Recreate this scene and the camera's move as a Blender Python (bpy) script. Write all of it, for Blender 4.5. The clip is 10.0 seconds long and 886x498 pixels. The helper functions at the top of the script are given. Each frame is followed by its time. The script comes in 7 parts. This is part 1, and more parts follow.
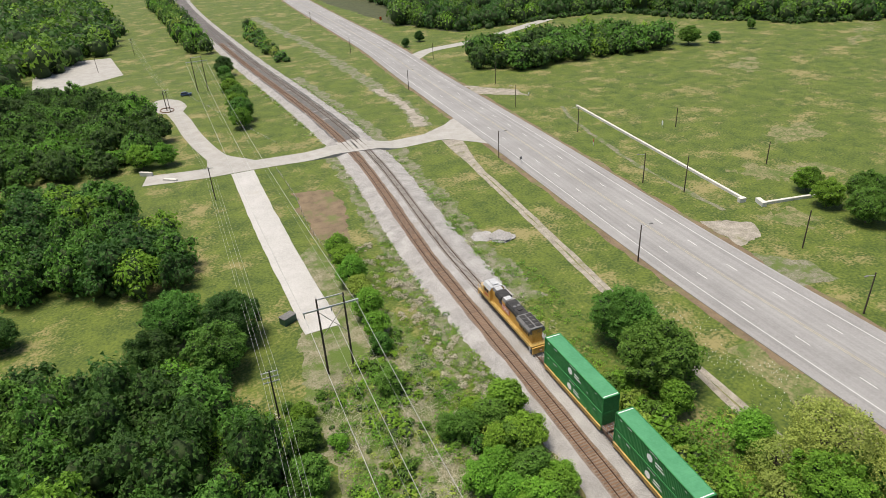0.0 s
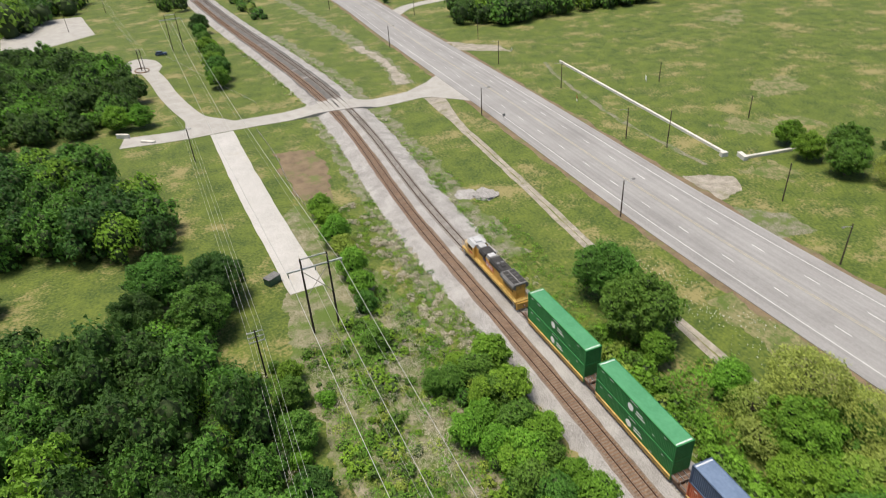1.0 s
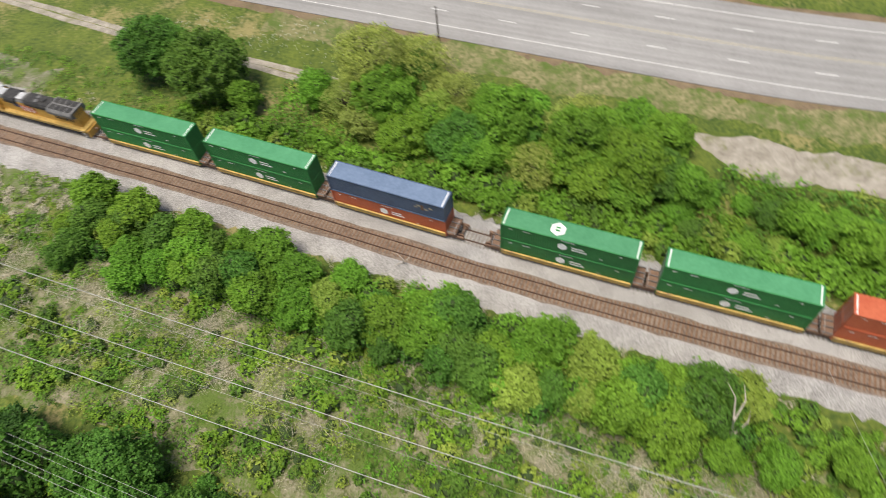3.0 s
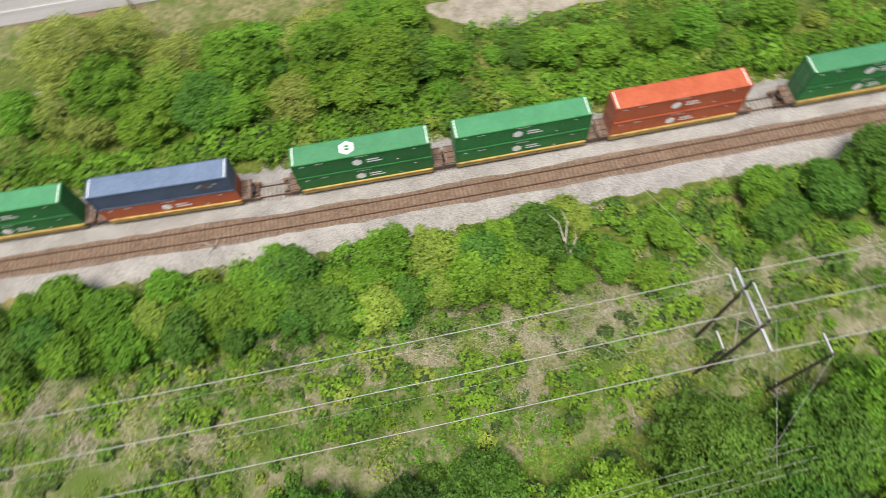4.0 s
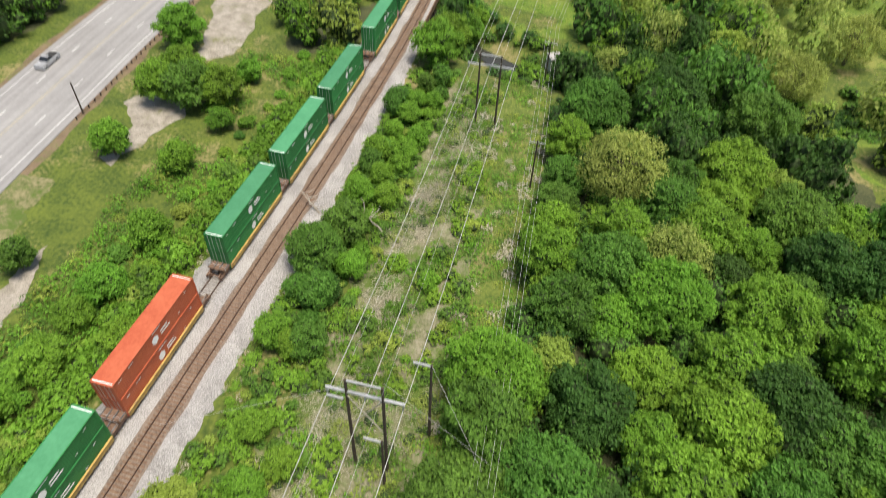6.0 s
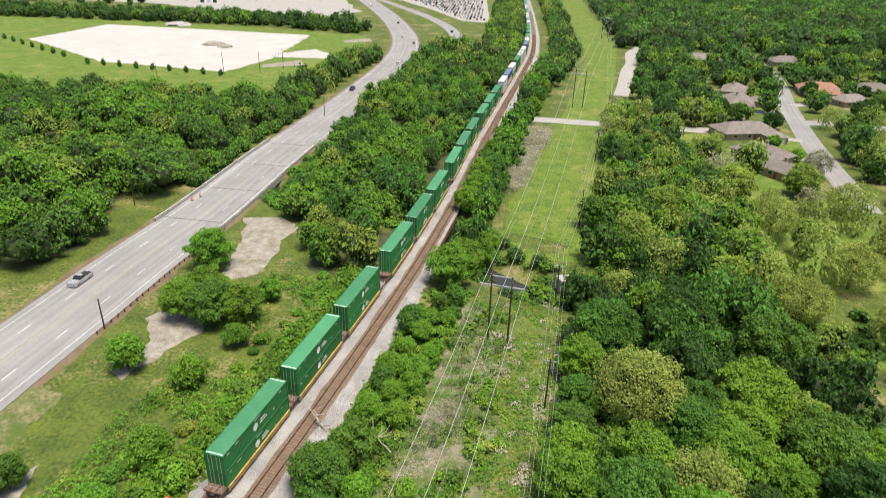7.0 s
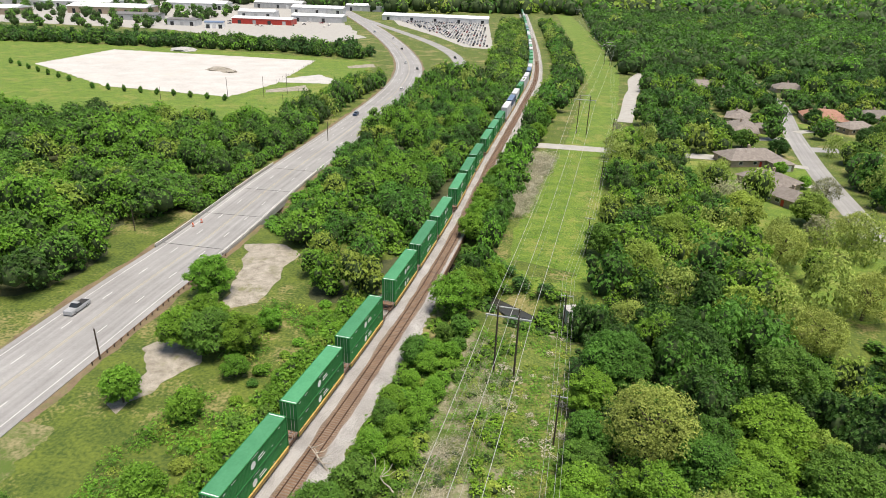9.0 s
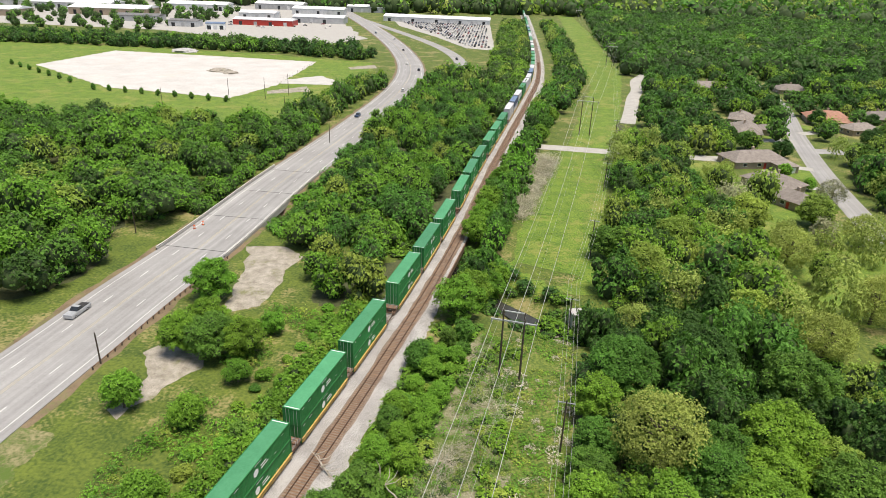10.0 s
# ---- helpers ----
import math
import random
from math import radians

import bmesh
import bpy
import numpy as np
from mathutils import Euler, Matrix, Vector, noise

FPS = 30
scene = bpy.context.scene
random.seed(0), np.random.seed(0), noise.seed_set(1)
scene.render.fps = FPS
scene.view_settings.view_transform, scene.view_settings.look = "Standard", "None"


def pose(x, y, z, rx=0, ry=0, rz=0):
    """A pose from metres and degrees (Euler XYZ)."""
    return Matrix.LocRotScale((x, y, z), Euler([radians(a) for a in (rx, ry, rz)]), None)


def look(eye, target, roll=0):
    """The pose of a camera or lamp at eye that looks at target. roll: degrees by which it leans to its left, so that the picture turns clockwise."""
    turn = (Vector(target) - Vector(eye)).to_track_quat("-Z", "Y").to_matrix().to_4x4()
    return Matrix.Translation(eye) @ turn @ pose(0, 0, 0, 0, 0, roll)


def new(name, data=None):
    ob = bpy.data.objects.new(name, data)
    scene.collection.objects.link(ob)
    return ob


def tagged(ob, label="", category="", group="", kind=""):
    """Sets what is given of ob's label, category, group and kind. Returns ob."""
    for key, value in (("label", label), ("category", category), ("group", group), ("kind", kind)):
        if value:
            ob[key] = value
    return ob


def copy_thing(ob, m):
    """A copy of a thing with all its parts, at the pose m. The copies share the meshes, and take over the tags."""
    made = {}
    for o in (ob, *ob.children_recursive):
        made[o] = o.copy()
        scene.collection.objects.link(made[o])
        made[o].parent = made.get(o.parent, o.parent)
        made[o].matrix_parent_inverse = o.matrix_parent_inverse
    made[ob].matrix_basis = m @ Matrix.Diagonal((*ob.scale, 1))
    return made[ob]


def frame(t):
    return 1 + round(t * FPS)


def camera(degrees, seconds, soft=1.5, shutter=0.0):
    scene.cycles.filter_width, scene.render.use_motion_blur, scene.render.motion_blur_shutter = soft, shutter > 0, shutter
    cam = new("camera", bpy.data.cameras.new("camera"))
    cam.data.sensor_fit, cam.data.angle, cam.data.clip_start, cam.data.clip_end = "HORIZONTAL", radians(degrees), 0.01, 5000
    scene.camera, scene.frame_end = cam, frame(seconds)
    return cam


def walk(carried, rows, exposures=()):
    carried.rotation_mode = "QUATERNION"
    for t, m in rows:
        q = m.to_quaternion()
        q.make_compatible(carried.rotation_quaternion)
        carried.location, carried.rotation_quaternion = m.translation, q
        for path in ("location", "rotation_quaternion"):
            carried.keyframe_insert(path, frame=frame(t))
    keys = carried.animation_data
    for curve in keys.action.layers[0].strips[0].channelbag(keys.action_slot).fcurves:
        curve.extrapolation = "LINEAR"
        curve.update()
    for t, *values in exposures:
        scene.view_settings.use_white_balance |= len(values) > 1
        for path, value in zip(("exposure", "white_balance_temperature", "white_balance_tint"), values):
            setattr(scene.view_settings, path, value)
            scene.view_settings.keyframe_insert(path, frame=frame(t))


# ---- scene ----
cam = camera(69.3, 10.0, soft=0.8, shutter=0.32)

PATH = [
    (0, (0.996, -0.409, 68.839), (0.052, -1.899, 67.896), -3.4),
    (0.5, (0.917, -0.169, 68.704), (-0.022, -1.649, 67.741), -3.5),
    (1, (0.902, 0.024, 68.345), (-0.04, -1.394, 67.294), -3.7),
    (1.5, (0.741, 0.5, 68.026), (-0.275, -0.715, 66.805), -4.5),
    (2, (0.394, 0.977, 68.349), (-0.757, 0.129, 66.951), -5.8),
    (2.5, (0.629, 1.093, 68.71), (-0.523, 0.536, 67.173), -6.4),
    (2.7, (0.786, 1.276, 68.696), (-0.344, 0.83, 67.108), -6.9),
    (3.8, (0.983, 2.702, 68.194), (0.126, 2.788, 66.39), -9.5),
    (4, (0.876, 1.913, 68.115), (0.058, 2.137, 66.304), -7.2),
    (4.5, (0.31, -0.908, 67.958), (-0.298, -0.302, 66.151), 0.7),
    (5, (0.021, -0.857, 68.167), (-0.315, -0.049, 66.369), 2.7),
    (5.5, (0.139, -0.513, 67.713), (0.1, 0.59, 66.045), 3.2),
    (6, (-0.308, -0.756, 66.561), (-0.338, 0.651, 65.14), 2.9),
    (6.2, (-0.196, -0.85, 66.426), (-0.255, 0.662, 65.118), 2.6),
    (7.3, (0.004, -0.563, 66.122), (-0.117, 1.26, 65.309), 2.0),
    (7.5, (-0.054, -0.39, 66.109), (-0.175, 1.434, 65.298), 2.0),
    (8, (-0.194, 0.327, 66.021), (-0.318, 2.152, 65.211), 2.0),
    (8.5, (-0.496, 1.173, 66.022), (-0.621, 2.997, 65.213), 2.1),
    (9, (-0.811, 2.014, 66.003), (-0.939, 3.839, 65.195), 2.1),
    (9.5, (-1.195, 2.729, 65.857), (-1.325, 4.554, 65.05), 2.1),
    (10, (-1.619, 3.317, 65.812), (-1.749, 5.143, 65.007), 2.1),
]
walk(cam, [(t, look(eye, target, roll)) for t, eye, target, roll in PATH], [(0, 0.64, 6900, 11), (2.5, 0.62, 6900, 11), (4.5, 0.78, 6900, 11), (7.3, 0.84, 6900, 11), (10, 0.84, 6900, 11)])
from mathutils import geometry

# ---- light ----
world = bpy.data.worlds.new("world")
scene.world = world
world.use_nodes = True
wn = world.node_tree.nodes
wl = world.node_tree.links
sky = wn.new("ShaderNodeTexSky")
sky.sky_type = "NISHITA"
sky.sun_disc = False
SUN_EL, SUN_AZ = 77.0, 130.0
sky.sun_elevation = radians(SUN_EL)
sky.sun_rotation = radians(SUN_AZ)
sky.dust_density = 2.0
wn["Background"].inputs["Strength"].default_value = 0.08
wl.new(sky.outputs["Color"], wn["Background"].inputs["Color"])
sun = new("sun", bpy.data.lights.new("sun", "SUN"))
sun.data.energy = 3.0
sun.data.angle = radians(25)
sun.data.color = (1.0, 0.95, 0.87)
sdir = Vector((math.sin(radians(SUN_AZ)) * math.cos(radians(SUN_EL)), math.cos(radians(SUN_AZ)) * math.cos(radians(SUN_EL)), math.sin(radians(SUN_EL))))
sun.matrix_world = look((0, 0, 200), Vector((0, 0, 200)) - sdir)
scene.view_settings.exposure = 0.0


# ---- materials ----
EXPOSURE_OFFSET = 0.86  # raised exposure is offset in every low and high colour, leaf materials aside


def material(name, low, high, scale=4.0, fine=40.0, rough=0.85, metal=0.0, bump=0.3, third=None, mask=0.55, obj=0.0, island=0.0, dist=0.05, generated=False, fw=0.6, uv=False):
    """A noise-mixed surface: two colours at two scales, an optional third in patches, with relief."""
    low, high = (tuple(c * EXPOSURE_OFFSET for c in q) for q in (low, high))
    m = bpy.data.materials.new(name)
    m.use_nodes = True
    n, l = m.node_tree.nodes, m.node_tree.links
    b = n["Principled BSDF"]
    b.inputs["Roughness"].default_value = rough
    b.inputs["Metallic"].default_value = metal
    geo = n.new("ShaderNodeNewGeometry")
    tex = n.new("ShaderNodeTexCoord")
    vec = tex.outputs["Object"] if generated else geo.outputs["Position"]
    a = n.new("ShaderNodeTexNoise")
    a.inputs["Scale"].default_value = 1.0 / scale
    a.inputs["Detail"].default_value = 9
    a.inputs["Roughness"].default_value = 0.65
    l.new(vec, a.inputs["Vector"])
    f = n.new("ShaderNodeTexNoise")
    f.inputs["Scale"].default_value = fine
    f.inputs["Detail"].default_value = 4
    l.new(vec, f.inputs["Vector"])
    mixv = n.new("ShaderNodeMath")
    mixv.operation = "MULTIPLY_ADD"
    l.new(f.outputs["Fac"], mixv.inputs[0])
    mixv.inputs[1].default_value = fw
    l.new(a.outputs["Fac"], mixv.inputs[2])
    ramp = n.new("ShaderNodeMapRange")
    ramp.inputs["From Min"].default_value = 0.5 + 0.5 * fw - 0.12 - 0.1 * fw
    ramp.inputs["From Max"].default_value = 0.5 + 0.5 * fw + 0.12 + 0.1 * fw
    l.new(mixv.outputs[0], ramp.inputs["Value"])
    mx = n.new("ShaderNodeMix")
    mx.data_type = "RGBA"
    mx.inputs["A"].default_value = (*low, 1)
    mx.inputs["B"].default_value = (*high, 1)
    l.new(ramp.outputs["Result"], mx.inputs["Factor"])
    col = mx.outputs["Result"]
    if uv:
        st = n.new("ShaderNodeTexNoise")
        mp = n.new("ShaderNodeMapping")
        mp.inputs["Scale"].default_value = (0.9, 0.012, 1)
        l.new(tex.outputs["UV"], mp.inputs["Vector"])
        l.new(mp.outputs["Vector"], st.inputs["Vector"])
        st.inputs["Scale"].default_value = 1.0
        st.inputs["Detail"].default_value = 5
        sr = n.new("ShaderNodeMapRange")
        sr.inputs["From Min"].default_value = 0.3
        sr.inputs["From Max"].default_value = 0.7
        sr.inputs["To Min"].default_value = 0.82
        sr.inputs["To Max"].default_value = 1.14
        l.new(st.outputs["Fac"], sr.inputs["Value"])
        sh = n.new("ShaderNodeHueSaturation")
        l.new(sr.outputs["Result"], sh.inputs["Value"])
        l.new(col, sh.inputs["Color"])
        col = sh.outputs["Color"]
    if third:
        c = n.new("ShaderNodeTexNoise")
        c.inputs["Scale"].default_value = 0.37 / scale
        c.inputs["Detail"].default_value = 10
        c.inputs["Roughness"].default_value = 0.74
        l.new(vec, c.inputs["Vector"])
        r = n.new("ShaderNodeMapRange")
        speck = n.new("ShaderNodeMath")
        speck.operation = "MULTIPLY_ADD"
        speck.inputs[1].default_value = 0.3
        l.new(f.outputs["Fac"], speck.inputs[0])
        l.new(c.outputs["Fac"], speck.inputs[2])
        r.inputs["From Min"].default_value = mask + 0.15
        r.inputs["From Max"].default_value = mask + 0.25
        l.new(speck.outputs[0], r.inputs["Value"])
        m3 = n.new("ShaderNodeMix")
        m3.data_type = "RGBA"
        l.new(r.outputs["Result"], m3.inputs["Factor"])
        l.new(col, m3.inputs["A"])
        m3.inputs["B"].default_value = (*third, 1)
        col = m3.outputs["Result"]
    if obj or island:
        val = None
        if obj:
            oi = n.new("ShaderNodeObjectInfo")
            val = oi.outputs["Random"]
        if island:
            val = geo.outputs["Random Per Island"]
        amp = obj or island
        h = n.new("ShaderNodeMapRange")
        h.inputs["To Min"].default_value = 1 - amp
        h.inputs["To Max"].default_value = 1 + amp
        l.new(val, h.inputs["Value"])
        hs = n.new("ShaderNodeHueSaturation")
        l.new(h.outputs["Result"], hs.inputs["Value"])
        l.new(col, hs.inputs["Color"])
        col = hs.outputs["Color"]
    l.new(col, b.inputs["Base Color"])
    if bump:
        bp = n.new("ShaderNodeBump")
        bp.inputs["Strength"].default_value = bump
        bp.inputs["Distance"].default_value = dist
        l.new(f.outputs["Fac"], bp.inputs["Height"])
        l.new(bp.outputs["Normal"], b.inputs["Normal"])
    return m


def leaf_material(name, low, high, hue=0.02, val=0.35):
    """Leaves: diffuse with light shining through, varied leaf by leaf and tree by tree, with shade painted between
    clumps.
    """
    m = bpy.data.materials.new(name)
    m.use_nodes = True
    n, l = m.node_tree.nodes, m.node_tree.links
    b = n["Principled BSDF"]
    b.inputs["Roughness"].default_value = 0.55
    b.inputs["Specular IOR Level"].default_value = 0.25
    geo = n.new("ShaderNodeNewGeometry")
    oi = n.new("ShaderNodeObjectInfo")
    mx = n.new("ShaderNodeMix")
    mx.data_type = "RGBA"
    mx.inputs["A"].default_value = (*low, 1)
    mx.inputs["B"].default_value = (*high, 1)
    l.new(geo.outputs["Random Per Island"], mx.inputs["Factor"])
    hs = n.new("ShaderNodeHueSaturation")
    r1 = n.new("ShaderNodeMapRange")
    r1.inputs["To Min"].default_value = 0.5 - hue
    r1.inputs["To Max"].default_value = 0.5 + hue
    l.new(oi.outputs["Random"], r1.inputs["Value"])
    big = n.new("ShaderNodeTexNoise")
    big.inputs["Scale"].default_value = 0.11
    big.inputs["Detail"].default_value = 3
    l.new(geo.outputs["Position"], big.inputs["Vector"])
    r2 = n.new("ShaderNodeMapRange")
    r2.inputs["From Min"].default_value = 0.3
    r2.inputs["From Max"].default_value = 0.7
    r2.inputs["To Min"].default_value = 1 - val
    r2.inputs["To Max"].default_value = 1 + val
    l.new(big.outputs["Fac"], r2.inputs["Value"])
    # painted shade: leaf colour drops towards the bump's creases between clumps
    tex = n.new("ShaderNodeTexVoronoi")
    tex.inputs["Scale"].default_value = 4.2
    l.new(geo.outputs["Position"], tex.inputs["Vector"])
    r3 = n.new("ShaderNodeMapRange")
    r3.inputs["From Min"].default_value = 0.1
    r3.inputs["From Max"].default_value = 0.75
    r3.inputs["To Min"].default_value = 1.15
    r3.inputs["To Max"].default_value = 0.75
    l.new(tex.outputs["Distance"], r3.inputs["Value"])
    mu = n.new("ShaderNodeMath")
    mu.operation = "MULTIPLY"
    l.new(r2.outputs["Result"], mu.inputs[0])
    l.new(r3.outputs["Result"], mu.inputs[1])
    bp = n.new("ShaderNodeBump")
    bp.invert = True
    bp.inputs["Strength"].default_value = 0.7
    bp.inputs["Distance"].default_value = 0.25
    l.new(tex.outputs["Distance"], bp.inputs["Height"])
    l.new(bp.outputs["Normal"], b.inputs["Normal"])
    l.new(r1.outputs["Result"], hs.inputs["Hue"])
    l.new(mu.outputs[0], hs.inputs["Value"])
    l.new(mx.outputs["Result"], hs.inputs["Color"])
    l.new(hs.outputs["Color"], b.inputs["Base Color"])
    tr = n.new("ShaderNodeBsdfTranslucent")
    l.new(hs.outputs["Color"], tr.inputs["Color"])
    ms = n.new("ShaderNodeMixShader")
    ms.inputs[0].default_value = 0.32
    out = n["Material Output"]
    l.new(b.outputs[0], ms.inputs[1])
    l.new(tr.outputs[0], ms.inputs[2])
    l.new(ms.outputs[0], out.inputs["Surface"])
    return m


def plain(name, color, rough=0.5, metal=0.0, amp=0.18):
    lo = tuple(c * (1 - amp) for c in color)
    hi = tuple(min(1, c * (1 + amp)) for c in color)
    return material(name, lo, hi, scale=1.5, fine=6.0, rough=rough, metal=metal, bump=0.08, dist=0.01)


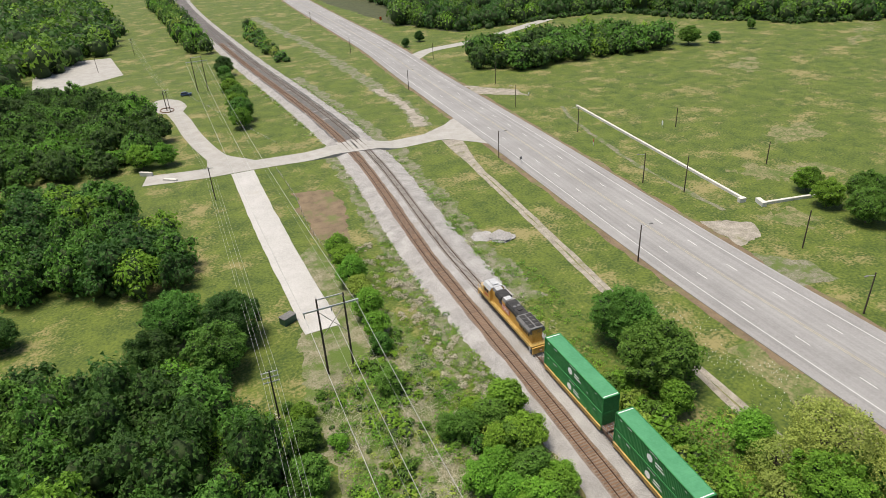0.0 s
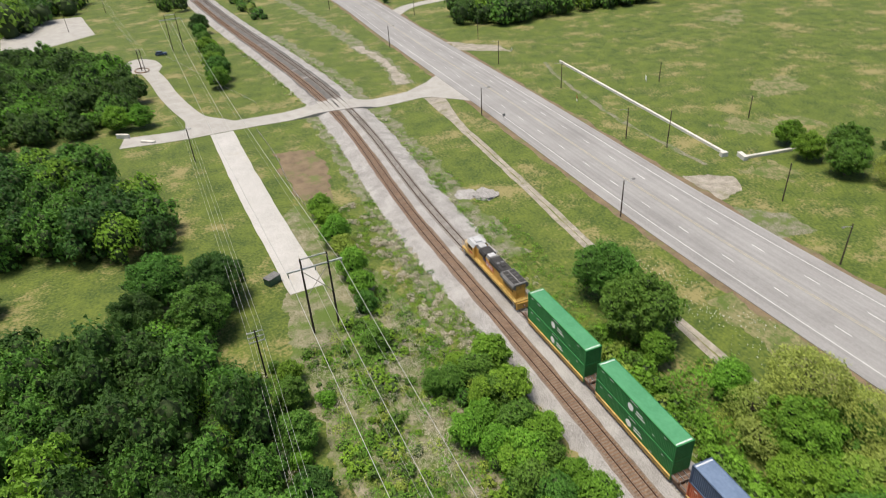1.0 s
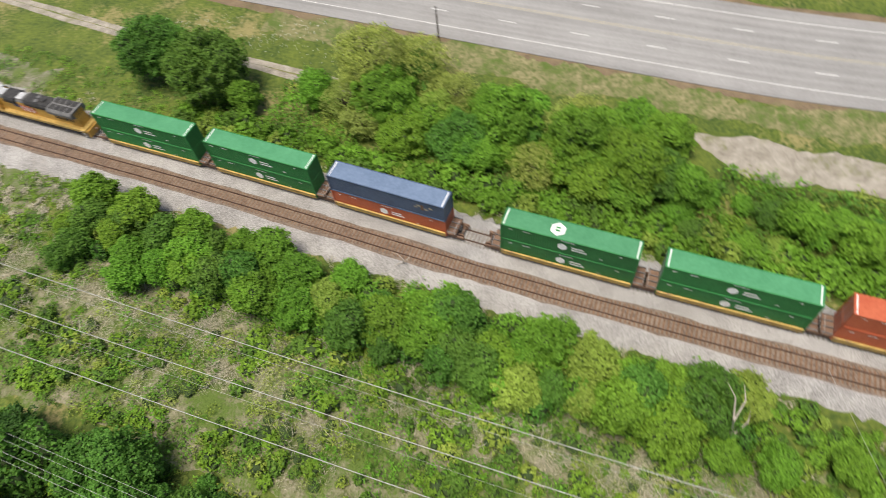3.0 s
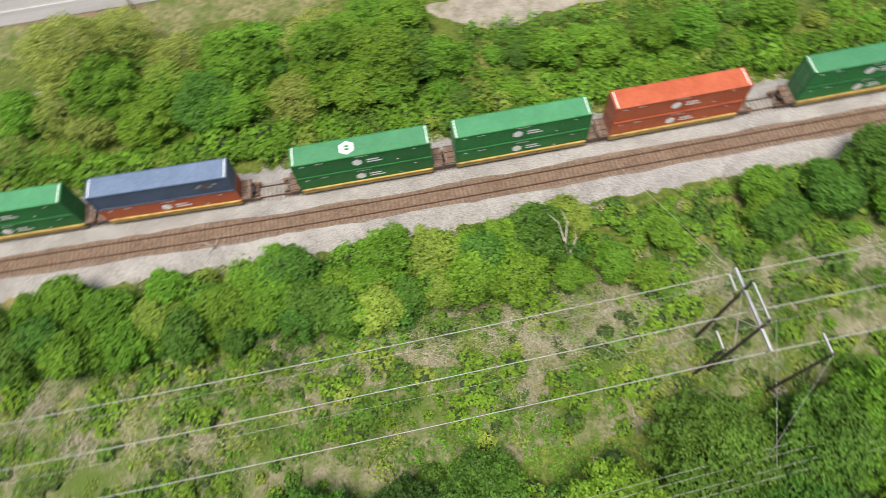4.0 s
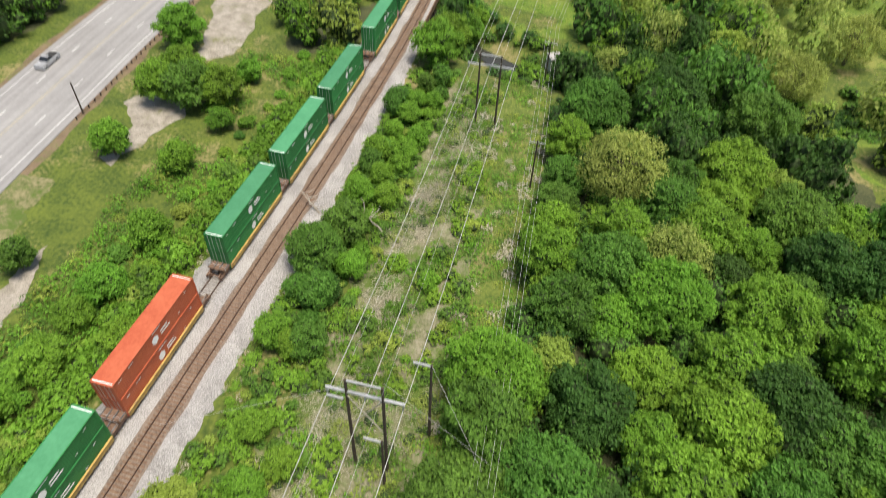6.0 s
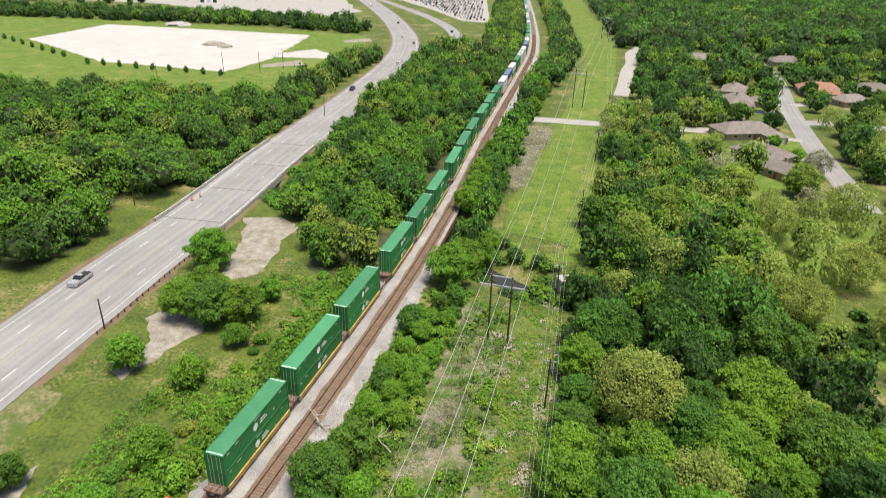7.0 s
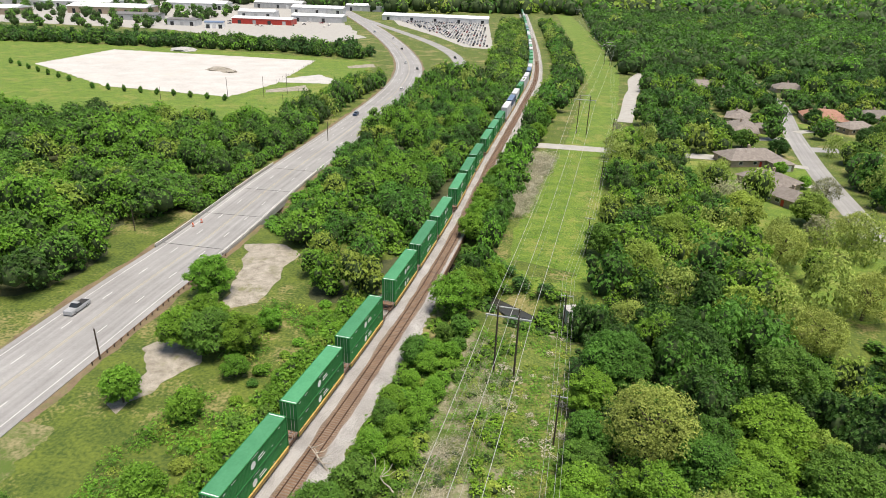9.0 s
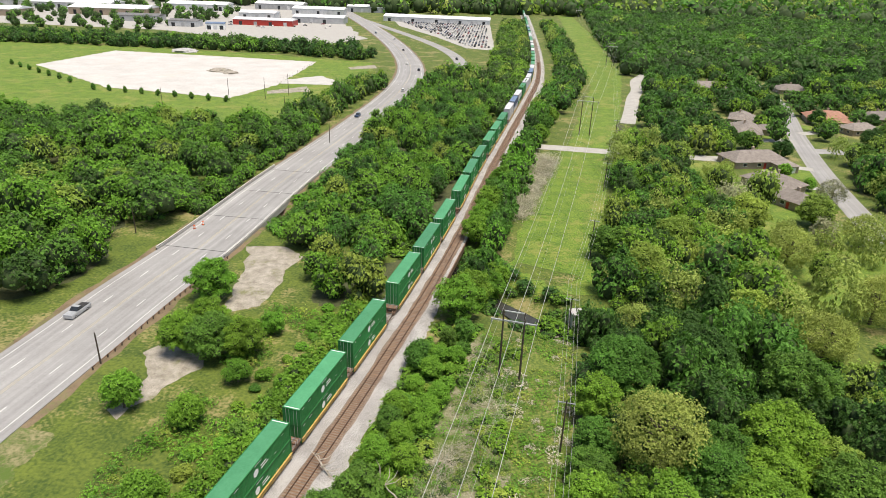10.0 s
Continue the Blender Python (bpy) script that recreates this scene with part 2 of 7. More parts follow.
M = dict(
    grass=material("grass", (0.038, 0.076, 0.005), (0.14, 0.182, 0.02), scale=6, fine=1.7, bump=0.8, dist=0.25, third=(0.235, 0.205, 0.08), mask=0.525, fw=1.0),
    dry=material("dry_scrub", (0.12, 0.135, 0.045), (0.35, 0.315, 0.22), scale=2.2, fine=2.6, bump=0.9, dist=0.3, third=(0.085, 0.135, 0.018), mask=0.46, fw=1.0),
    lush=material("lush_grass", (0.06, 0.13, 0.009), (0.185, 0.27, 0.026), scale=5, fine=1.9, bump=0.8, dist=0.25, third=(0.2, 0.215, 0.045), mask=0.52, fw=1.2),
    meadow=material("rough_meadow_grass", (0.055, 0.105, 0.01), (0.18, 0.225, 0.035), scale=3, fine=2.2, bump=0.9, dist=0.25, third=(0.22, 0.195, 0.08), mask=0.53, fw=1.3),
    brown=material("bare_earth", (0.139, 0.0984, 0.0574), (0.246, 0.18, 0.107), scale=3, fine=4, bump=0.4, third=(0.123, 0.139, 0.041), mask=0.52),
    forest=material("forest_floor", (0.035, 0.048, 0.014), (0.09, 0.1, 0.035), scale=4, fine=2.0, bump=0.6, dist=0.2),
    dirt=material("pale_dirt", (0.2, 0.178, 0.138), (0.46, 0.42, 0.355), scale=2.0, fine=6, bump=0.5, dist=0.06, third=(0.16, 0.165, 0.075), mask=0.54, fw=0.9),
    caliche=material("caliche_gravel", (0.42, 0.41, 0.385), (0.58, 0.565, 0.54), scale=6, fine=5, fw=1.4, bump=0.3, third=(0.387, 0.353, 0.284), mask=0.6),
    concrete=material("concrete", (0.348, 0.335, 0.304), (0.452, 0.439, 0.409), scale=4, fine=3, bump=0.15, third=(0.348, 0.322, 0.278), mask=0.62),
    asphalt=material("worn_asphalt", (0.27, 0.265, 0.257), (0.348, 0.344, 0.335), scale=14, fine=3, rough=0.9, bump=0.12, dist=0.02, third=(0.244, 0.239, 0.231), mask=0.62, uv=True),
    ballast=material("ballast", (0.2, 0.192, 0.182), (0.52, 0.505, 0.485), scale=4.0, fine=7.5, fw=2.0, rough=0.95, bump=1.0, dist=0.1, third=(0.3, 0.28, 0.25), mask=0.6),
    lot=material("pale_crushed_limestone", (0.47, 0.45, 0.42), (0.6, 0.58, 0.55), scale=14, fine=0.8, bump=0.2, third=(0.47, 0.43, 0.37), mask=0.58),
    dusty=material("dusty_gravel_and_weeds", (0.105, 0.118, 0.042), (0.31, 0.285, 0.225), scale=1.6, fine=3.5, bump=0.7, dist=0.12, third=(0.09, 0.13, 0.025), mask=0.47, fw=1.6),
    rustballast=material("rusty_ballast", (0.13, 0.095, 0.072), (0.28, 0.22, 0.172), scale=2.0, fine=4.5, rough=0.95, bump=0.9, dist=0.08, fw=2.0),
    darkballast=material("sooty_ballast", (0.075, 0.07, 0.065), (0.2, 0.19, 0.18), scale=2.0, fine=4.2, rough=0.95, bump=0.9, dist=0.08, fw=2.2),
    thin=material("thin_dry_grass", (0.085, 0.115, 0.022), (0.31, 0.27, 0.14), scale=1.8, fine=1.6, bump=0.7, dist=0.2, third=(0.075, 0.12, 0.015), mask=0.49, fw=1.2),
    wallwhite=material("white_painted_concrete", (0.58, 0.56, 0.5), (0.74, 0.72, 0.66), scale=2.0, fine=5, bump=0.2),
    white=plain("road_white", (0.66, 0.66, 0.64), 0.7),
    yellow=plain("road_yellow", (0.42, 0.38, 0.27), 0.7),
    rail=material("rail_steel", (0.1, 0.06, 0.04), (0.2, 0.13, 0.1), scale=1, fine=8, rough=0.45, metal=0.6, bump=0.1),
    sleeper_a=material("rusty_sleeper_wood", (0.12, 0.065, 0.035), (0.24, 0.14, 0.08), scale=0.6, fine=7, bump=0.4, obj=0.3, island=0.3),
    sleeper_b=material("grey_sleeper_wood", (0.16, 0.14, 0.12), (0.3, 0.27, 0.23), scale=0.6, fine=7, bump=0.4, obj=0.25, island=0.25),
    bark=material("bark", (0.07, 0.055, 0.04), (0.17, 0.14, 0.1), scale=0.5, fine=9, bump=0.6),
    # crown filling: the shade between leaves is put into its dark colour
    inner=material("dark_crown_shade", (0.022, 0.045, 0.01), (0.055, 0.095, 0.022), scale=0.8, fine=5, rough=0.9, bump=0.5),
    palebark=material("pale_dead_wood", (0.36, 0.32, 0.26), (0.55, 0.5, 0.42), scale=0.5, fine=9, bump=0.4),
    pole=material("creosote_pole_wood", (0.045, 0.033, 0.024), (0.1, 0.075, 0.055), scale=0.6, fine=8, bump=0.3),
    galv=plain("galvanised_steel", (0.55, 0.56, 0.56), 0.45, 0.5),
    wire=plain("weathered_cable", (0.5, 0.5, 0.48), 0.5, 0.0),
    loco=material("mustard_loco_paint", (0.56, 0.31, 0.06), (0.76, 0.46, 0.11), scale=1.2, fine=3, rough=0.55, bump=0.1, third=(0.34, 0.2, 0.07), mask=0.6, generated=True),
    tan=material("pale_tan_paint", (0.55, 0.4, 0.22), (0.68, 0.52, 0.3), scale=1.2, fine=3, rough=0.5, bump=0.1, generated=True),
    roofgrey=material("sooty_roof_grey", (0.11, 0.11, 0.11), (0.24, 0.235, 0.225), scale=1.0, fine=3, rough=0.6, bump=0.15, third=(0.08, 0.08, 0.08), mask=0.57, generated=True),
    palegrey=material("pale_roof_panel", (0.4, 0.41, 0.42), (0.62, 0.63, 0.64), scale=0.8, fine=4, rough=0.5, bump=0.1, generated=True),
    black=material("grimy_black", (0.015, 0.015, 0.016), (0.05, 0.047, 0.044), scale=0.8, fine=5, rough=0.7, bump=0.2, generated=True),
    rust=material("rusty_steel", (0.12, 0.07, 0.045), (0.28, 0.17, 0.11), scale=0.8, fine=5, rough=0.8, bump=0.3, generated=True),
    sill=material("yellow_sill_paint", (0.4, 0.26, 0.07), (0.62, 0.42, 0.12), scale=0.9, fine=4, rough=0.6, bump=0.1, third=(0.2, 0.12, 0.07), mask=0.56, generated=True),
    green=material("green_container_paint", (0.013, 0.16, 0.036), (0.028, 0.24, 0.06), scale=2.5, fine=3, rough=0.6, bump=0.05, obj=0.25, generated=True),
    # green and blue roof colours are paler than the matching container sides
    greentop=material("paler_green_roof", (0.05, 0.23, 0.1), (0.075, 0.29, 0.135), scale=2.5, fine=3, rough=0.5, bump=0.05, obj=0.18, generated=True),
    orange=material("orange_container_paint", (0.45, 0.09, 0.036), (0.576, 0.144, 0.063), scale=2.5, fine=3, rough=0.5, bump=0.05, generated=True),
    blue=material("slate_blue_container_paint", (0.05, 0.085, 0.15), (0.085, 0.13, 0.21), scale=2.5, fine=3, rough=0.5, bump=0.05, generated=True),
    bluetop=material("paler_blue_roof", (0.12, 0.18, 0.28), (0.17, 0.24, 0.36), scale=2.5, fine=3, rough=0.5, bump=0.05, generated=True),
    greyc=material("pale_grey_container_paint", (0.5, 0.51, 0.52), (0.66, 0.67, 0.68), scale=2.5, fine=3, rough=0.5, bump=0.05, generated=True),
    decal=plain("white_decal", (0.98, 0.98, 0.95), 0.5, 0.0, 0.02),
    red=plain("red_paint", (0.5, 0.045, 0.03), 0.5),
    navy=plain("navy_paint", (0.03, 0.05, 0.16), 0.5),
    glass=plain("dark_window_glass", (0.03, 0.035, 0.04), 0.08),
    stone=material("crushed_stone", (0.3, 0.29, 0.28), (0.55, 0.54, 0.52), scale=0.5, fine=3, bump=1.0, dist=0.1),
    shingle=material("roof_shingles", (0.17, 0.145, 0.125), (0.29, 0.255, 0.225), scale=1.2, fine=5, bump=0.4, obj=0.2),
    redroof=material("terracotta_shingles", (0.3, 0.15, 0.1), (0.42, 0.23, 0.16), scale=1.2, fine=5, bump=0.4),
    brick=material("tan_brick_wall", (0.32, 0.25, 0.18), (0.46, 0.37, 0.28), scale=1.0, fine=6, bump=0.3),
    metalroof=material("white_metal_roof", (0.748, 0.759, 0.77), (0.902, 0.902, 0.902), scale=5, fine=1.2, rough=0.45, bump=0.1, obj=0.1),
    wallgrey=material("pale_metal_wall", (0.44, 0.451, 0.462), (0.638, 0.638, 0.638), scale=4, fine=1.2, rough=0.6, bump=0.1, obj=0.25),
    water=plain("creek_water", (0.05, 0.05, 0.042), 0.22),
    greenbox=plain("green_utility_box", (0.03, 0.09, 0.06), 0.5),
    orangeplastic=plain("orange_plastic", (0.8, 0.12, 0.02), 0.5),
)
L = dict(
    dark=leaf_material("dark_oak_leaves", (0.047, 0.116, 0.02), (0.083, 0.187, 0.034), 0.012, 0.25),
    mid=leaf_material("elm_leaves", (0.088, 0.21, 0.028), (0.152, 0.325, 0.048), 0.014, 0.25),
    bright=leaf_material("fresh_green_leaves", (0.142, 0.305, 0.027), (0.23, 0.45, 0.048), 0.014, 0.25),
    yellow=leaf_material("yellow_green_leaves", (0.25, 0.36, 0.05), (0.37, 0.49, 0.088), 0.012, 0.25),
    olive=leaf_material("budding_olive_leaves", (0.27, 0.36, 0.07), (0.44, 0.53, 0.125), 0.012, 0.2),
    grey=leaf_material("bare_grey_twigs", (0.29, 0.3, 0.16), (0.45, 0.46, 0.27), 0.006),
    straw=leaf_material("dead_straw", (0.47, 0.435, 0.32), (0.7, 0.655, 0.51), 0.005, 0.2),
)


# ---- small building helpers ----
def part(name, bm, mat, parent, label=""):
    """Links a bmesh as one mesh object under a thing or part."""
    me = bpy.data.meshes.new(name)
    bm.to_mesh(me)
    bm.free()
    for m in (mat if isinstance(mat, (list, tuple)) else [mat]):
        me.materials.append(m)
    ob = new(name, me)
    ob.parent = parent
    return tagged(ob, label)


def box(x0, x1, y0, y1, z0, z1, bm=None, bevel=0.0, mi=0):
    own = bmesh.new()
    bmesh.ops.create_cube(own, size=1.0)
    for v in own.verts:
        v.co = (x0 + (v.co.x + 0.5) * (x1 - x0), y0 + (v.co.y + 0.5) * (y1 - y0), z0 + (v.co.z + 0.5) * (z1 - z0))
    if bevel:
        bmesh.ops.bevel(own, geom=own.edges[:], offset=bevel, segments=1, affect="EDGES")
    for f in own.faces:
        f.material_index = mi
    if bm is None:
        return own
    me = bpy.data.meshes.new("join")
    own.to_mesh(me)
    own.free()
    bm.from_mesh(me)
    bpy.data.meshes.remove(me)
    return bm


def cyl(p, q, r0, r1=None, seg=8, bm=None, caps=True):
    """A tapered round bar from p to q."""
    bm = bm or bmesh.new()
    p, q = Vector(p), Vector(q)
    d = (q - p).normalized()
    u = d.orthogonal().normalized()
    w = d.cross(u)
    r1 = r0 if r1 is None else r1
    a = [bm.verts.new(p + (u * math.cos(k * math.tau / seg) + w * math.sin(k * math.tau / seg)) * r0) for k in range(seg)]
    b = [bm.verts.new(q + (u * math.cos(k * math.tau / seg) + w * math.sin(k * math.tau / seg)) * r1) for k in range(seg)]
    for k in range(seg):
        bm.faces.new((a[k], a[(k + 1) % seg], b[(k + 1) % seg], b[k]))
    if caps:
        bm.faces.new(a[::-1])
        bm.faces.new(b)
    return bm


def prism(profile, y0, y1, bm=None):
    """A solid of constant section: profile in x, z, run along y."""
    bm = bm or bmesh.new()
    a = [bm.verts.new((x, y0, z)) for x, z in profile]
    b = [bm.verts.new((x, y1, z)) for x, z in profile]
    n = len(profile)
    for k in range(n):
        bm.faces.new((a[k], a[(k + 1) % n], b[(k + 1) % n], b[k]))
    bm.faces.new(a[::-1])
    bm.faces.new(b)
    bmesh.ops.recalc_face_normals(bm, faces=bm.faces[:])
    return bm


def empty(name, m, label, category, group="", kind=""):
    e = new(name)
    e.empty_display_size = 0.5
    e.matrix_world = m
    return tagged(e, label, category, group, kind)


def mesh_object(name, verts, faces, mats, smooth=False):
    me = bpy.data.meshes.new(name)
    me.from_pydata(verts, [], faces)
    for m in (mats if isinstance(mats, (list, tuple)) else [mats]):
        me.materials.append(m)
    if smooth:
        me.polygons.foreach_set("use_smooth", [True] * len(me.polygons))
    me.update()
    return new(name, me)


class Line:
    """A smooth line through plan points, by length along it."""

    def __init__(self, pts, step=2.0):
        p = [Vector((a, b)) for a, b in pts]
        p = [p[0] * 2 - p[1]] + p + [p[-1] * 2 - p[-2]]
        out = []
        for i in range(1, len(p) - 2):
            n = max(2, int((p[i + 1] - p[i]).length / step))
            l0, l1, l2 = [max(1e-6, (p[i + k] - p[i + k - 1]).length ** 0.5) for k in (0, 1, 2)]
            m1 = ((p[i] - p[i - 1]) / l0 - (p[i + 1] - p[i - 1]) / (l0 + l1) + (p[i + 1] - p[i]) / l1) * l1
            m2 = ((p[i + 1] - p[i]) / l1 - (p[i + 2] - p[i]) / (l1 + l2) + (p[i + 2] - p[i + 1]) / l2) * l1
            for k in range(n):
                t = k / n
                out.append(p[i] * (2 * t**3 - 3 * t**2 + 1) + m1 * (t**3 - 2 * t**2 + t) + p[i + 1] * (3 * t**2 - 2 * t**3) + m2 * (t**3 - t**2))
        out.append(p[-2])
        self.p = out
        self.s = [0.0]
        for a, b in zip(out, out[1:]):
            self.s.append(self.s[-1] + (b - a).length)
        self.length = self.s[-1]

    def at(self, s, off=0.0):
        """Place and direction at length s, set off to the right."""
        s = min(max(s, 0.0), self.length - 1e-6)
        i = int(np.searchsorted(self.s, s, side="right")) - 1
        i = min(i, len(self.p) - 2)
        d = (self.p[i + 1] - self.p[i]).normalized()
        q = self.p[i].lerp(self.p[i + 1], (s - self.s[i]) / (self.s[i + 1] - self.s[i]))
        return q + Vector((d.y, -d.x)) * off, d

    def s_at_y(self, y):
        i = min(range(len(self.p)), key=lambda k: abs(self.p[k].y - y))
        return self.s[i]

    def side(self, x, y):
        """Signed distance to the right of the line, and the length along it."""
        i = min(range(len(self.p)), key=lambda k: (self.p[k].x - x) ** 2 + (self.p[k].y - y) ** 2)
        j = min(i, len(self.p) - 2)
        d = (self.p[j + 1] - self.p[j]).normalized()
        v = Vector((x, y)) - self.p[i]
        return v.x * d.y - v.y * d.x, self.s[i]


def smooth(a, b, x):
    t = min(1.0, max(0.0, (x - a) / (b - a)))
    return t * t * (3 - 2 * t)


# ---- plan lines ----
near_track = Line([(-190, -900), (-136, -600), (-104.5, -372), (-82.5, -187), (-62, -104), (-48.8, -42.5), (-38.8, 0), (-27.3, 55), (-19.7, 92), (-13.2, 128), (-6.5, 175), (-1.5, 219), (15.5, 349), (25, 428), (31, 543), (37, 889), (42, 1505)])
highway = Line([(-330, -1000), (-222, -550), (-174, -330), (-155, -258), (-128.5, -152), (-107, -70), (-97, -24), (-88, 18), (-83.3, 42), (-77.5, 92), (-75.2, 118), (-72, 146), (-68.8, 198), (-61, 281), (-56, 372), (-60, 450), (-79, 545), (-145, 760), (-310, 1205), (-560, 1800)])
creek = Line([(150, 128), (70, 108), (30, 118), (11, 122.5), (0, 133), (-12, 150), (-35, 163), (-70, 172), (-120, 190), (-180, 185), (-300, 200)])
TRACK_GAP = -4.7


def ground_z(x, y):
    if not (-290 < x < 145 and 85 < y < 225):
        return 0.0
    d, s = creek.side(x, y)
    return -3.6 * (1 - smooth(2.0, 11.0, abs(d)))


def strip(name, line, s0, s1, left, right, z, mat, label, category="ground", step=3.0, ragged=0.0, drape=True, thick=0.0, seed=0, kind="structure"):
    """A band along a line between two offsets, laid on the ground."""
    n = max(2, int((s1 - s0) / step))
    verts, faces, uvs = [], [], []
    for k in range(n + 1):
        s = s0 + (s1 - s0) * k / n
        lo = left(s) if callable(left) else left
        ro = right(s) if callable(right) else right
        for sd, o0 in ((0, lo), (9, ro)):
            o = o0 + ragged * (noise.noise((s * 0.16, sd + seed, 0.5)) * 1.3 + noise.noise((s * 0.7, sd + seed, 3.5)) * 0.5 + noise.noise((s * 2.1, sd + seed, 7.5)) * 0.4)
            q, d = line.at(s, o)
            zz = z(q.x, q.y) if callable(z) else z
            verts.append((q.x, q.y, zz + (ground_z(q.x, q.y) if drape else 0.0)))
            uvs.append((o, s))
    for k in range(n):
        a = 2 * k
        faces.append((a, a + 1, a + 3, a + 2))
    ob = mesh_object(name, verts, faces, mat)
    lay = ob.data.uv_layers.new(name="along")
    for lp in ob.data.loops:
        lay.data[lp.index].uv = uvs[lp.vertex_index]
    if thick:
        so = ob.modifiers.new("thickness", "SOLIDIFY")
        so.thickness = thick
        so.offset = -1
    return tagged(ob, label, category, kind=kind)


def patch(name, pts, z, mat, label, category="ground", ragged=0.6, seed=0, step=1.0, thick=0.0):
    """A closed area with an uneven edge."""
    rnd = random.Random(seed)
    ring = []
    n = len(pts)
    for i in range(n):
        a, b = Vector(pts[i]), Vector(pts[(i + 1) % n])
        k = max(1, int((b - a).length / step))
        for j in range(k):
            q = a.lerp(b, j / k)
            w = Vector((q.x * 0.22, q.y * 0.22, seed + 0.5))
            v = Vector((q.x, q.y, seed))
            ring.append((q.x + ragged * (1.6 * noise.noise(w) + 0.7 * noise.noise(v)), q.y + ragged * (1.6 * noise.noise(w + Vector((40, 0, 0))) + 0.7 * noise.noise(v + Vector((40, 0, 0))))))
    m = len(ring)
    cv, _, cf, _, _, _ = geometry.delaunay_2d_cdt([Vector(p) for p in ring], [(i, (i + 1) % m) for i in range(m)], [], 1, 1e-4)
    faces = []
    for f in cf:
        a, b, c = [cv[i] for i in f]
        faces.append(tuple(f) if (b - a).cross(c - a) > 0 else tuple(f[::-1]))
    ob = mesh_object(name, [(p.x, p.y, z + ground_z(p.x, p.y)) for p in cv], faces, mat)
    if thick:
        so = ob.modifiers.new("thickness", "SOLIDIFY")
        so.thickness = thick
        so.offset = -1
    return tagged(ob, label, category, kind="structure")


# ---- ground ----
def axis(lo, d0, d1, hi, fine):
    a = [lo + (d0 - lo) * (1 - (1 - k / 14) ** 2.5) for k in range(14)]
    b = list(np.arange(d0, d1, fine))
    c = [d1 + (hi - d1) * (k / 14) ** 2.5 for k in range(15)]
    return [float(v) for v in a + b + c]


xs = axis(-4500, -290, 145, 4500, 3.0)
ys = axis(-4500, 85, 225, 4500, 3.0)
gv = [(x, y, ground_z(x, y)) for y in ys for x in xs]
gf = [(j * len(xs) + i, j * len(xs) + i + 1, (j + 1) * len(xs) + i + 1, (j + 1) * len(xs) + i) for j in range(len(ys) - 1) for i in range(len(xs) - 1)]
tagged(mesh_object("ground", gv, gf, M["grass"], True), "wide green grass ground with dry patches", "ground", kind="structure")

# ---- ground cover ----
BED = 0.92


def sy(line, y):
    return line.s_at_y(y)


patch("scrub", [(-46, -130), (-43, -60), (-33, -20), (-20, 30), (-8, 88), (-2, 112), (8, 108), (9, 70), (1, 30), (-4, 5), (-14, -40), (-24, -86), (-40, -128)], 0.015, M["dry"], "tangled dry scrub and weeds under power lines", "scrub", 1.5, 1, step=0.5)
patch("mown_strip", [(11, 68), (17, 112), (10, 116), (3, 108), (4, 66), (-1, 38), (-5, 6), (-13, -44), (-20, -80), (-12, -80), (-8, -40), (0, 8), (6, 40)], 0.025, M["meadow"], "green grassy track under power lines", "grass", 1.0, 2, step=0.5)
patch("mown_strip", [(3, 133), (9, 176), (22, 232), (32, 280), (58, 420), (74, 700), (90, 1100), (112, 1100), (104, 770), (86, 472), (62, 332), (46, 262), (35, 196), (25, 133)], 0.02, M["lush"], "bright green mown grass corridor under power lines", "grass", 1.0, 3)
patch("dead_grass", [(2.5, 176), (7, 236), (14, 248), (24, 243), (16, 208), (10, 177)], 0.035, M["dusty"], "pale dead brush beside mown corridor", "scrub", 1.2, 4)
patch("bare_patch", [(-53, -163), (-63, -158), (-60, -140), (-53, -128), (-48, -132), (-50, -148)], 0.02, M["brown"], "bare brown earth patch in grass", "earth", 1.5, 5)
patch("forest_floor", [(12, 66), (16, 112), (30, 128), (48, 262), (60, 330), (60, 250), (54, 150), (66, 95), (90, -20), (60, -98), (-10, -95), (-4, -40), (0, 5), (3, 30)], 0.012, M["forest"], "dark leaf litter under woods", "forest floor", 1.5, 6)
patch("forest_floor", [(-92, 118), (-90, 134), (-98, 150), (-90, 164), (-89, 190), (-80, 270), (-110, 262), (-220, 262), (-420, 300), (-420, 150), (-200, 110), (-108, 104)], 0.012, M["forest"], "dark leaf litter under woods", "forest floor", 1.5, 7)
patch("forest_floor", [(-48, 152), (-49, 176), (-54, 208), (-48, 285), (-30, 320), (-10, 330), (2, 290), (-9, 215), (-18, 160), (-24, 120), (-36, 118), (-44, 140)], 0.012, M["forest"], "dark leaf litter under woods", "forest floor", 1.5, 8)
patch("garden_grass", [(54, 150), (60, 250), (84, 252), (100, 180), (112, 110), (100, 60), (70, 88)], 0.02, M["lush"], "rough grass under garden trees", "grass", 1.0, 26)
patch("field", [(-86, 275), (-84, 345), (-80, 400), (-92, 480), (-180, 500), (-340, 510), (-480, 480), (-520, 290), (-220, 268)], 0.018, M["lush"], "smooth green field round a pale lot", "grass", 1.0, 9)

# pale lots, tracks and drives
patch("caliche_lot", [(-295, 402), (-288, 482), (-131, 472), (-128, 372), (-138, 328), (-212, 340)], 0.1, M["lot"], "large pale crushed stone lot", "lot", 0.8, 10, thick=0.1)
patch("lot_pad", [(-127, 352), (-110, 372), (-104, 357), (-124, 344)], 0.06, M["dirt"], "tan dirt pad beside pale lot", "lot", 0.4, 11)
patch("lot_drive", [(-130, 390), (-112, 412), (-92, 388), (-72, 396), (-72, 390), (-96, 380), (-128, 378)], 0.055, M["caliche"], "pale gravel drive joining lot and highway", "drive", 0.8, 12)
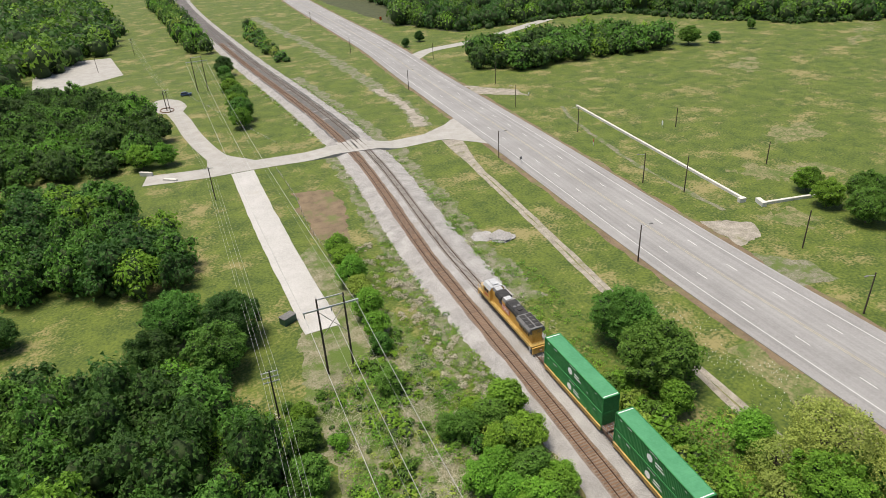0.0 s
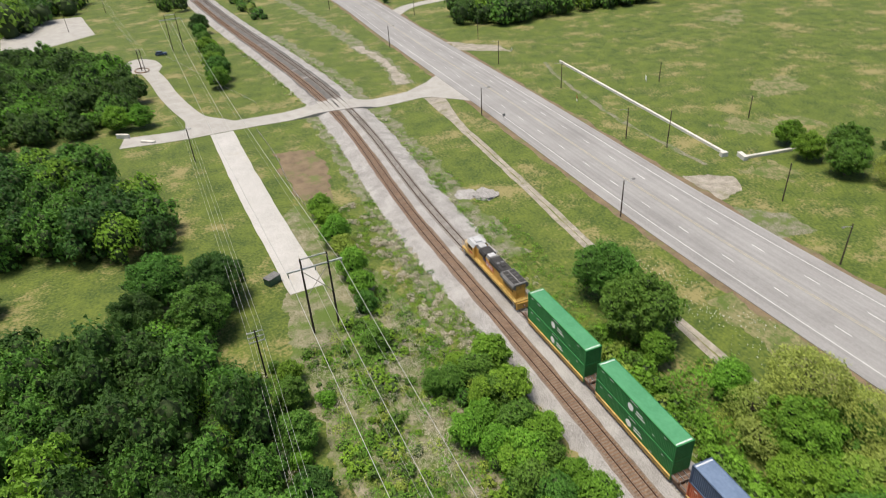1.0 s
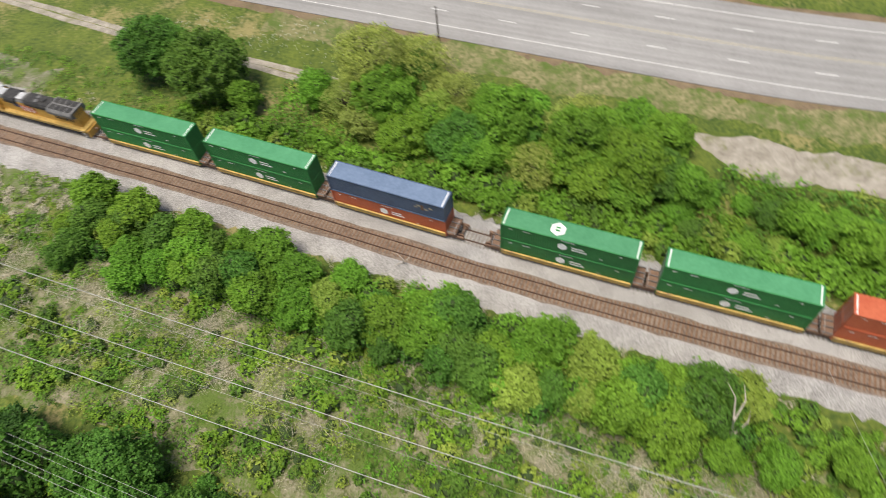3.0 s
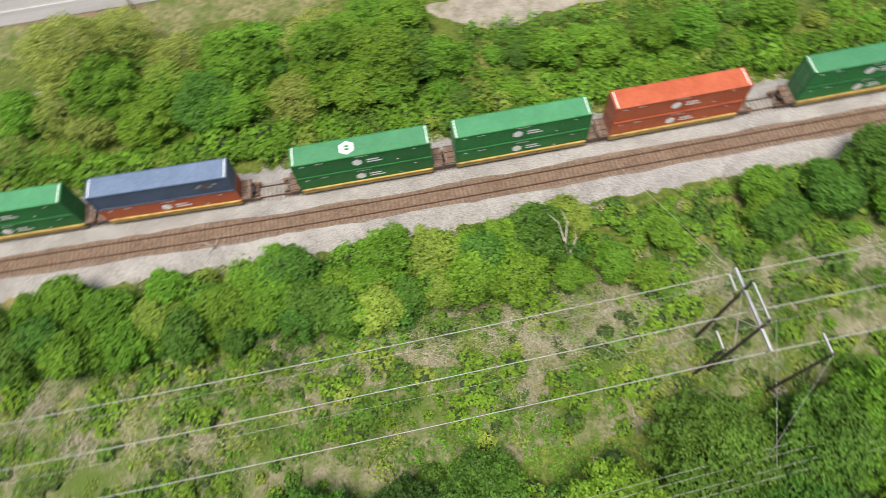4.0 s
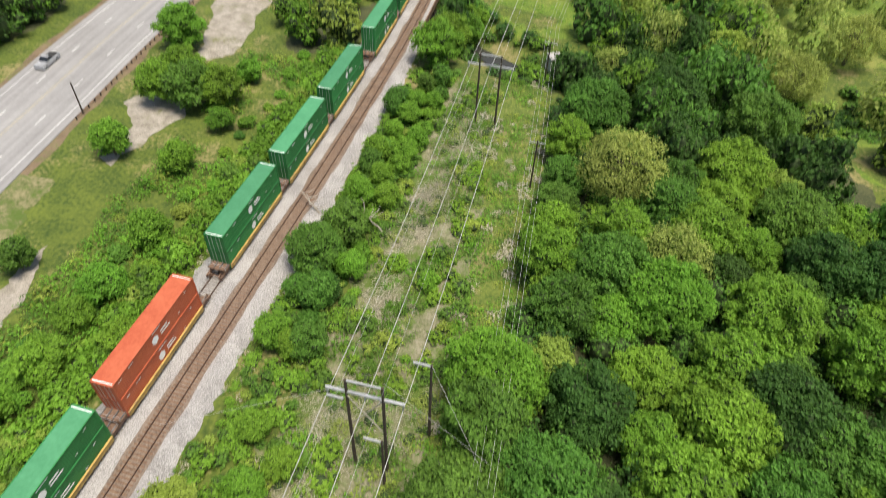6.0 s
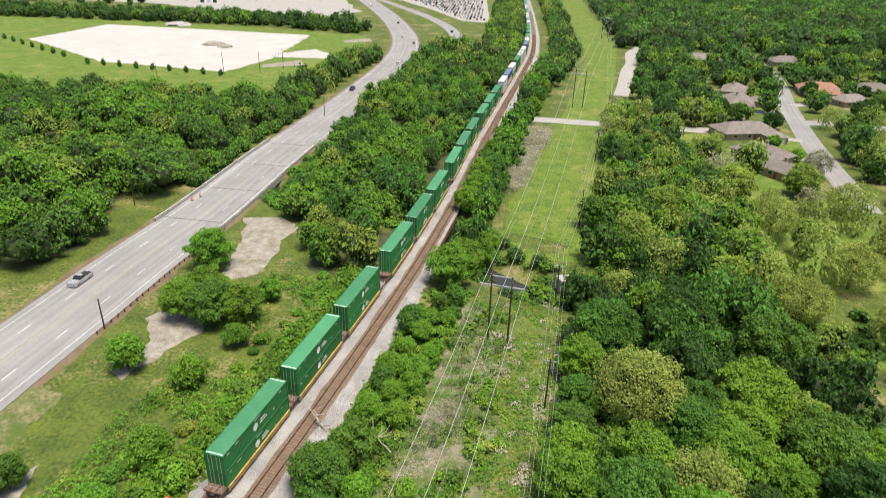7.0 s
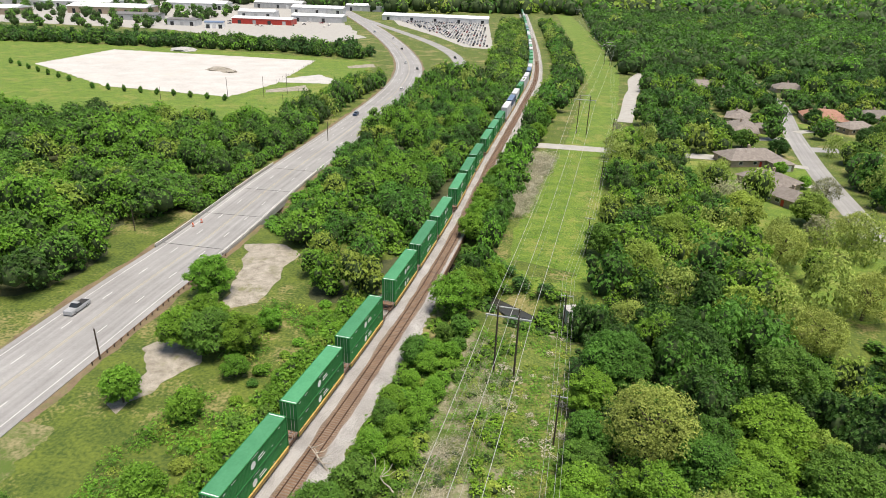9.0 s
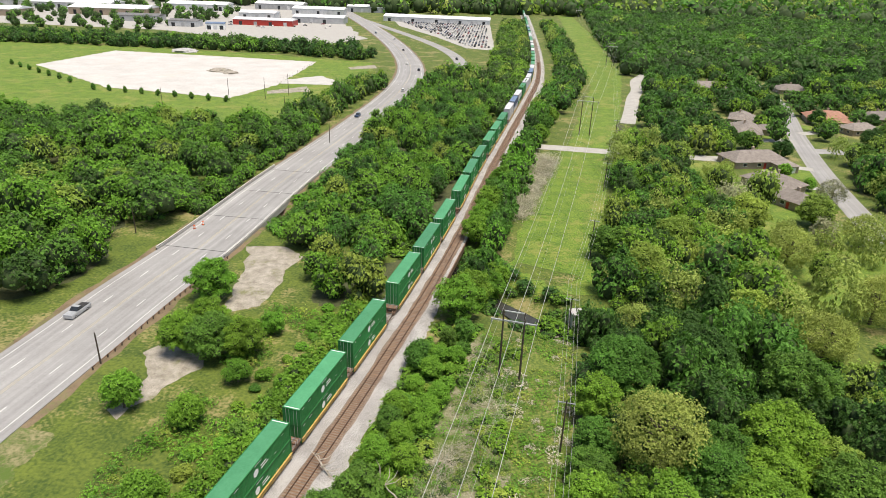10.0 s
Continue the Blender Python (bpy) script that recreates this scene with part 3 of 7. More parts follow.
patch("ball_pad", [(-104, 453), (-89, 470), (-84, 455), (-100, 444)], 0.06, M["dirt"], "small tan dirt pad", "lot", 0.4, 13)
patch("parking_pad", [(-10, -446), (-49, -432), (-46, -374), (-2, -352)], 0.06, M["concrete"], "pale empty concrete parking pad", "lot", 0.2, 14, thick=0.06)
patch("dirt_pullout", [(-66.5, 21.5), (-60.6, 24.7), (-57.8, 32), (-57.2, 42), (-56, 54), (-58.5, 60), (-61.5, 51), (-64, 38.5), (-66, 26)], 0.03, M["dirt"], "pale dirt pullout between trees and highway", "dirt", 1.0, 15)
patch("dirt_pullout", [(-62, 97), (-59, 102), (-51, 99), (-50, 93), (-53.5, 86), (-57, 79), (-59.5, 81), (-57, 90)], 0.034, M["dirt"], "pale dirt track beside highway", "dirt", 0.8, 16)
patch("dirt_pullout", [(-61, 146), (-52, 147), (-46, 142), (-47, 130), (-47, 117), (-54, 113), (-56, 122), (-57, 134)], 0.03, M["dirt"], "pale dirt clearing below highway bridge", "dirt", 0.8, 17)
patch("dirt_apron", [(-123, -82), (-131, -74), (-127, -68), (-119, -69)], 0.03, M["dirt"], "pale dirt apron at road edge", "dirt", 0.8, 18)
patch("dirt_apron", [(-118, -65), (-124, -57), (-121, -49), (-112, -52)], 0.03, M["dusty"], "scuffed dirt at road edge", "dirt", 0.9, 19)
patch("dirt_apron", [(-158, -228), (-170, -205), (-168, -195), (-155, -212)], 0.03, M["dirt"], "pale dirt apron at road edge", "dirt", 0.9, 20)
patch("concrete_slab", [(-302, -268), (-319, -252), (-293, -226), (-282, -250)], 0.25, M["concrete"], "weathered white concrete slab of a lost building", "slab", 0.3, 21, thick=0.25)

drive = Line([(-125, -176), (-112, -178), (-97, -180), (-85, -184), (-70, -189), (-52, -194), (-38, -197), (-22, -203)])
def hump(x, y):
    o, _ = near_track.side(x, y)
    return 0.09 + (BED + 0.12) * smooth(-15.5, -7.6, o) * (1 - smooth(3.0, 15.0, o))


strip("driveway", drive, 0, drive.length, -4.3, 4.3, hump, M["concrete"], "pale concrete driveway over level crossing", "driveway", step=1.0, thick=1.3)
patch("driveway", [(-135, -196), (-121, -187), (-108, -181.6), (-107, -175.6), (-113, -172), (-120, -160), (-125, -148), (-133, -172)], 0.086, M["concrete"], "flared driveway mouth at highway", "driveway", 0.2, 22, thick=0.08)
branch = Line([(-47, -195), (-45.5, -215), (-46, -240), (-48, -262), (-49, -285)])
strip("driveway", branch, 0, branch.length, lambda s: -3.2 - 5 * smooth(16, 0, s), lambda s: 3.2 + 5 * smooth(16, 0, s), 0.083, M["concrete"], "pale concrete drive branching to turning circle", "driveway", thick=0.08)
patch("turning_circle", [(-49 + 7 * math.cos(a * 0.5236), -290 + 14 * math.sin(a * 0.5236)) for a in range(12)], 0.08, M["concrete"], "pale concrete turning circle", "driveway", 0.3, 23, thick=0.08)
gstrip = Line([(-48, -190), (-40, -145), (-32.5, -97)])
strip("gravel_lane", gstrip, 0, gstrip.length, -3.4, 3.4, 0.078, M["caliche"], "long straight pale gravel lane", "lane", ragged=0.15, thick=0.07)
gpath = Line([(-113, -172), (-103, -141), (-97, -120), (-92, -103), (-83, -73), (-77, -49), (-73, -33), (-71, -25)])
strip("gravel_path", gpath, 0, gpath.length, lambda s: -1.3 - 2.2 * smooth(30, 0, s), lambda s: 1.3 + 1.5 * smooth(30, 0, s), 0.03, M["dirt"], "pale gravel track through grass", "path", ragged=0.22)
strip("grass_crown", gpath, 34, gpath.length - 2, -0.12, 0.12, 0.038, M["thin"], "worn grassy middle of gravel track", "path", ragged=0.16, step=1.0)
wdirt = Line([(-166, -520), (-160, -470), (-146, -350), (-132, -270), (-121, -210), (-114, -190)])
strip("dirt_track", wdirt, 0, wdirt.length, -3.2, 3.2, 0.03, M["dusty"], "worn dirt track beside highway", "path", ragged=1.6, step=1.0)
strip("dirt_track", wdirt, wdirt.length - 62, wdirt.length - 1, -1.6, 2.2, 0.036, M["dirt"], "pale bare end of dirt track beside highway", "path", ragged=1.5, step=0.7)
spur = Line([(-172, -292), (-188, -303), (-222, -306), (-300, -330)])
strip("side_road", spur, 0, spur.length, -4, 4, 0.05, M["concrete"], "pale side road off highway", "road")
wrut = Line([(-166, -175), (-158, -161), (-150, -142), (-141, -118), (-136, -99), (-132, -82)])
strip("dirt_track", wrut, 0, wrut.length, -0.7, 0.7, 0.034, M["dusty"], "narrow worn wheel track along white wall", "path", ragged=0.6)
for k, (x, y, a, b, t) in enumerate(((-272, -168, 16, 5, 0.5), (-161, -91, 6, 8, 0.3), (-172, -84, 5, 8, 0.9), (-368, -168, 34, 4, 0.35), (-196, -104, 12, 5, 0.2), (-140, -70, 9, 3, 1.1))):
    patch("thin_grass", [(x + a * math.cos(q * 0.524) * math.cos(t) - b * math.sin(q * 0.524) * math.sin(t), y + a * math.cos(q * 0.524) * math.sin(t) + b * math.sin(q * 0.524) * math.cos(t)) for q in range(12)], 0.015 + 0.004 * (k % 2), M["thin"], "thin dry patch in field grass", "grass", 4.5, 140 + k, step=0.6)
cpath = Line([(-30, 240), (0, 262), (21, 262), (46, 260), (90, 258)])
strip("service_road", cpath, 18, cpath.length, -4, 4, 0.06, M["concrete"], "pale concrete road across corridor", "road", thick=0.05)
c2 = Line([(58, 296), (68, 339), (78.5, 388), (85, 412), (92, 452), (104, 484)])
strip("service_road", c2, 20, c2.length, -3.6, 3.6, 0.05, M["concrete"], "pale lane beside corridor", "road")
street = Line([(108, 176), (111, 190), (117, 221), (123, 249), (130, 277), (139, 311), (151, 350), (161, 386), (167, 424), (178, 500)])
strip("street", street, 0, street.length, -4.1, 4.1, 0.05, M["asphalt"], "grey residential street", "street", thick=0.05)
cross = Line([(130, 279), (142, 280), (190, 272), (260, 264)])
strip("street", cross, 0, cross.length, -4, 4, 0.045, M["asphalt"], "grey residential side street", "street")
frontage = Line([(-24, 400), (-25, 470), (-36, 540), (-62, 620), (-140, 790), (-300, 1130)])
strip("frontage_road", frontage, 0, frontage.length, -5, 5, 0.05, M["asphalt"], "curving frontage road", "road")
patch("car_lot", [(-142, 890), (-14, 880), (-4, 590), (-30, 600), (-66, 690), (-120, 800)], 0.04, M["concrete"], "pale lot crowded with cars", "lot", 0.5, 24)
patch("yard", [(-160, 560), (-130, 640), (-170, 760), (-300, 1100), (-800, 1100), (-800, 640), (-330, 640)], 0.03, M["concrete"], "pale commercial yards and car parks", "lot", 3.0, 25, step=8)

# ---- highway ----
S0, S1 = sy(highway, -900), sy(highway, 1700)
SB0, SB1 = sy(highway, 140), sy(highway, 212)


def hw(s):
    q, d = highway.at(s)
    return 10.4 - 1.3 * smooth(20, 95, q.y)


road = strip("road", highway, S0, S1, lambda s: -hw(s), hw, 0.14, M["asphalt"], "worn grey four lane highway", "road", drape=False, thick=0.14)
verge = strip("road_shoulder", highway, S0, S1, lambda s: -hw(s) - 1.6, lambda s: hw(s) + 1.6, 0.02, M["brown"], "brown dry grass and grit along road edge", "verge", ragged=0.7)
strip("dry_verge", highway, sy(highway, -45), sy(highway, 76), lambda s: hw(s) + 0.3, lambda s: hw(s) + 6.5, 0.026, M["thin"], "brown dry grass verge beside highway", "verge", ragged=1.6, step=0.7)
for off, name, mat, w in ((-7.5, "edge_line", "white", 0.07), (7.5, "edge_line", "white", 0.07), (-0.2, "centre_line", "yellow", 0.07), (0.2, "centre_line", "yellow", 0.07)):
    strip(name, highway, S0, S1, off - w, off + w, 0.146, M[mat], f"worn {mat} painted line on asphalt", "road marking", drape=False)
dash_rows = []
s = S0 + 5
while s < sy(highway, 640):
    for off in (-3.75, 3.75):
        dash_rows.append((s, off))
    s += 12.19
bm = bmesh.new()
bmesh.ops.create_grid(bm, x_segments=1, y_segments=4, size=0.5)
for v in bm.verts:
    v.co = (v.co.x * 0.17, v.co.y * 3.05, 0)
dash = part("lane_dash", bm, M["white"], road)
for k, (s, off) in enumerate(dash_rows):
    ob = dash if k == 0 else dash.copy()
    if k:
        scene.collection.objects.link(ob)
    q, d = highway.at(s, off)
    ob.matrix_world = Matrix.Translation((q.x, q.y, 0.1465)) @ Matrix.Rotation(math.atan2(-d.x, d.y), 4, "Z")


def bridge():
    """Highway bridge over the creek: girders, kerb walls, joints and piers."""
    e = empty("road_bridge", Matrix.Identity(4), "concrete highway bridge with low parapets over creek", "bridge", kind="structure")
    n = 24
    for sgn in (-1, 1):
        bm = bmesh.new()
        prev = None
        for k in range(n + 1):
            s = SB0 + (SB1 - SB0) * k / n
            ring = []
            for o, z in ((sgn * (hw(s) - 0.35), 0.15), (sgn * (hw(s) - 0.35), 0.75), (sgn * hw(s), 0.75), (sgn * hw(s), -1.0), (sgn * (hw(s) - 0.4), -1.0)):
                q, d = highway.at(s, o)
                ring.append(bm.verts.new((q.x, q.y, z)))
            if prev:
                for i in range(4):
                    bm.faces.new((prev[i], prev[i + 1], ring[i + 1], ring[i]))
            prev = ring
        bmesh.ops.recalc_face_normals(bm, faces=bm.faces[:])
        part("parapet", bm, M["concrete"], e)
        rail = bmesh.new()
        posts = 30
        for k in range(posts):
            s, s1 = (SB0 + (SB1 - SB0) * j / posts for j in (k, k + 1))
            a, _ = highway.at(s, sgn * (hw(s) - 0.18))
            b, _ = highway.at(s1, sgn * (hw(s1) - 0.18))
            cyl((a.x, a.y, 1.08), (b.x, b.y, 1.08), 0.11, seg=6, bm=rail)
            part("rail_post", cyl((a.x, a.y, 0.7), (a.x, a.y, 1.1), 0.09, seg=6), M["wallwhite"], e)
        part("hand_rail", rail, M["wallwhite"], e, "pale painted bridge rail")
    for k in (1, 8, 15, 22):
        s = SB0 + (SB1 - SB0) * k / 23
        q, d = highway.at(s)
        bm = box(-hw(s) + 0.4, hw(s) - 0.4, -0.12, 0.12, 0.142, 0.15)
        j = part("expansion_joint", bm, M["black"], e)
        j.matrix_world = Matrix.Translation((q.x, q.y, 0)) @ Matrix.Rotation(math.atan2(-d.x, d.y), 4, "Z")
        if 1 < k < 22:
            for o in (-6, -2, 2, 6):
                p, _ = highway.at(s, o)
                part("pier", cyl((p.x, p.y, -4), (p.x, p.y, -0.9), 0.45, seg=10), M["concrete"], e)
            bm = box(-8, 8, -0.5, 0.5, -1.3, -0.45, bevel=0.05)
            c = part("pier_cap", bm, M["concrete"], e)
            c.matrix_world = Matrix.Translation((q.x, q.y, 0)) @ Matrix.Rotation(math.atan2(-d.x, d.y), 4, "Z")
    for o in (-6.5, -3.2, 0, 3.2, 6.5):
        bm = bmesh.new()
        for k in range(12):
            a, _ = highway.at(SB0 + (SB1 - SB0) * k / 12, o)
            b, _ = highway.at(SB0 + (SB1 - SB0) * (k + 1) / 12, o)
            for z0, z1 in ((-0.9, 0.0),):
                vs = [bm.verts.new((p.x + dx, p.y, z)) for p in (a, b) for dx in (-0.2, 0.2) for z in (z0, z1)]
                for f in ((0, 1, 5, 4), (2, 6, 7, 3), (0, 4, 6, 2)):
                    bm.faces.new([vs[i] for i in f])
        part("girder", bm, M["concrete"], e)


bridge()

# ---- railway ----
T0, T1 = sy(near_track, -860), sy(near_track, 1500)
RB0, RB1 = sy(near_track, 126), sy(near_track, 186)


def ballast_bed():
    prof = [(-8.7, -0.05), (-7.6, 0.62), (-6.5, BED), (1.9, BED), (2.8, 0.6), (4.2, -0.05)]
    rnd = random.Random(3)
    for name, a, b in (("ballast_bed", T0, RB0), ("ballast_bed", RB1, T1)):
        verts, faces = [], []
        n = int((b - a) / 0.9)
        for k in range(n + 1):
            s = a + (b - a) * k / n
            for i, (o, z) in enumerate(prof):
                j = 0.5 if i in (0, 5) else 0.15
                q, d = near_track.at(s, o)
                wide = 1 - smooth(-100, -60, q.y)
                o2 = o + (1.7 * wide if i == 5 else 0.5 * wide if i == 4 else -2.2 * wide if i == 0 else -1.2 * wide if i == 1 else 0)
                q, d = near_track.at(s, o2 + rnd.uniform(-j, j))
                verts.append((q.x, q.y, z + rnd.uniform(-0.03, 0.03)))
        m = len(prof)
        for k in range(n):
            for i in range(m - 1):
                faces.append((k * m + i, k * m + i + 1, (k + 1) * m + i + 1, (k + 1) * m + i))
        tagged(mesh_object(name, verts, faces, M["ballast"]), "grey crushed stone railway ballast", "ballast", kind="structure")


ballast_bed()
strip("dusty_verge", near_track, sy(near_track, -300), sy(near_track, -84), -15.5, -8.5, 0.03, M["dusty"], "dusty grey gravel and weeds beside railway", "verge", ragged=1.6, step=0.5)
strip("dusty_verge", near_track, sy(near_track, -182), sy(near_track, -60), 4.5, 8.6, 0.034, M["dusty"], "dusty grey gravel and weeds beside railway", "verge", ragged=1.2, step=0.5)


def rail_bridge():
    e = empty("rail_bridge", Matrix.Identity(4), "timber and steel railway trestle over creek", "bridge", kind="structure")
    n = 20
    bm = bmesh.new()
    prev = None
    for k in range(n + 1):
        s = RB0 - 1 + (RB1 - RB0 + 2) * k / n
        ring = []
        for o, z in ((-7.0, 0.3), (-7.0, BED), (2.3, BED), (2.3, 0.3)):
            q, d = near_track.at(s, o)
            ring.append(bm.verts.new((q.x, q.y, z)))
        if prev:
            for i in range(4):
                bm.faces.new((prev[i], prev[(i + 1) % 4], ring[(i + 1) % 4], ring[i]))
        prev = ring
    bmesh.ops.recalc_face_normals(bm, faces=bm.faces[:])
    part("deck", bm, M["ballast"], e)
    for o in (-7.1, 2.4):
        bm = bmesh.new()
        for k in range(n):
            a, _ = near_track.at(RB0 + (RB1 - RB0) * k / n, o)
            b, _ = near_track.at(RB0 + (RB1 - RB0) * (k + 1) / n, o)
            vs = [bm.verts.new((p.x + dx, p.y, z)) for p in (a, b) for dx, z in ((-0.12, -0.4), (0.12, -0.4), (0.12, 1.0), (-0.12, 1.0))]
            for i in range(4):
                bm.faces.new((vs[i], vs[(i + 1) % 4], vs[4 + (i + 1) % 4], vs[4 + i]))
        part("girder", bm, M["rust"], e)
    for k in range(7):
        s = RB0 + (RB1 - RB0) * (k + 0.5) / 7
        for o in (-6.2, -4, -2, 0, 1.7):
            q, d = near_track.at(s, o)
            part("pile", cyl((q.x, q.y, -4.2), (q.x, q.y, 0.3), 0.22), M["pole"], e)
        q, d = near_track.at(s, -2.3)
        c = part("pile_cap", box(-4.7, 4.7, -0.2, 0.2, -0.05, 0.35), M["pole"], e)
        c.matrix_world = Matrix.Translation((q.x, q.y, 0)) @ Matrix.Rotation(math.atan2(-d.x, d.y), 4, "Z")


rail_bridge()


def track(off, mat, label):
    e = empty("railway_track", Matrix.Identity(4), label, "railway track", "parallel tracks", "structure")
    for r in (-0.755, 0.755):
        verts, faces = [], []
        n = int((T1 - T0) / 4.0)
        sec = [(-0.07, 0.0), (-0.03, 0.03), (-0.036, 0.19), (0.036, 0.19), (0.03, 0.03), (0.07, 0.0)]
        for k in range(n + 1):
            s = T0 + (T1 - T0) * k / n
            for o, z in sec:
                q, d = near_track.at(s, off + r + o)
                verts.append((q.x, q.y, BED + 0.05 + z))
        for k in range(n):
            for i in range(5):
                faces.append((k * 6 + i, k * 6 + i + 1, (k + 1) * 6 + i + 1, (k + 1) * 6 + i))
        ob = mesh_object("rail", verts, faces, M["rail"])
        ob.parent = e
    return e


strip("rusty_ballast", near_track, sy(near_track, -420), sy(near_track, 700), -1.55, 1.55, BED + 0.03, M["rustballast"], "rust stained ballast between the rails", "ballast", ragged=0.25, drape=False, step=1.5)
tracks = [track(0.0, "sleeper_a", "rust brown railway track on grey ballast"), track(TRACK_GAP, "sleeper_b", "grey railway track on pale ballast")]

strip("sooty_ballast", near_track, T0, sy(near_track, -194), -6.9, 2.3, BED + 0.02, M["darkballast"], "dark sooty ballast under tracks", "ballast", ragged=0.3, drape=False, step=1.5)
# level crossing panels
for off in (0.0, TRACK_GAP):
    s = sy(near_track, -186.5)
    e = None
    for k, o in enumerate((-1.75, 0.0, 1.75)):
        q, d = near_track.at(s, off + o)
        w = 0.62 if k == 1 else 0.85
        p = part("crossing_panel", box(-w, w, -4.6, 4.6, BED - 0.1, BED + 0.235, bevel=0.03), M["concrete"], None)
        p.matrix_world = Matrix.Translation((q.x, q.y, 0)) @ Matrix.Rotation(math.atan2(-d.x, d.y), 4, "Z")
        tagged(p, "pale concrete level crossing panel", "crossing panel", "level crossing panels", "structure")

# ---- trees ----
def ico(sub):
    bm = bmesh.new()
    bmesh.ops.create_icosphere(bm, subdivisions=sub, radius=1.0)
    v = np.array([tuple(a.co) for a in bm.verts])
    f = np.array([[a.index for a in q.verts] for q in bm.faces])
    bm.free()
    return v, f


ICO = {1: ico(1), 2: ico(2)}


def leaf_cloud(rng, blobs, count, size, thin=1.0, spread=0.2, low=-0.35):
    """Small leaf triangles on the outer skin of many lumps: none inside another lump."""
    blobs = np.asarray(blobs)
    area = blobs[:, 3] ** 2
    cs, ns = [], []
    have = 0
    for _ in range(8):
        m = count * 2
        pick = rng.choice(len(blobs), m, p=area / area.sum())
        v = rng.normal(size=(m, 3))
        v /= np.linalg.norm(v, axis=1)[:, None]
        v[:, 2] = np.where(v[:, 2] < low, -v[:, 2], v[:, 2])
        b = blobs[pick]
        c = b[:, :3] + v * (b[:, 3] * (1 + rng.normal(scale=spread, size=m)))[:, None]
        keep = np.ones(m, bool)
        for x, y, z, r in blobs:
            keep &= ((c - (x, y, z)) ** 2).sum(axis=1) > (0.8 * r) ** 2
        cs.append(c[keep])
        ns.append(v[keep])
        have += int(keep.sum())
        if have >= count:
            break
    c, v = np.concatenate(cs)[:count], np.concatenate(ns)[:count]
    count = len(c)
    nrm = v + rng.normal(scale=0.5, size=(count, 3))
    nrm[:, 2] += 0.4
    nrm /= np.linalg.norm(nrm, axis=1)[:, None]
    u = np.cross(nrm, rng.normal(size=(count, 3)))
    u /= np.linalg.norm(u, axis=1)[:, None]
    w = np.cross(nrm, u) * thin
    s = (size * rng.uniform(0.5, 1.4, count))[:, None]
    q = np.stack([c - u * s - w * s * 0.45, c + u * s * 0.9 - w * s * 0.55, c + w * s + u * s * 0.1], axis=1)
    return q.reshape(-1, 3), np.arange(count * 3).reshape(-1, 3)


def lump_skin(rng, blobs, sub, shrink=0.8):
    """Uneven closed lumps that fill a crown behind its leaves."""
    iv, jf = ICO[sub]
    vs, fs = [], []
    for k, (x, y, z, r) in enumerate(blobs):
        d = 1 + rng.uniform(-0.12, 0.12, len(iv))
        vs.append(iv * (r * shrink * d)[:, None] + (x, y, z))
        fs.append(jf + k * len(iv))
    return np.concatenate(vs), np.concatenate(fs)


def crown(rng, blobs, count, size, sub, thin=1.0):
    """Leaves and, behind them, dark lumps painted as crown shade: corners, triangles and the material of each."""
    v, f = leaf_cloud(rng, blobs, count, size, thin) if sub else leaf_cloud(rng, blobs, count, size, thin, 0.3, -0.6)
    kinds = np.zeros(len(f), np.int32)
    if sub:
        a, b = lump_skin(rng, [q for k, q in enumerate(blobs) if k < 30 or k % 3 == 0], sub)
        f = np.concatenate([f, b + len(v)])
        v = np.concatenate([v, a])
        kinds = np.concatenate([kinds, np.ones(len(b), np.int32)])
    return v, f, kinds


def lumps(rng, n, rx, rz, zc, lump):
    """Lump centres filling a rounded crown with an uneven outline: some large, many small ones on its skin."""
    out = []
    ax, ay = rng.uniform(0.85, 1.15), rng.uniform(0.85, 1.15)
    big = max(3, n // 5)
    for i in range(n):
        d = rng.normal(size=3)
        d /= np.linalg.norm(d)
        r = rng.uniform(0.3, 0.75) if i < big else rng.uniform(0.72, 1.0)
        l = lump * (rng.uniform(1.5, 2.3) if i < big else rng.uniform(0.4, 1.1))
        taper = 1.0 - 0.25 * max(0.0, d[2])
        out.append((d[0] * rx * r * ax * taper, d[1] * rx * r * ay * taper, max(l * 0.5, zc + d[2] * rz * r), l))
    return out


def mesh_from(name, v, f, mats, kinds=None):
    """A mesh of triangles from arrays."""
    me = bpy.data.meshes.new(name)
    n = len(f)
    me.vertices.add(len(v))
    me.vertices.foreach_set("co", v.astype(np.float32).ravel())
    me.loops.add(n * 3)
    me.loops.foreach_set("vertex_index", f.astype(np.int32).ravel())
    me.polygons.add(n)
    me.polygons.foreach_set("loop_start", np.arange(0, n * 3, 3, dtype=np.int32))
    me.polygons.foreach_set("loop_total", np.full(n, 3, dtype=np.int32))
    for m in mats:
        me.materials.append(m)
    if kinds is not None:
        me.polygons.foreach_set("material_index", kinds.astype(np.int32))
    me.update()
    me.validate()
    return me


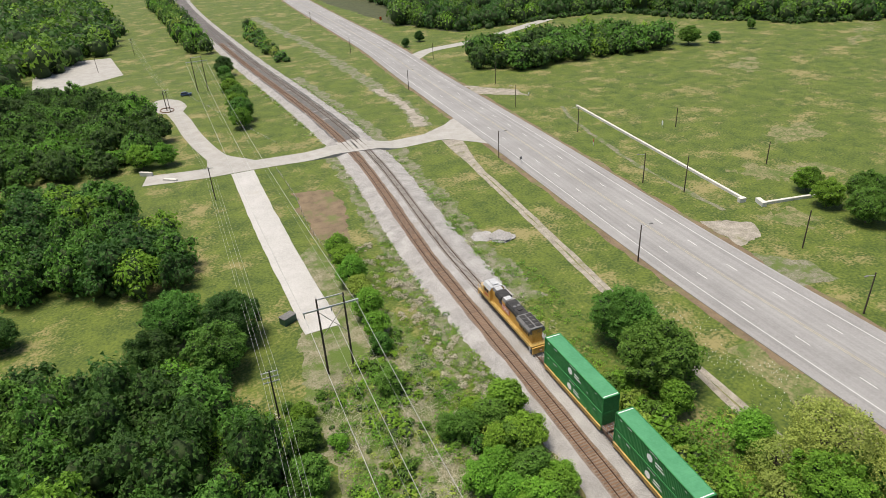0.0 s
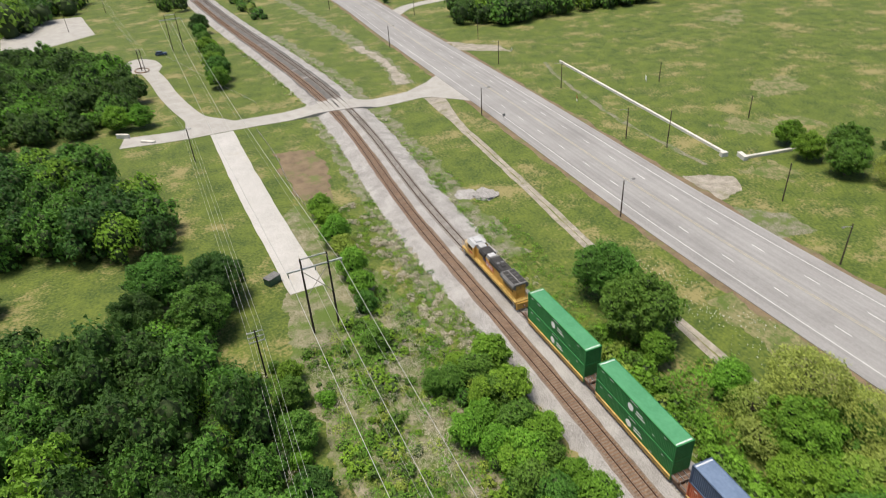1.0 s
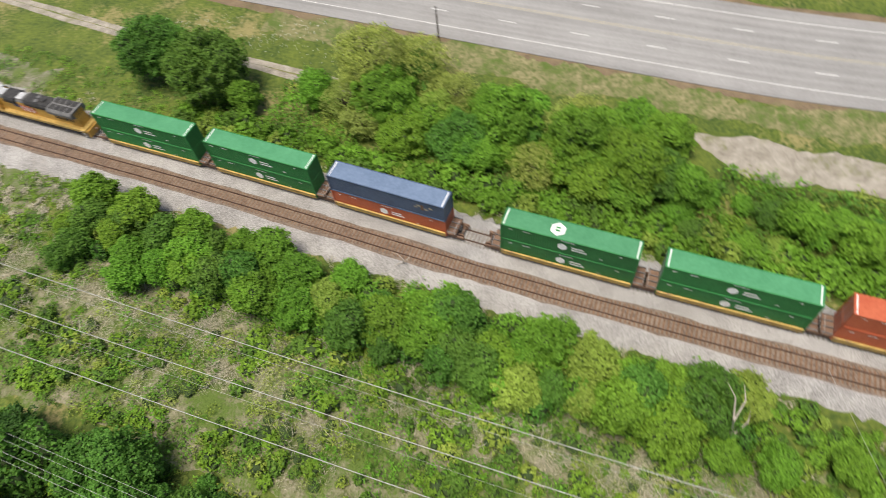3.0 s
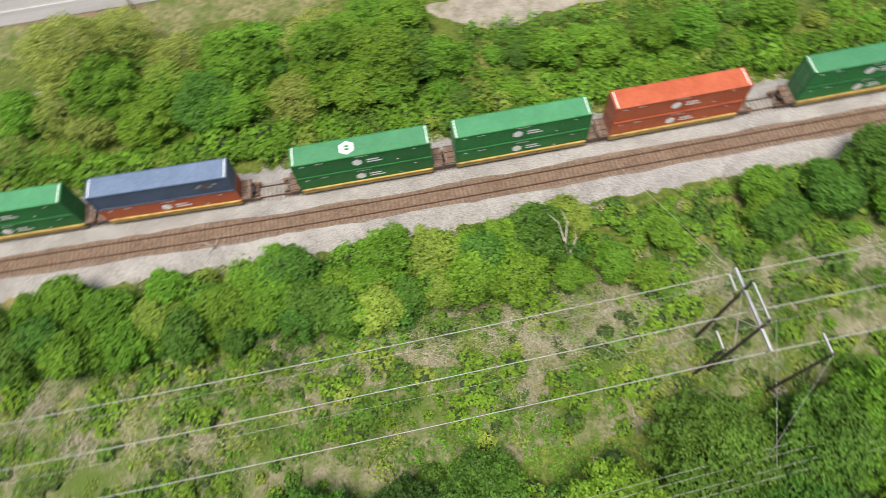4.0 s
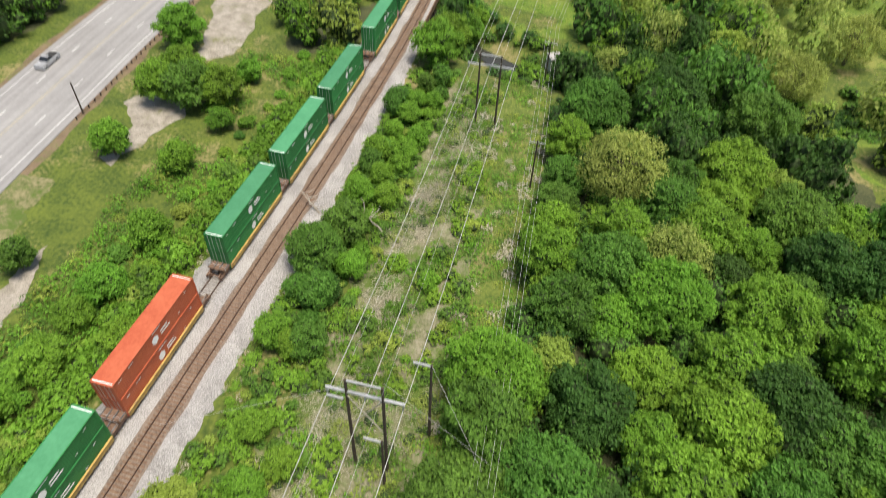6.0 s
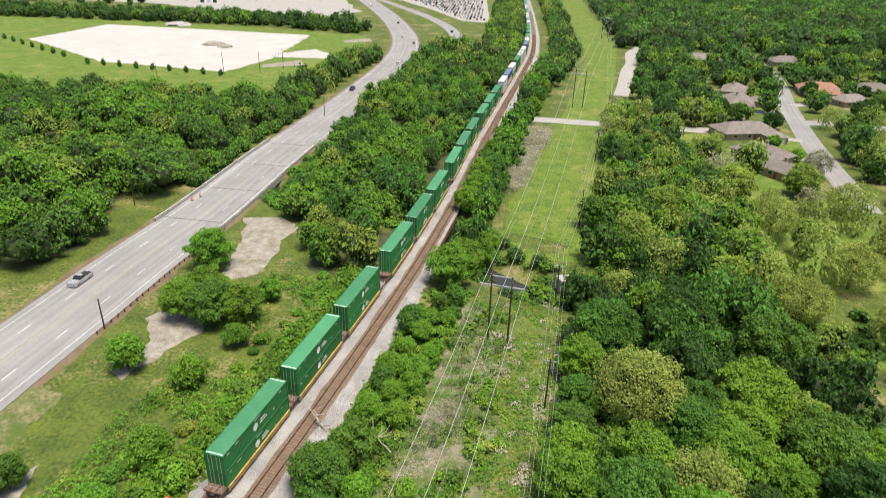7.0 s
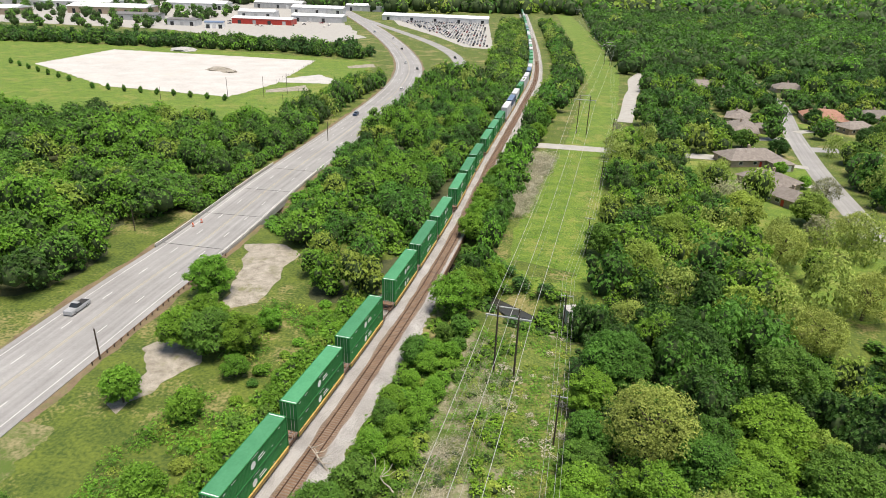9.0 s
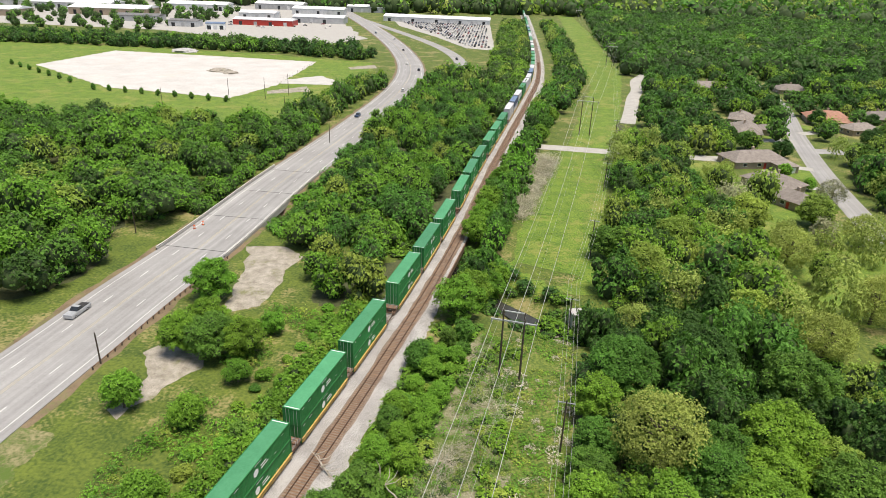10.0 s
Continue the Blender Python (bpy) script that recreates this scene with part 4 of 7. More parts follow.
def trunk_mesh(rng, h, r, limbs, mat, name="trunk"):
    bm = bmesh.new()
    lean = rng.uniform(-0.06, 0.06, 2) * h
    mid = (lean[0] * 0.4, lean[1] * 0.4, h * 0.4)
    cyl((0, 0, -0.3), mid, r, r * 0.75, 7, bm, False)
    top = (lean[0], lean[1], h * 0.8)
    cyl(mid, top, r * 0.75, r * 0.25, 6, bm)
    for k in range(limbs):
        a = k * 2.4 + rng.uniform(-0.4, 0.4)
        z0 = h * rng.uniform(0.3, 0.6)
        e = (math.cos(a) * h * rng.uniform(0.22, 0.36), math.sin(a) * h * rng.uniform(0.22, 0.36), z0 + h * rng.uniform(0.15, 0.33))
        cyl((lean[0] * z0 / h, lean[1] * z0 / h, z0), e, r * 0.42, r * 0.12, 5, bm)
    me = bpy.data.meshes.new(name)
    bm.to_mesh(me)
    bm.free()
    me.materials.append(mat)
    return me


PROTO = {}


def prototype(kind, size, k):
    """Crown and trunk meshes of one size class: 0 bush, 1 small tree, 2 large tree."""
    key = (kind, size, k)
    if key in PROTO:
        return PROTO[key]
    rng = np.random.default_rng(size * 97 + k * 13 + len(kind))
    sparse = kind in ("grey", "olive")
    sub = 0 if sparse else 1
    if size == 0:
        b = lumps(rng, 22, 1.25, 0.85, 0.95, 0.42)
        c = crown(rng, b, 900, 0.15, sub)
        tr = trunk_mesh(rng, 1.6, 0.05, 3, M["bark"])
    elif size == 1:
        b = lumps(rng, 70, 2.7, 2.7, 3.2, 0.62)
        c = crown(rng, b, 4600 if not sparse else 3000, 0.165, sub)
        tr = trunk_mesh(rng, 5.4, 0.16, 5, M["bark"])
    elif size == 2:
        b = lumps(rng, 140, 4.75, 4.2, 5.0, 0.78)
        c = crown(rng, b, 10000 if not sparse else 6500, 0.19 if not sparse else 0.15, sub)
        tr = trunk_mesh(rng, 8.6, 0.3, 8, M["bark"])
    else:
        b = lumps(rng, 210, 6.3, 4.9, 6.2, 0.9)
        c = crown(rng, b, 15000 if not sparse else 11000, 0.205 if not sparse else 0.16, sub)
        tr = trunk_mesh(rng, 10.6, 0.42, 12, M["bark"])
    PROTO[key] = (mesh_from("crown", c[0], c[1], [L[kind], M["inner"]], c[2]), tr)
    return PROTO[key]


RAD = (1.75, 3.3, 5.5, 7.2)
HGT = (2.4, 6.9, 10.4, 12.4)
WORDS = dict(dark="dark green", mid="leafy green", bright="fresh bright green", yellow="pale yellow-green", olive="budding olive", grey="bare grey", straw="straw coloured dead")
tree_rng = random.Random(11)


def tree(x, y, r, kind="mid", h=None, where="in grass"):
    """A tree or bush of crown radius r and height h."""
    size = 0 if r < 2.1 else 1 if r < 4.0 else 2 if r < 6.0 else 3
    leaves, tr = prototype(kind, size, tree_rng.randrange(3))
    sc = r / RAD[size]
    h = h or r * (1.3 if size == 0 else 1.9 if size == 1 else 1.85 if size == 2 else 1.7)
    sz = h / HGT[size]
    nm, cat = (("bush", "bush") if size == 0 else ("tree", "tree"))
    e = empty(nm, Matrix.Translation((x, y, ground_z(x, y))) @ Matrix.Rotation(tree_rng.uniform(0, 6.28), 4, "Z") @ Matrix.Diagonal((sc, sc, sz, 1)),
              f"{WORDS[kind]} {'bushy shrub' if size == 0 else 'small tree' if size == 1 else 'broad crowned tree'} {where}", cat, "trees and bushes")
    for nm2, me in (("trunk", tr), ("crown", leaves)):
        o = new(nm2, me)
        o.parent = e
    return e


def inside(x, y, poly):
    hit = False
    n = len(poly)
    for i in range(n):
        (x0, y0), (x1, y1) = poly[i], poly[(i + 1) % n]
        if (y0 > y) != (y1 > y) and x < (x1 - x0) * (y - y0) / (y1 - y0) + x0:
            hit = not hit
    return hit


def scatter(poly, gap, seed, tries=6000, avoid=()):
    """Random places in a polygon, no two nearer than gap."""
    rnd = random.Random(seed)
    x0, x1 = min(p[0] for p in poly), max(p[0] for p in poly)
    y0, y1 = min(p[1] for p in poly), max(p[1] for p in poly)
    cells, out = {}, []
    for _ in range(tries):
        x, y = rnd.uniform(x0, x1), rnd.uniform(y0, y1)
        if not inside(x, y, poly):
            continue
        c = (int(x // gap), int(y // gap))
        if any((x - a) ** 2 + (y - b) ** 2 < gap * gap for i in (-1, 0, 1) for j in (-1, 0, 1) for a, b in cells.get((c[0] + i, c[1] + j), ())):
            continue
        if any((x - a) ** 2 + (y - b) ** 2 < r * r for a, b, r in avoid):
            continue
        cells.setdefault(c, []).append((x, y))
        out.append((x, y))
    return out


def choose(rnd, mix):
    t = rnd.random() * sum(w for _, w in mix)
    for k, w in mix:
        t -= w
        if t <= 0:
            return k
    return mix[0][0]


def wood(name, places, rmin, rmax, mix, label, seed, leaves=260, size=0.1, tall=1.75, category="woods", low=0.0, lump=18, sub=1, thin=1.0):
    """Many trees that nobody could count, as one mesh a leaf colour."""
    rnd = random.Random(seed)
    rng = np.random.default_rng(seed)
    protos = {}
    by = {}
    for x, y in places:
        r = rnd.uniform(rmin, rmax) * rnd.uniform(0.85, 1.15)
        kind = choose(rnd, mix)
        key = (rnd.randrange(5), kind in ("grey", "straw", "olive"))
        if key not in protos:
            b = lumps(rng, lump, 0.8, 0.58, 0.6, 0.95 / lump ** 0.46)
            protos[key] = crown(rng, b, int(leaves * (1.8 if key[1] else 1)), size * (0.8 if kind == "olive" else 1), 0 if key[1] else sub, thin)
        p, f, kd = protos[key]
        a = rnd.uniform(0, 6.28)
        c, s = math.cos(a), math.sin(a)
        z = r * tall * rnd.uniform(0.85, 1.2)
        v = np.stack([(p[:, 0] * c - p[:, 1] * s) * r + x, (p[:, 0] * s + p[:, 1] * c) * r + y, p[:, 2] * z / 1.2 + ground_z(x, y) - low], axis=1)
        vs, fs, n, ks = by.setdefault(kind, ([], [], [0], []))
        vs.append(v)
        fs.append(f + n[0])
        ks.append(kd)
        n[0] += len(v)
    for kind, (vs, fs, _, ks) in by.items():
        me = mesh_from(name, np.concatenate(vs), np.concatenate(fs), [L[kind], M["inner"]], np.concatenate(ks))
        tagged(new(name, me), f"{WORDS[kind]} {label}", category, kind="stuff")


HOUSES = ((99, 253, 0.25, 22, 12, "shingle", "tan brick house with grey-brown shingle roof", True), (95.5, 223, -0.9, 17, 11, "shingle", "tan brick house with weathered grey shingle roof", True),
          (95, 205, -1.0, 12, 9, "shingle", "brick house with grey shingle roof among trees", False), (114, 305, 1.3, 20, 12, "shingle", "brick house with brown shingle roof", True),
          (167, 344, -0.2, 20, 13, "redroof", "brick house with terracotta red roof", True), (195, 350, 0.2, 20, 12, "shingle", "brick house with grey-brown shingle roof", True),
          (171, 320, 0.3, 15, 10, "shingle", "brick house with grey roof", False), (131, 428, 0.1, 22, 12, "shingle", "brick house half hidden by trees", True),
          (184, 432, 0.0, 18, 12, "shingle", "brick house among trees", False), (121, 332, 1.2, 16, 11, "shingle", "brick house among trees", False))
HOMES = []
for x, y, t, w, d, rf, lb, wing in HOUSES:
    HOMES += [(x, y, 12.5), (x - 3.5, y - 9, 11), (x - 8, y - 19, 8)]
for q in range(0, int(street.length), 7):
    p = street.at(q)[0]
    HOMES += [(p.x, p.y, 8), (p.x - 3, p.y - 10, 8)]
HOMES += [(*cross.at(q)[0], 8) for q in range(0, int(cross.length), 8)]
for q in range(0, int(c2.length), 7):
    p = c2.at(q)[0]
    HOMES += [(p.x, p.y, 7.5), (p.x - 2, p.y - 12, 7)]
MIX = [("mid", 5), ("dark", 3), ("bright", 3), ("yellow", 1.2), ("olive", 0.8)]
DARKMIX = [("dark", 6), ("mid", 4), ("bright", 1)]

# trees beside the track, west side
for x, y, r, k in ((-73.5, -61, 6.4, "mid"), (-69, -50, 7.0, "mid"), (-66, -44, 3.2, "bright"), (-72, -25, 7.0, "olive"), (-66, -22, 5.2, "bright"), (-74, -18, 4.8, "olive"), (-65, -14, 3.6, "yellow"),
                   (-63, -4, 5.4, "bright"), (-60, 6, 5.2, "bright"), (-56, 14, 4.6, "bright"), (-59, 11, 3.8, "bright"), (-54, 20, 3.4, "bright"), (-68, -33, 3.6, "bright"), (-58, -9, 3.2, "bright"),
                   (-47, 40, 3.6, "bright"), (-45, 52, 3.4, "bright"), (-43, 62, 3.6, "bright"), (-50, 33, 3.2, "bright"), (-59, 56, 3.0, "mid"), (-57, 82, 3.8, "bright"), (-45, 79, 3.2, "bright"),
                   (-58, 119, 5.4, "bright"), (-55, 99, 4.8, "bright"), (-49, 98, 5.2, "mid"), (-44, 99, 4.6, "bright"), (-53, 105, 4.6, "bright"), (-41, 107, 2.8, "bright"), (-42, 91, 2.6, "bright"), (-47, 47, 2.8, "bright"), (-40, 44, 2.9, "bright")):
    tree(x, y, r, k, where="beside railway and highway")
rnd = random.Random(15)


def band(y0, y1, o0, o1, gap, r0, r1, mix, seed, where, h=None):
    """Trees along the railway between two offsets from it."""
    line_a = [tuple(near_track.at(sy(near_track, y), o0)[0]) for y in np.linspace(y0, y1, 12)]
    line_b = [tuple(near_track.at(sy(near_track, y), o1)[0]) for y in np.linspace(y1, y0, 12)]
    rr = random.Random(seed)
    for x, y in scatter(line_a + line_b, gap, seed):
        r = rr.uniform(r0, r1)
        tree(x, y, r, choose(rr, mix), h=r * h if h else None, where=where)


band(-60, 25, 6.8, 14.0, 3.6, 2.2, 4.0, [("mid", 4), ("bright", 7), ("yellow", 0.8)], 16, "in dense row beside railway")
band(-34, 14, -29, -17, 4.2, 3.4, 5.0, [("mid", 3), ("bright", 7), ("olive", 2)], 17, "between railway and highway", 1.35)
band(47, 112, 7.0, 12.5, 3.6, 1.7, 3.0, [("mid", 3), ("bright", 6), ("dark", 0.6)], 19, "in scrub beside railway")
band(14, 60, -20, -13, 3.6, 1.7, 2.9, [("bright", 7), ("mid", 2), ("yellow", 1)], 18, "in thicket beside railway", 1.15)
band(60, 116, -18, -13, 3.6, 1.2, 2.0, [("bright", 7), ("mid", 2), ("yellow", 1)], 20, "in thicket beside railway", 1.0)
row_a = [tuple(near_track.at(sy(near_track, y), 6.0)[0]) for y in np.linspace(-58, 25, 12)]
row_b = [tuple(near_track.at(sy(near_track, y), 14.0)[0]) for y in np.linspace(25, -58, 12)]
wood("woods", scatter(row_a + row_b, 2.2, 129, 4000), 1.3, 2.3, [("mid", 5), ("bright", 6), ("yellow", 0.5)], "saplings in row beside railway", 130, leaves=420, size=0.085, tall=1.35, lump=9)
# hedge west of the track
rnd = random.Random(5)
hedge = []
s = sy(near_track, -56)
while s < sy(near_track, 120):
    for o in (-12.6, -11.2):
        q, d = near_track.at(s + rnd.uniform(-0.5, 0.5), o + rnd.uniform(-0.7, 0.7))
        hedge.append((q.x, q.y))
    s += 1.5
wood("hedge", hedge, 1.2, 1.9, [("bright", 6), ("mid", 2), ("yellow", 0.7)], "hedge of saplings along railway", 6, leaves=260, size=0.15, tall=1.25, category="hedge", lump=10)
# trees beside the track, east side
for x, y, r, k in ((-37, -41, 3.8, "bright"), (-35.5, -34, 3.6, "mid"), (-36, -27, 3.4, "bright"), (-33, -22, 3.2, "yellow"), (-31, -15, 3.6, "bright"), (-32.5, -8, 3.8, "bright"), (-28.5, -6, 3.2, "mid"),
                   (-28, -2, 3.4, "bright"), (-30, 4, 4.0, "bright"), (-24.5, 8, 2.6, "yellow"), (-25.5, 14, 3.8, "mid"), (-25.5, 20, 4.2, "mid"), (-34, -49, 3.2, "bright"), (-42, -52, 3.0, "mid"),
                   (-19, 60, 4.4, "mid"), (-16, 66, 3.8, "mid"), (-17.5, 53, 3.2, "mid"), (-19, 45, 2.4, "bright"), (-14, 85, 2.8, "bright"), (-12, 99, 3.2, "mid"), (-6, 118, 5.6, "bright"), (-4, 126, 5.0, "bright"), (0, 134, 4.2, "bright"),
                   (1, 139, 4.0, "bright"), (-4, 158, 4.6, "bright"), (-2, 168, 5.0, "bright"), (-1, 182, 4.8, "bright"), (0, 193, 4.4, "mid"), (2.5, 206, 4.4, "bright"), (5, 222, 4.4, "mid"), (9, 240, 4.4, "bright"), (14, 256, 4.8, "mid"),
                   (18, 270, 4.6, "bright"), (21, 290, 4.8, "mid"), (25, 308, 4.6, "bright"), (-11, 74, 2.4, "bright"), (-8, 61, 1.9, "bright"), (-3.4, 57.6, 2.0, "bright"), (-21, 34, 2.3, "bright"), (-17, 30, 2.2, "bright"), (-20, 27, 2.5, "bright")):
    tree(x, y, r, k, where="beside railway")
for x, y, r, k in ((90, 212, 3.6, "dark"), (150, 371, 3.4, "mid"), (158, 335, 4.6, "dark"), (115, 266, 4.4, "dark"), (104, 276, 4.8, "mid"), (174, 300, 6.0, "mid"), (162, 292, 5.0, "dark"), (141, 258, 5.4, "mid"), (134, 240, 5.5, "dark"), (129, 222, 5.5, "mid"),
                   (125, 204, 5.5, "mid"), (100, 285, 4.6, "dark"), (105, 238, 3.0, "bright"), (93, 186, 5.8, "yellow"), (99, 172, 6.0, "olive"), (184, 334, 4.2, "dark"), (107, 222, 2.6, "bright"), (106, 205, 5.4, "grey"), (126, 322, 3.6, "mid")):
    tree(x, y, r, k, where="beside residential street")
# bushes by the fence and around the drives
for x, y, r, k in ((-47.5, -121, 3.3, "bright"), (-46.2, -115, 3.6, "bright"), (-44.6, -108, 3.8, "bright"), (-43.5, -103, 3.0, "yellow"), (-41.5, -95, 3.6, "bright"), (-39.8, -89, 3.0, "bright"), (-43, -99, 2.2, "bright"), (-38, -84, 2.4, "mid"), (-34, -74, 2.6, "mid"),
                   (-24, -215, 4.8, "bright"), (-31, -213, 4.4, "bright"), (-36, -60, 2.4, "mid"), (-63.5, -236, 4.6, "bright"), (-66.5, -245, 5.4, "mid"), (-68.5, -257, 5.0, "bright"), (-72.5, -268, 5.0, "mid"), (-75, -284, 5.0, "bright"), (-78, -298, 4.6, "mid"),
                   (-86, -330, 5.6, "dark"), (-83, -320, 4.2, "mid"), (-18, -104, 6.2, "dark"), (-10, -110, 6.4, "mid"), (-13, -96, 5.6, "mid"), (-4, -103, 5.0, "dark"), (18, -128, 4.0, "dark"),
                   (-152, -68, 4.2, "bright"), (-157, -76, 4.0, "bright"), (-150, -58, 5.0, "mid"), (-158, -62, 5.4, "mid"), (-164, -52, 5.6, "dark"), (-152, -49, 4.6, "olive"), (-288, -212, 6.0, "mid"), (-300, -206, 3.4, "mid"), (-345, -215, 3.0, "mid"),
                   (-200, -330, 3.6, "dark"), (-186, -322, 3.0, "dark")):
    tree(x, y, r, k, where="standing in mown grass")
# woods close to the flight line, east side
EAST_EDGE = [(13.5, 74), (20, 112), (29, 128), (50, 128), (56, 95), (70, 60), (60, -20), (48, -96), (-12, -93), (-13, -72), (-11, -45), (-4, 0), (1, 24), (6, 45)]
BIG = [(25, 79, 8.0, "olive"), (23, 97, 6.6, "mid"), (37, 101, 7.0, "dark"), (43, 81, 6.6, "bright"), (51, 95, 7.0, "mid"), (30, 121, 4.6, "olive"), (34, 137, 7.2, "yellow"), (52, 122, 5.4, "yellow"), (40, 117, 5.6, "dark"), (29, 153, 5.4, "mid"),
       (72, 153, 7.4, "olive"), (65, 115, 6.4, "olive"), (60, 134, 6.6, "olive"), (13.5, 67, 4.6, "bright"), (34, 79, 4.6, "mid"), (35, 67, 6.2, "bright"), (49, 71, 6.2, "mid"), (23, 66, 5.4, "bright"), (53, 147, 6.2, "olive"), (70, 178, 7.2, "yellow"), (47, 160, 6.4, "yellow"), (80, 128, 6.8, "olive"), (27, 54, 6.4, "bright"), (14, 52, 5.0, "mid"), (40, 52, 6.6, "bright")]
for x, y, r, k in BIG:
    tree(x, y, r, k, where="at edge of woods")
KEEP = HOMES + [(x, y, r * 0.62 + 2.6) for x, y, r, k in BIG]
near_east = scatter(EAST_EDGE, 6.5, 21, 9000, avoid=KEEP)
rnd = random.Random(22)
near_east.sort(key=lambda p: p[0] ** 2 * 0.6 + (p[1] - 25) ** 2)
for x, y in near_east[:110]:
    r = rnd.uniform(3.8, 6.6)
    tree(x, y, r, choose(rnd, [("mid", 5), ("bright", 8), ("dark", 2), ("yellow", 1.2), ("olive", 0.3)] if y > 38 else [("mid", 7), ("dark", 4), ("bright", 3)]), h=r * rnd.uniform(1.6, 2.1), where="in dense woods")
under = scatter(EAST_EDGE, 3.3, 127, 9000, avoid=[(x, y, 2.2) for x, y in near_east] + [(x, y, 2.5) for x, y, r, k in BIG])
wood("woods", under, 2.0, 3.2, [("dark", 6), ("mid", 4), ("bright", 1)], "undergrowth below woods", 128, leaves=420, size=0.075, tall=1.3, lump=10)
wood("woods", near_east[110:], 3.8, 6.0, DARKMIX, "trees in dense woods", 23, leaves=1100, size=0.06, lump=26)
# woods by the drives
wood("woods", scatter([(-32, -226), (-12, -214), (10, -222), (40, -250), (60, -345), (0, -345), (-22, -330), (-37, -290), (-35, -240)], 6.2, 31), 4.8, 6.8, DARKMIX, "oaks beside drive", 32, leaves=1000, size=0.06, lump=26, tall=1.4)
wood("woods", scatter([(-10, -188), (-19, -150), (-20, -131), (-8, -132), (4, -143), (25, -150), (60, -130), (80, -180), (40, -205), (5, -200)], 6.0, 33), 4.6, 6.4, DARKMIX, "oaks round clearing", 34, leaves=1000, size=0.06, lump=26, tall=1.4)
wood("woods", scatter([(-8, -96), (10, -104), (24, -118), (60, -120), (70, -90), (48, -84), (-4, -84)], 5.8, 35), 4.2, 6.0, DARKMIX, "trees below clearing", 36, leaves=1000, size=0.06, lump=26, tall=1.4)
# woods seen along the flight line
ORCHARD = [("olive", 7), ("yellow", 6), ("bright", 1), ("grey", 0.6)]
wood("woods", scatter([(26, 128), (33, 160), (40, 205), (50, 262), (60, 262), (66, 180), (60, 128)], 6.6, 41, avoid=KEEP), 4.6, 7.2, [("mid", 4), ("bright", 5), ("olive", 3), ("yellow", 3), ("dark", 1.5)], "trees beside corridor", 42, leaves=950, size=0.056, lump=24, tall=1.5)
wood("woods", scatter([(60, 128), (66, 180), (62, 250), (82, 235), (96, 160), (100, 110), (90, 60), (70, 60), (56, 95)], 12.0, 43, avoid=KEEP), 3.8, 6.2, ORCHARD, "garden trees", 44, leaves=800, size=0.065, lump=22)
wood("woods", scatter([(-49, 152), (-50, 176), (-53, 206), (-49, 285), (-26, 325), (-14, 330), (-2, 285), (-13, 215), (-21, 165), (-27, 122), (-36, 120), (-43, 140)], 6.2, 45), 4.4, 6.4, [("mid", 5), ("bright", 6), ("dark", 1.5), ("yellow", 1)], "trees between railway and highway", 46, leaves=950, size=0.054, lump=24, tall=1.4)
wood("woods", scatter([(-93, 116), (-91, 134), (-99, 148), (-99, 152)] + [tuple(highway.at(sy(highway, y), -14.5)[0]) for y in (164, 190, 215, 240, 262)] + [(-110, 258), (-220, 258), (-330, 270), (-330, 150), (-200, 108), (-112, 104)], 7.0, 47, 9000), 5.0, 8.0, [("mid", 7), ("dark", 2), ("bright", 6), ("yellow", 0.6), ("grey", 0.5)], "trees in creek woods", 48, leaves=950, size=0.054, lump=24, tall=1.35)
wood("woods", scatter([(-78, 265), (-74, 330), (-66, 385), (-72, 395), (-86, 340), (-90, 268)], 5.0, 49), 3.4, 4.8, MIX, "trees along highway", 50, leaves=220, size=0.11, lump=14)
wood("woods", scatter([(-44, 300), (-42, 380), (-36, 420), (-18, 425), (-5, 380), (8, 345), (2, 310), (-20, 318)], 5.6, 51), 3.6, 5.2, MIX, "trees between road and railway", 52, leaves=220, size=0.11, lump=14)
wood("woods", scatter([(16, 320), (38, 430), (46, 560), (54, 900), (66, 900), (66, 680), (52, 420), (32, 330)], 6.0, 53), 4.0, 5.6, MIX, "trees along railway", 54, leaves=160, size=0.125, lump=10, tall=1.35)
wood("woods", scatter([(8, 350), (16, 430), (22, 545), (28, 890), (4, 890), (-2, 590), (-6, 440)], 6.0, 55), 3.8, 5.2, MIX, "trees along railway", 56, leaves=160, size=0.125, lump=10, tall=1.35)
wood("woods", scatter([(66, 262), (70, 330), (92, 470), (180, 490), (420, 500), (560, 400), (330, 240), (190, 290), (150, 300), (118, 290), (96, 262)], 8.4, 57, 9000, avoid=HOMES), 4.8, 6.8, [("mid", 6), ("dark", 5), ("bright", 3), ("yellow", 0.8)], "trees among suburban houses", 58, leaves=340, size=0.09, tall=1.4, lump=14)
wood("woods", scatter([(92, 470), (110, 780), (130, 1100), (420, 1100), (760, 800), (640, 420), (560, 400), (420, 500), (180, 490)], 10.0, 135, 12000, avoid=HOMES), 6.0, 8.4, [("mid", 5), ("dark", 7), ("bright", 1.5), ("yellow", 0.5)], "trees of wooded suburb", 136, leaves=130, size=0.14, lump=7, tall=1.35)
wood("woods", scatter([(100, 110), (100, 160), (128, 270), (180, 262), (330, 240), (300, 110), (160, 60)], 9.5, 59, avoid=HOMES), 4.2, 6.2, ORCHARD + [("mid", 5)], "street trees", 60, leaves=420, size=0.075, lump=14)
wood("woods", scatter([(-470, 500), (-180, 512), (-100, 490), (-95, 515), (-180, 545), (-470, 545)], 7.0, 61), 4.5, 6.5, DARKMIX, "trees behind pale lot", 62, leaves=180, size=0.12, lump=12, tall=1.35)
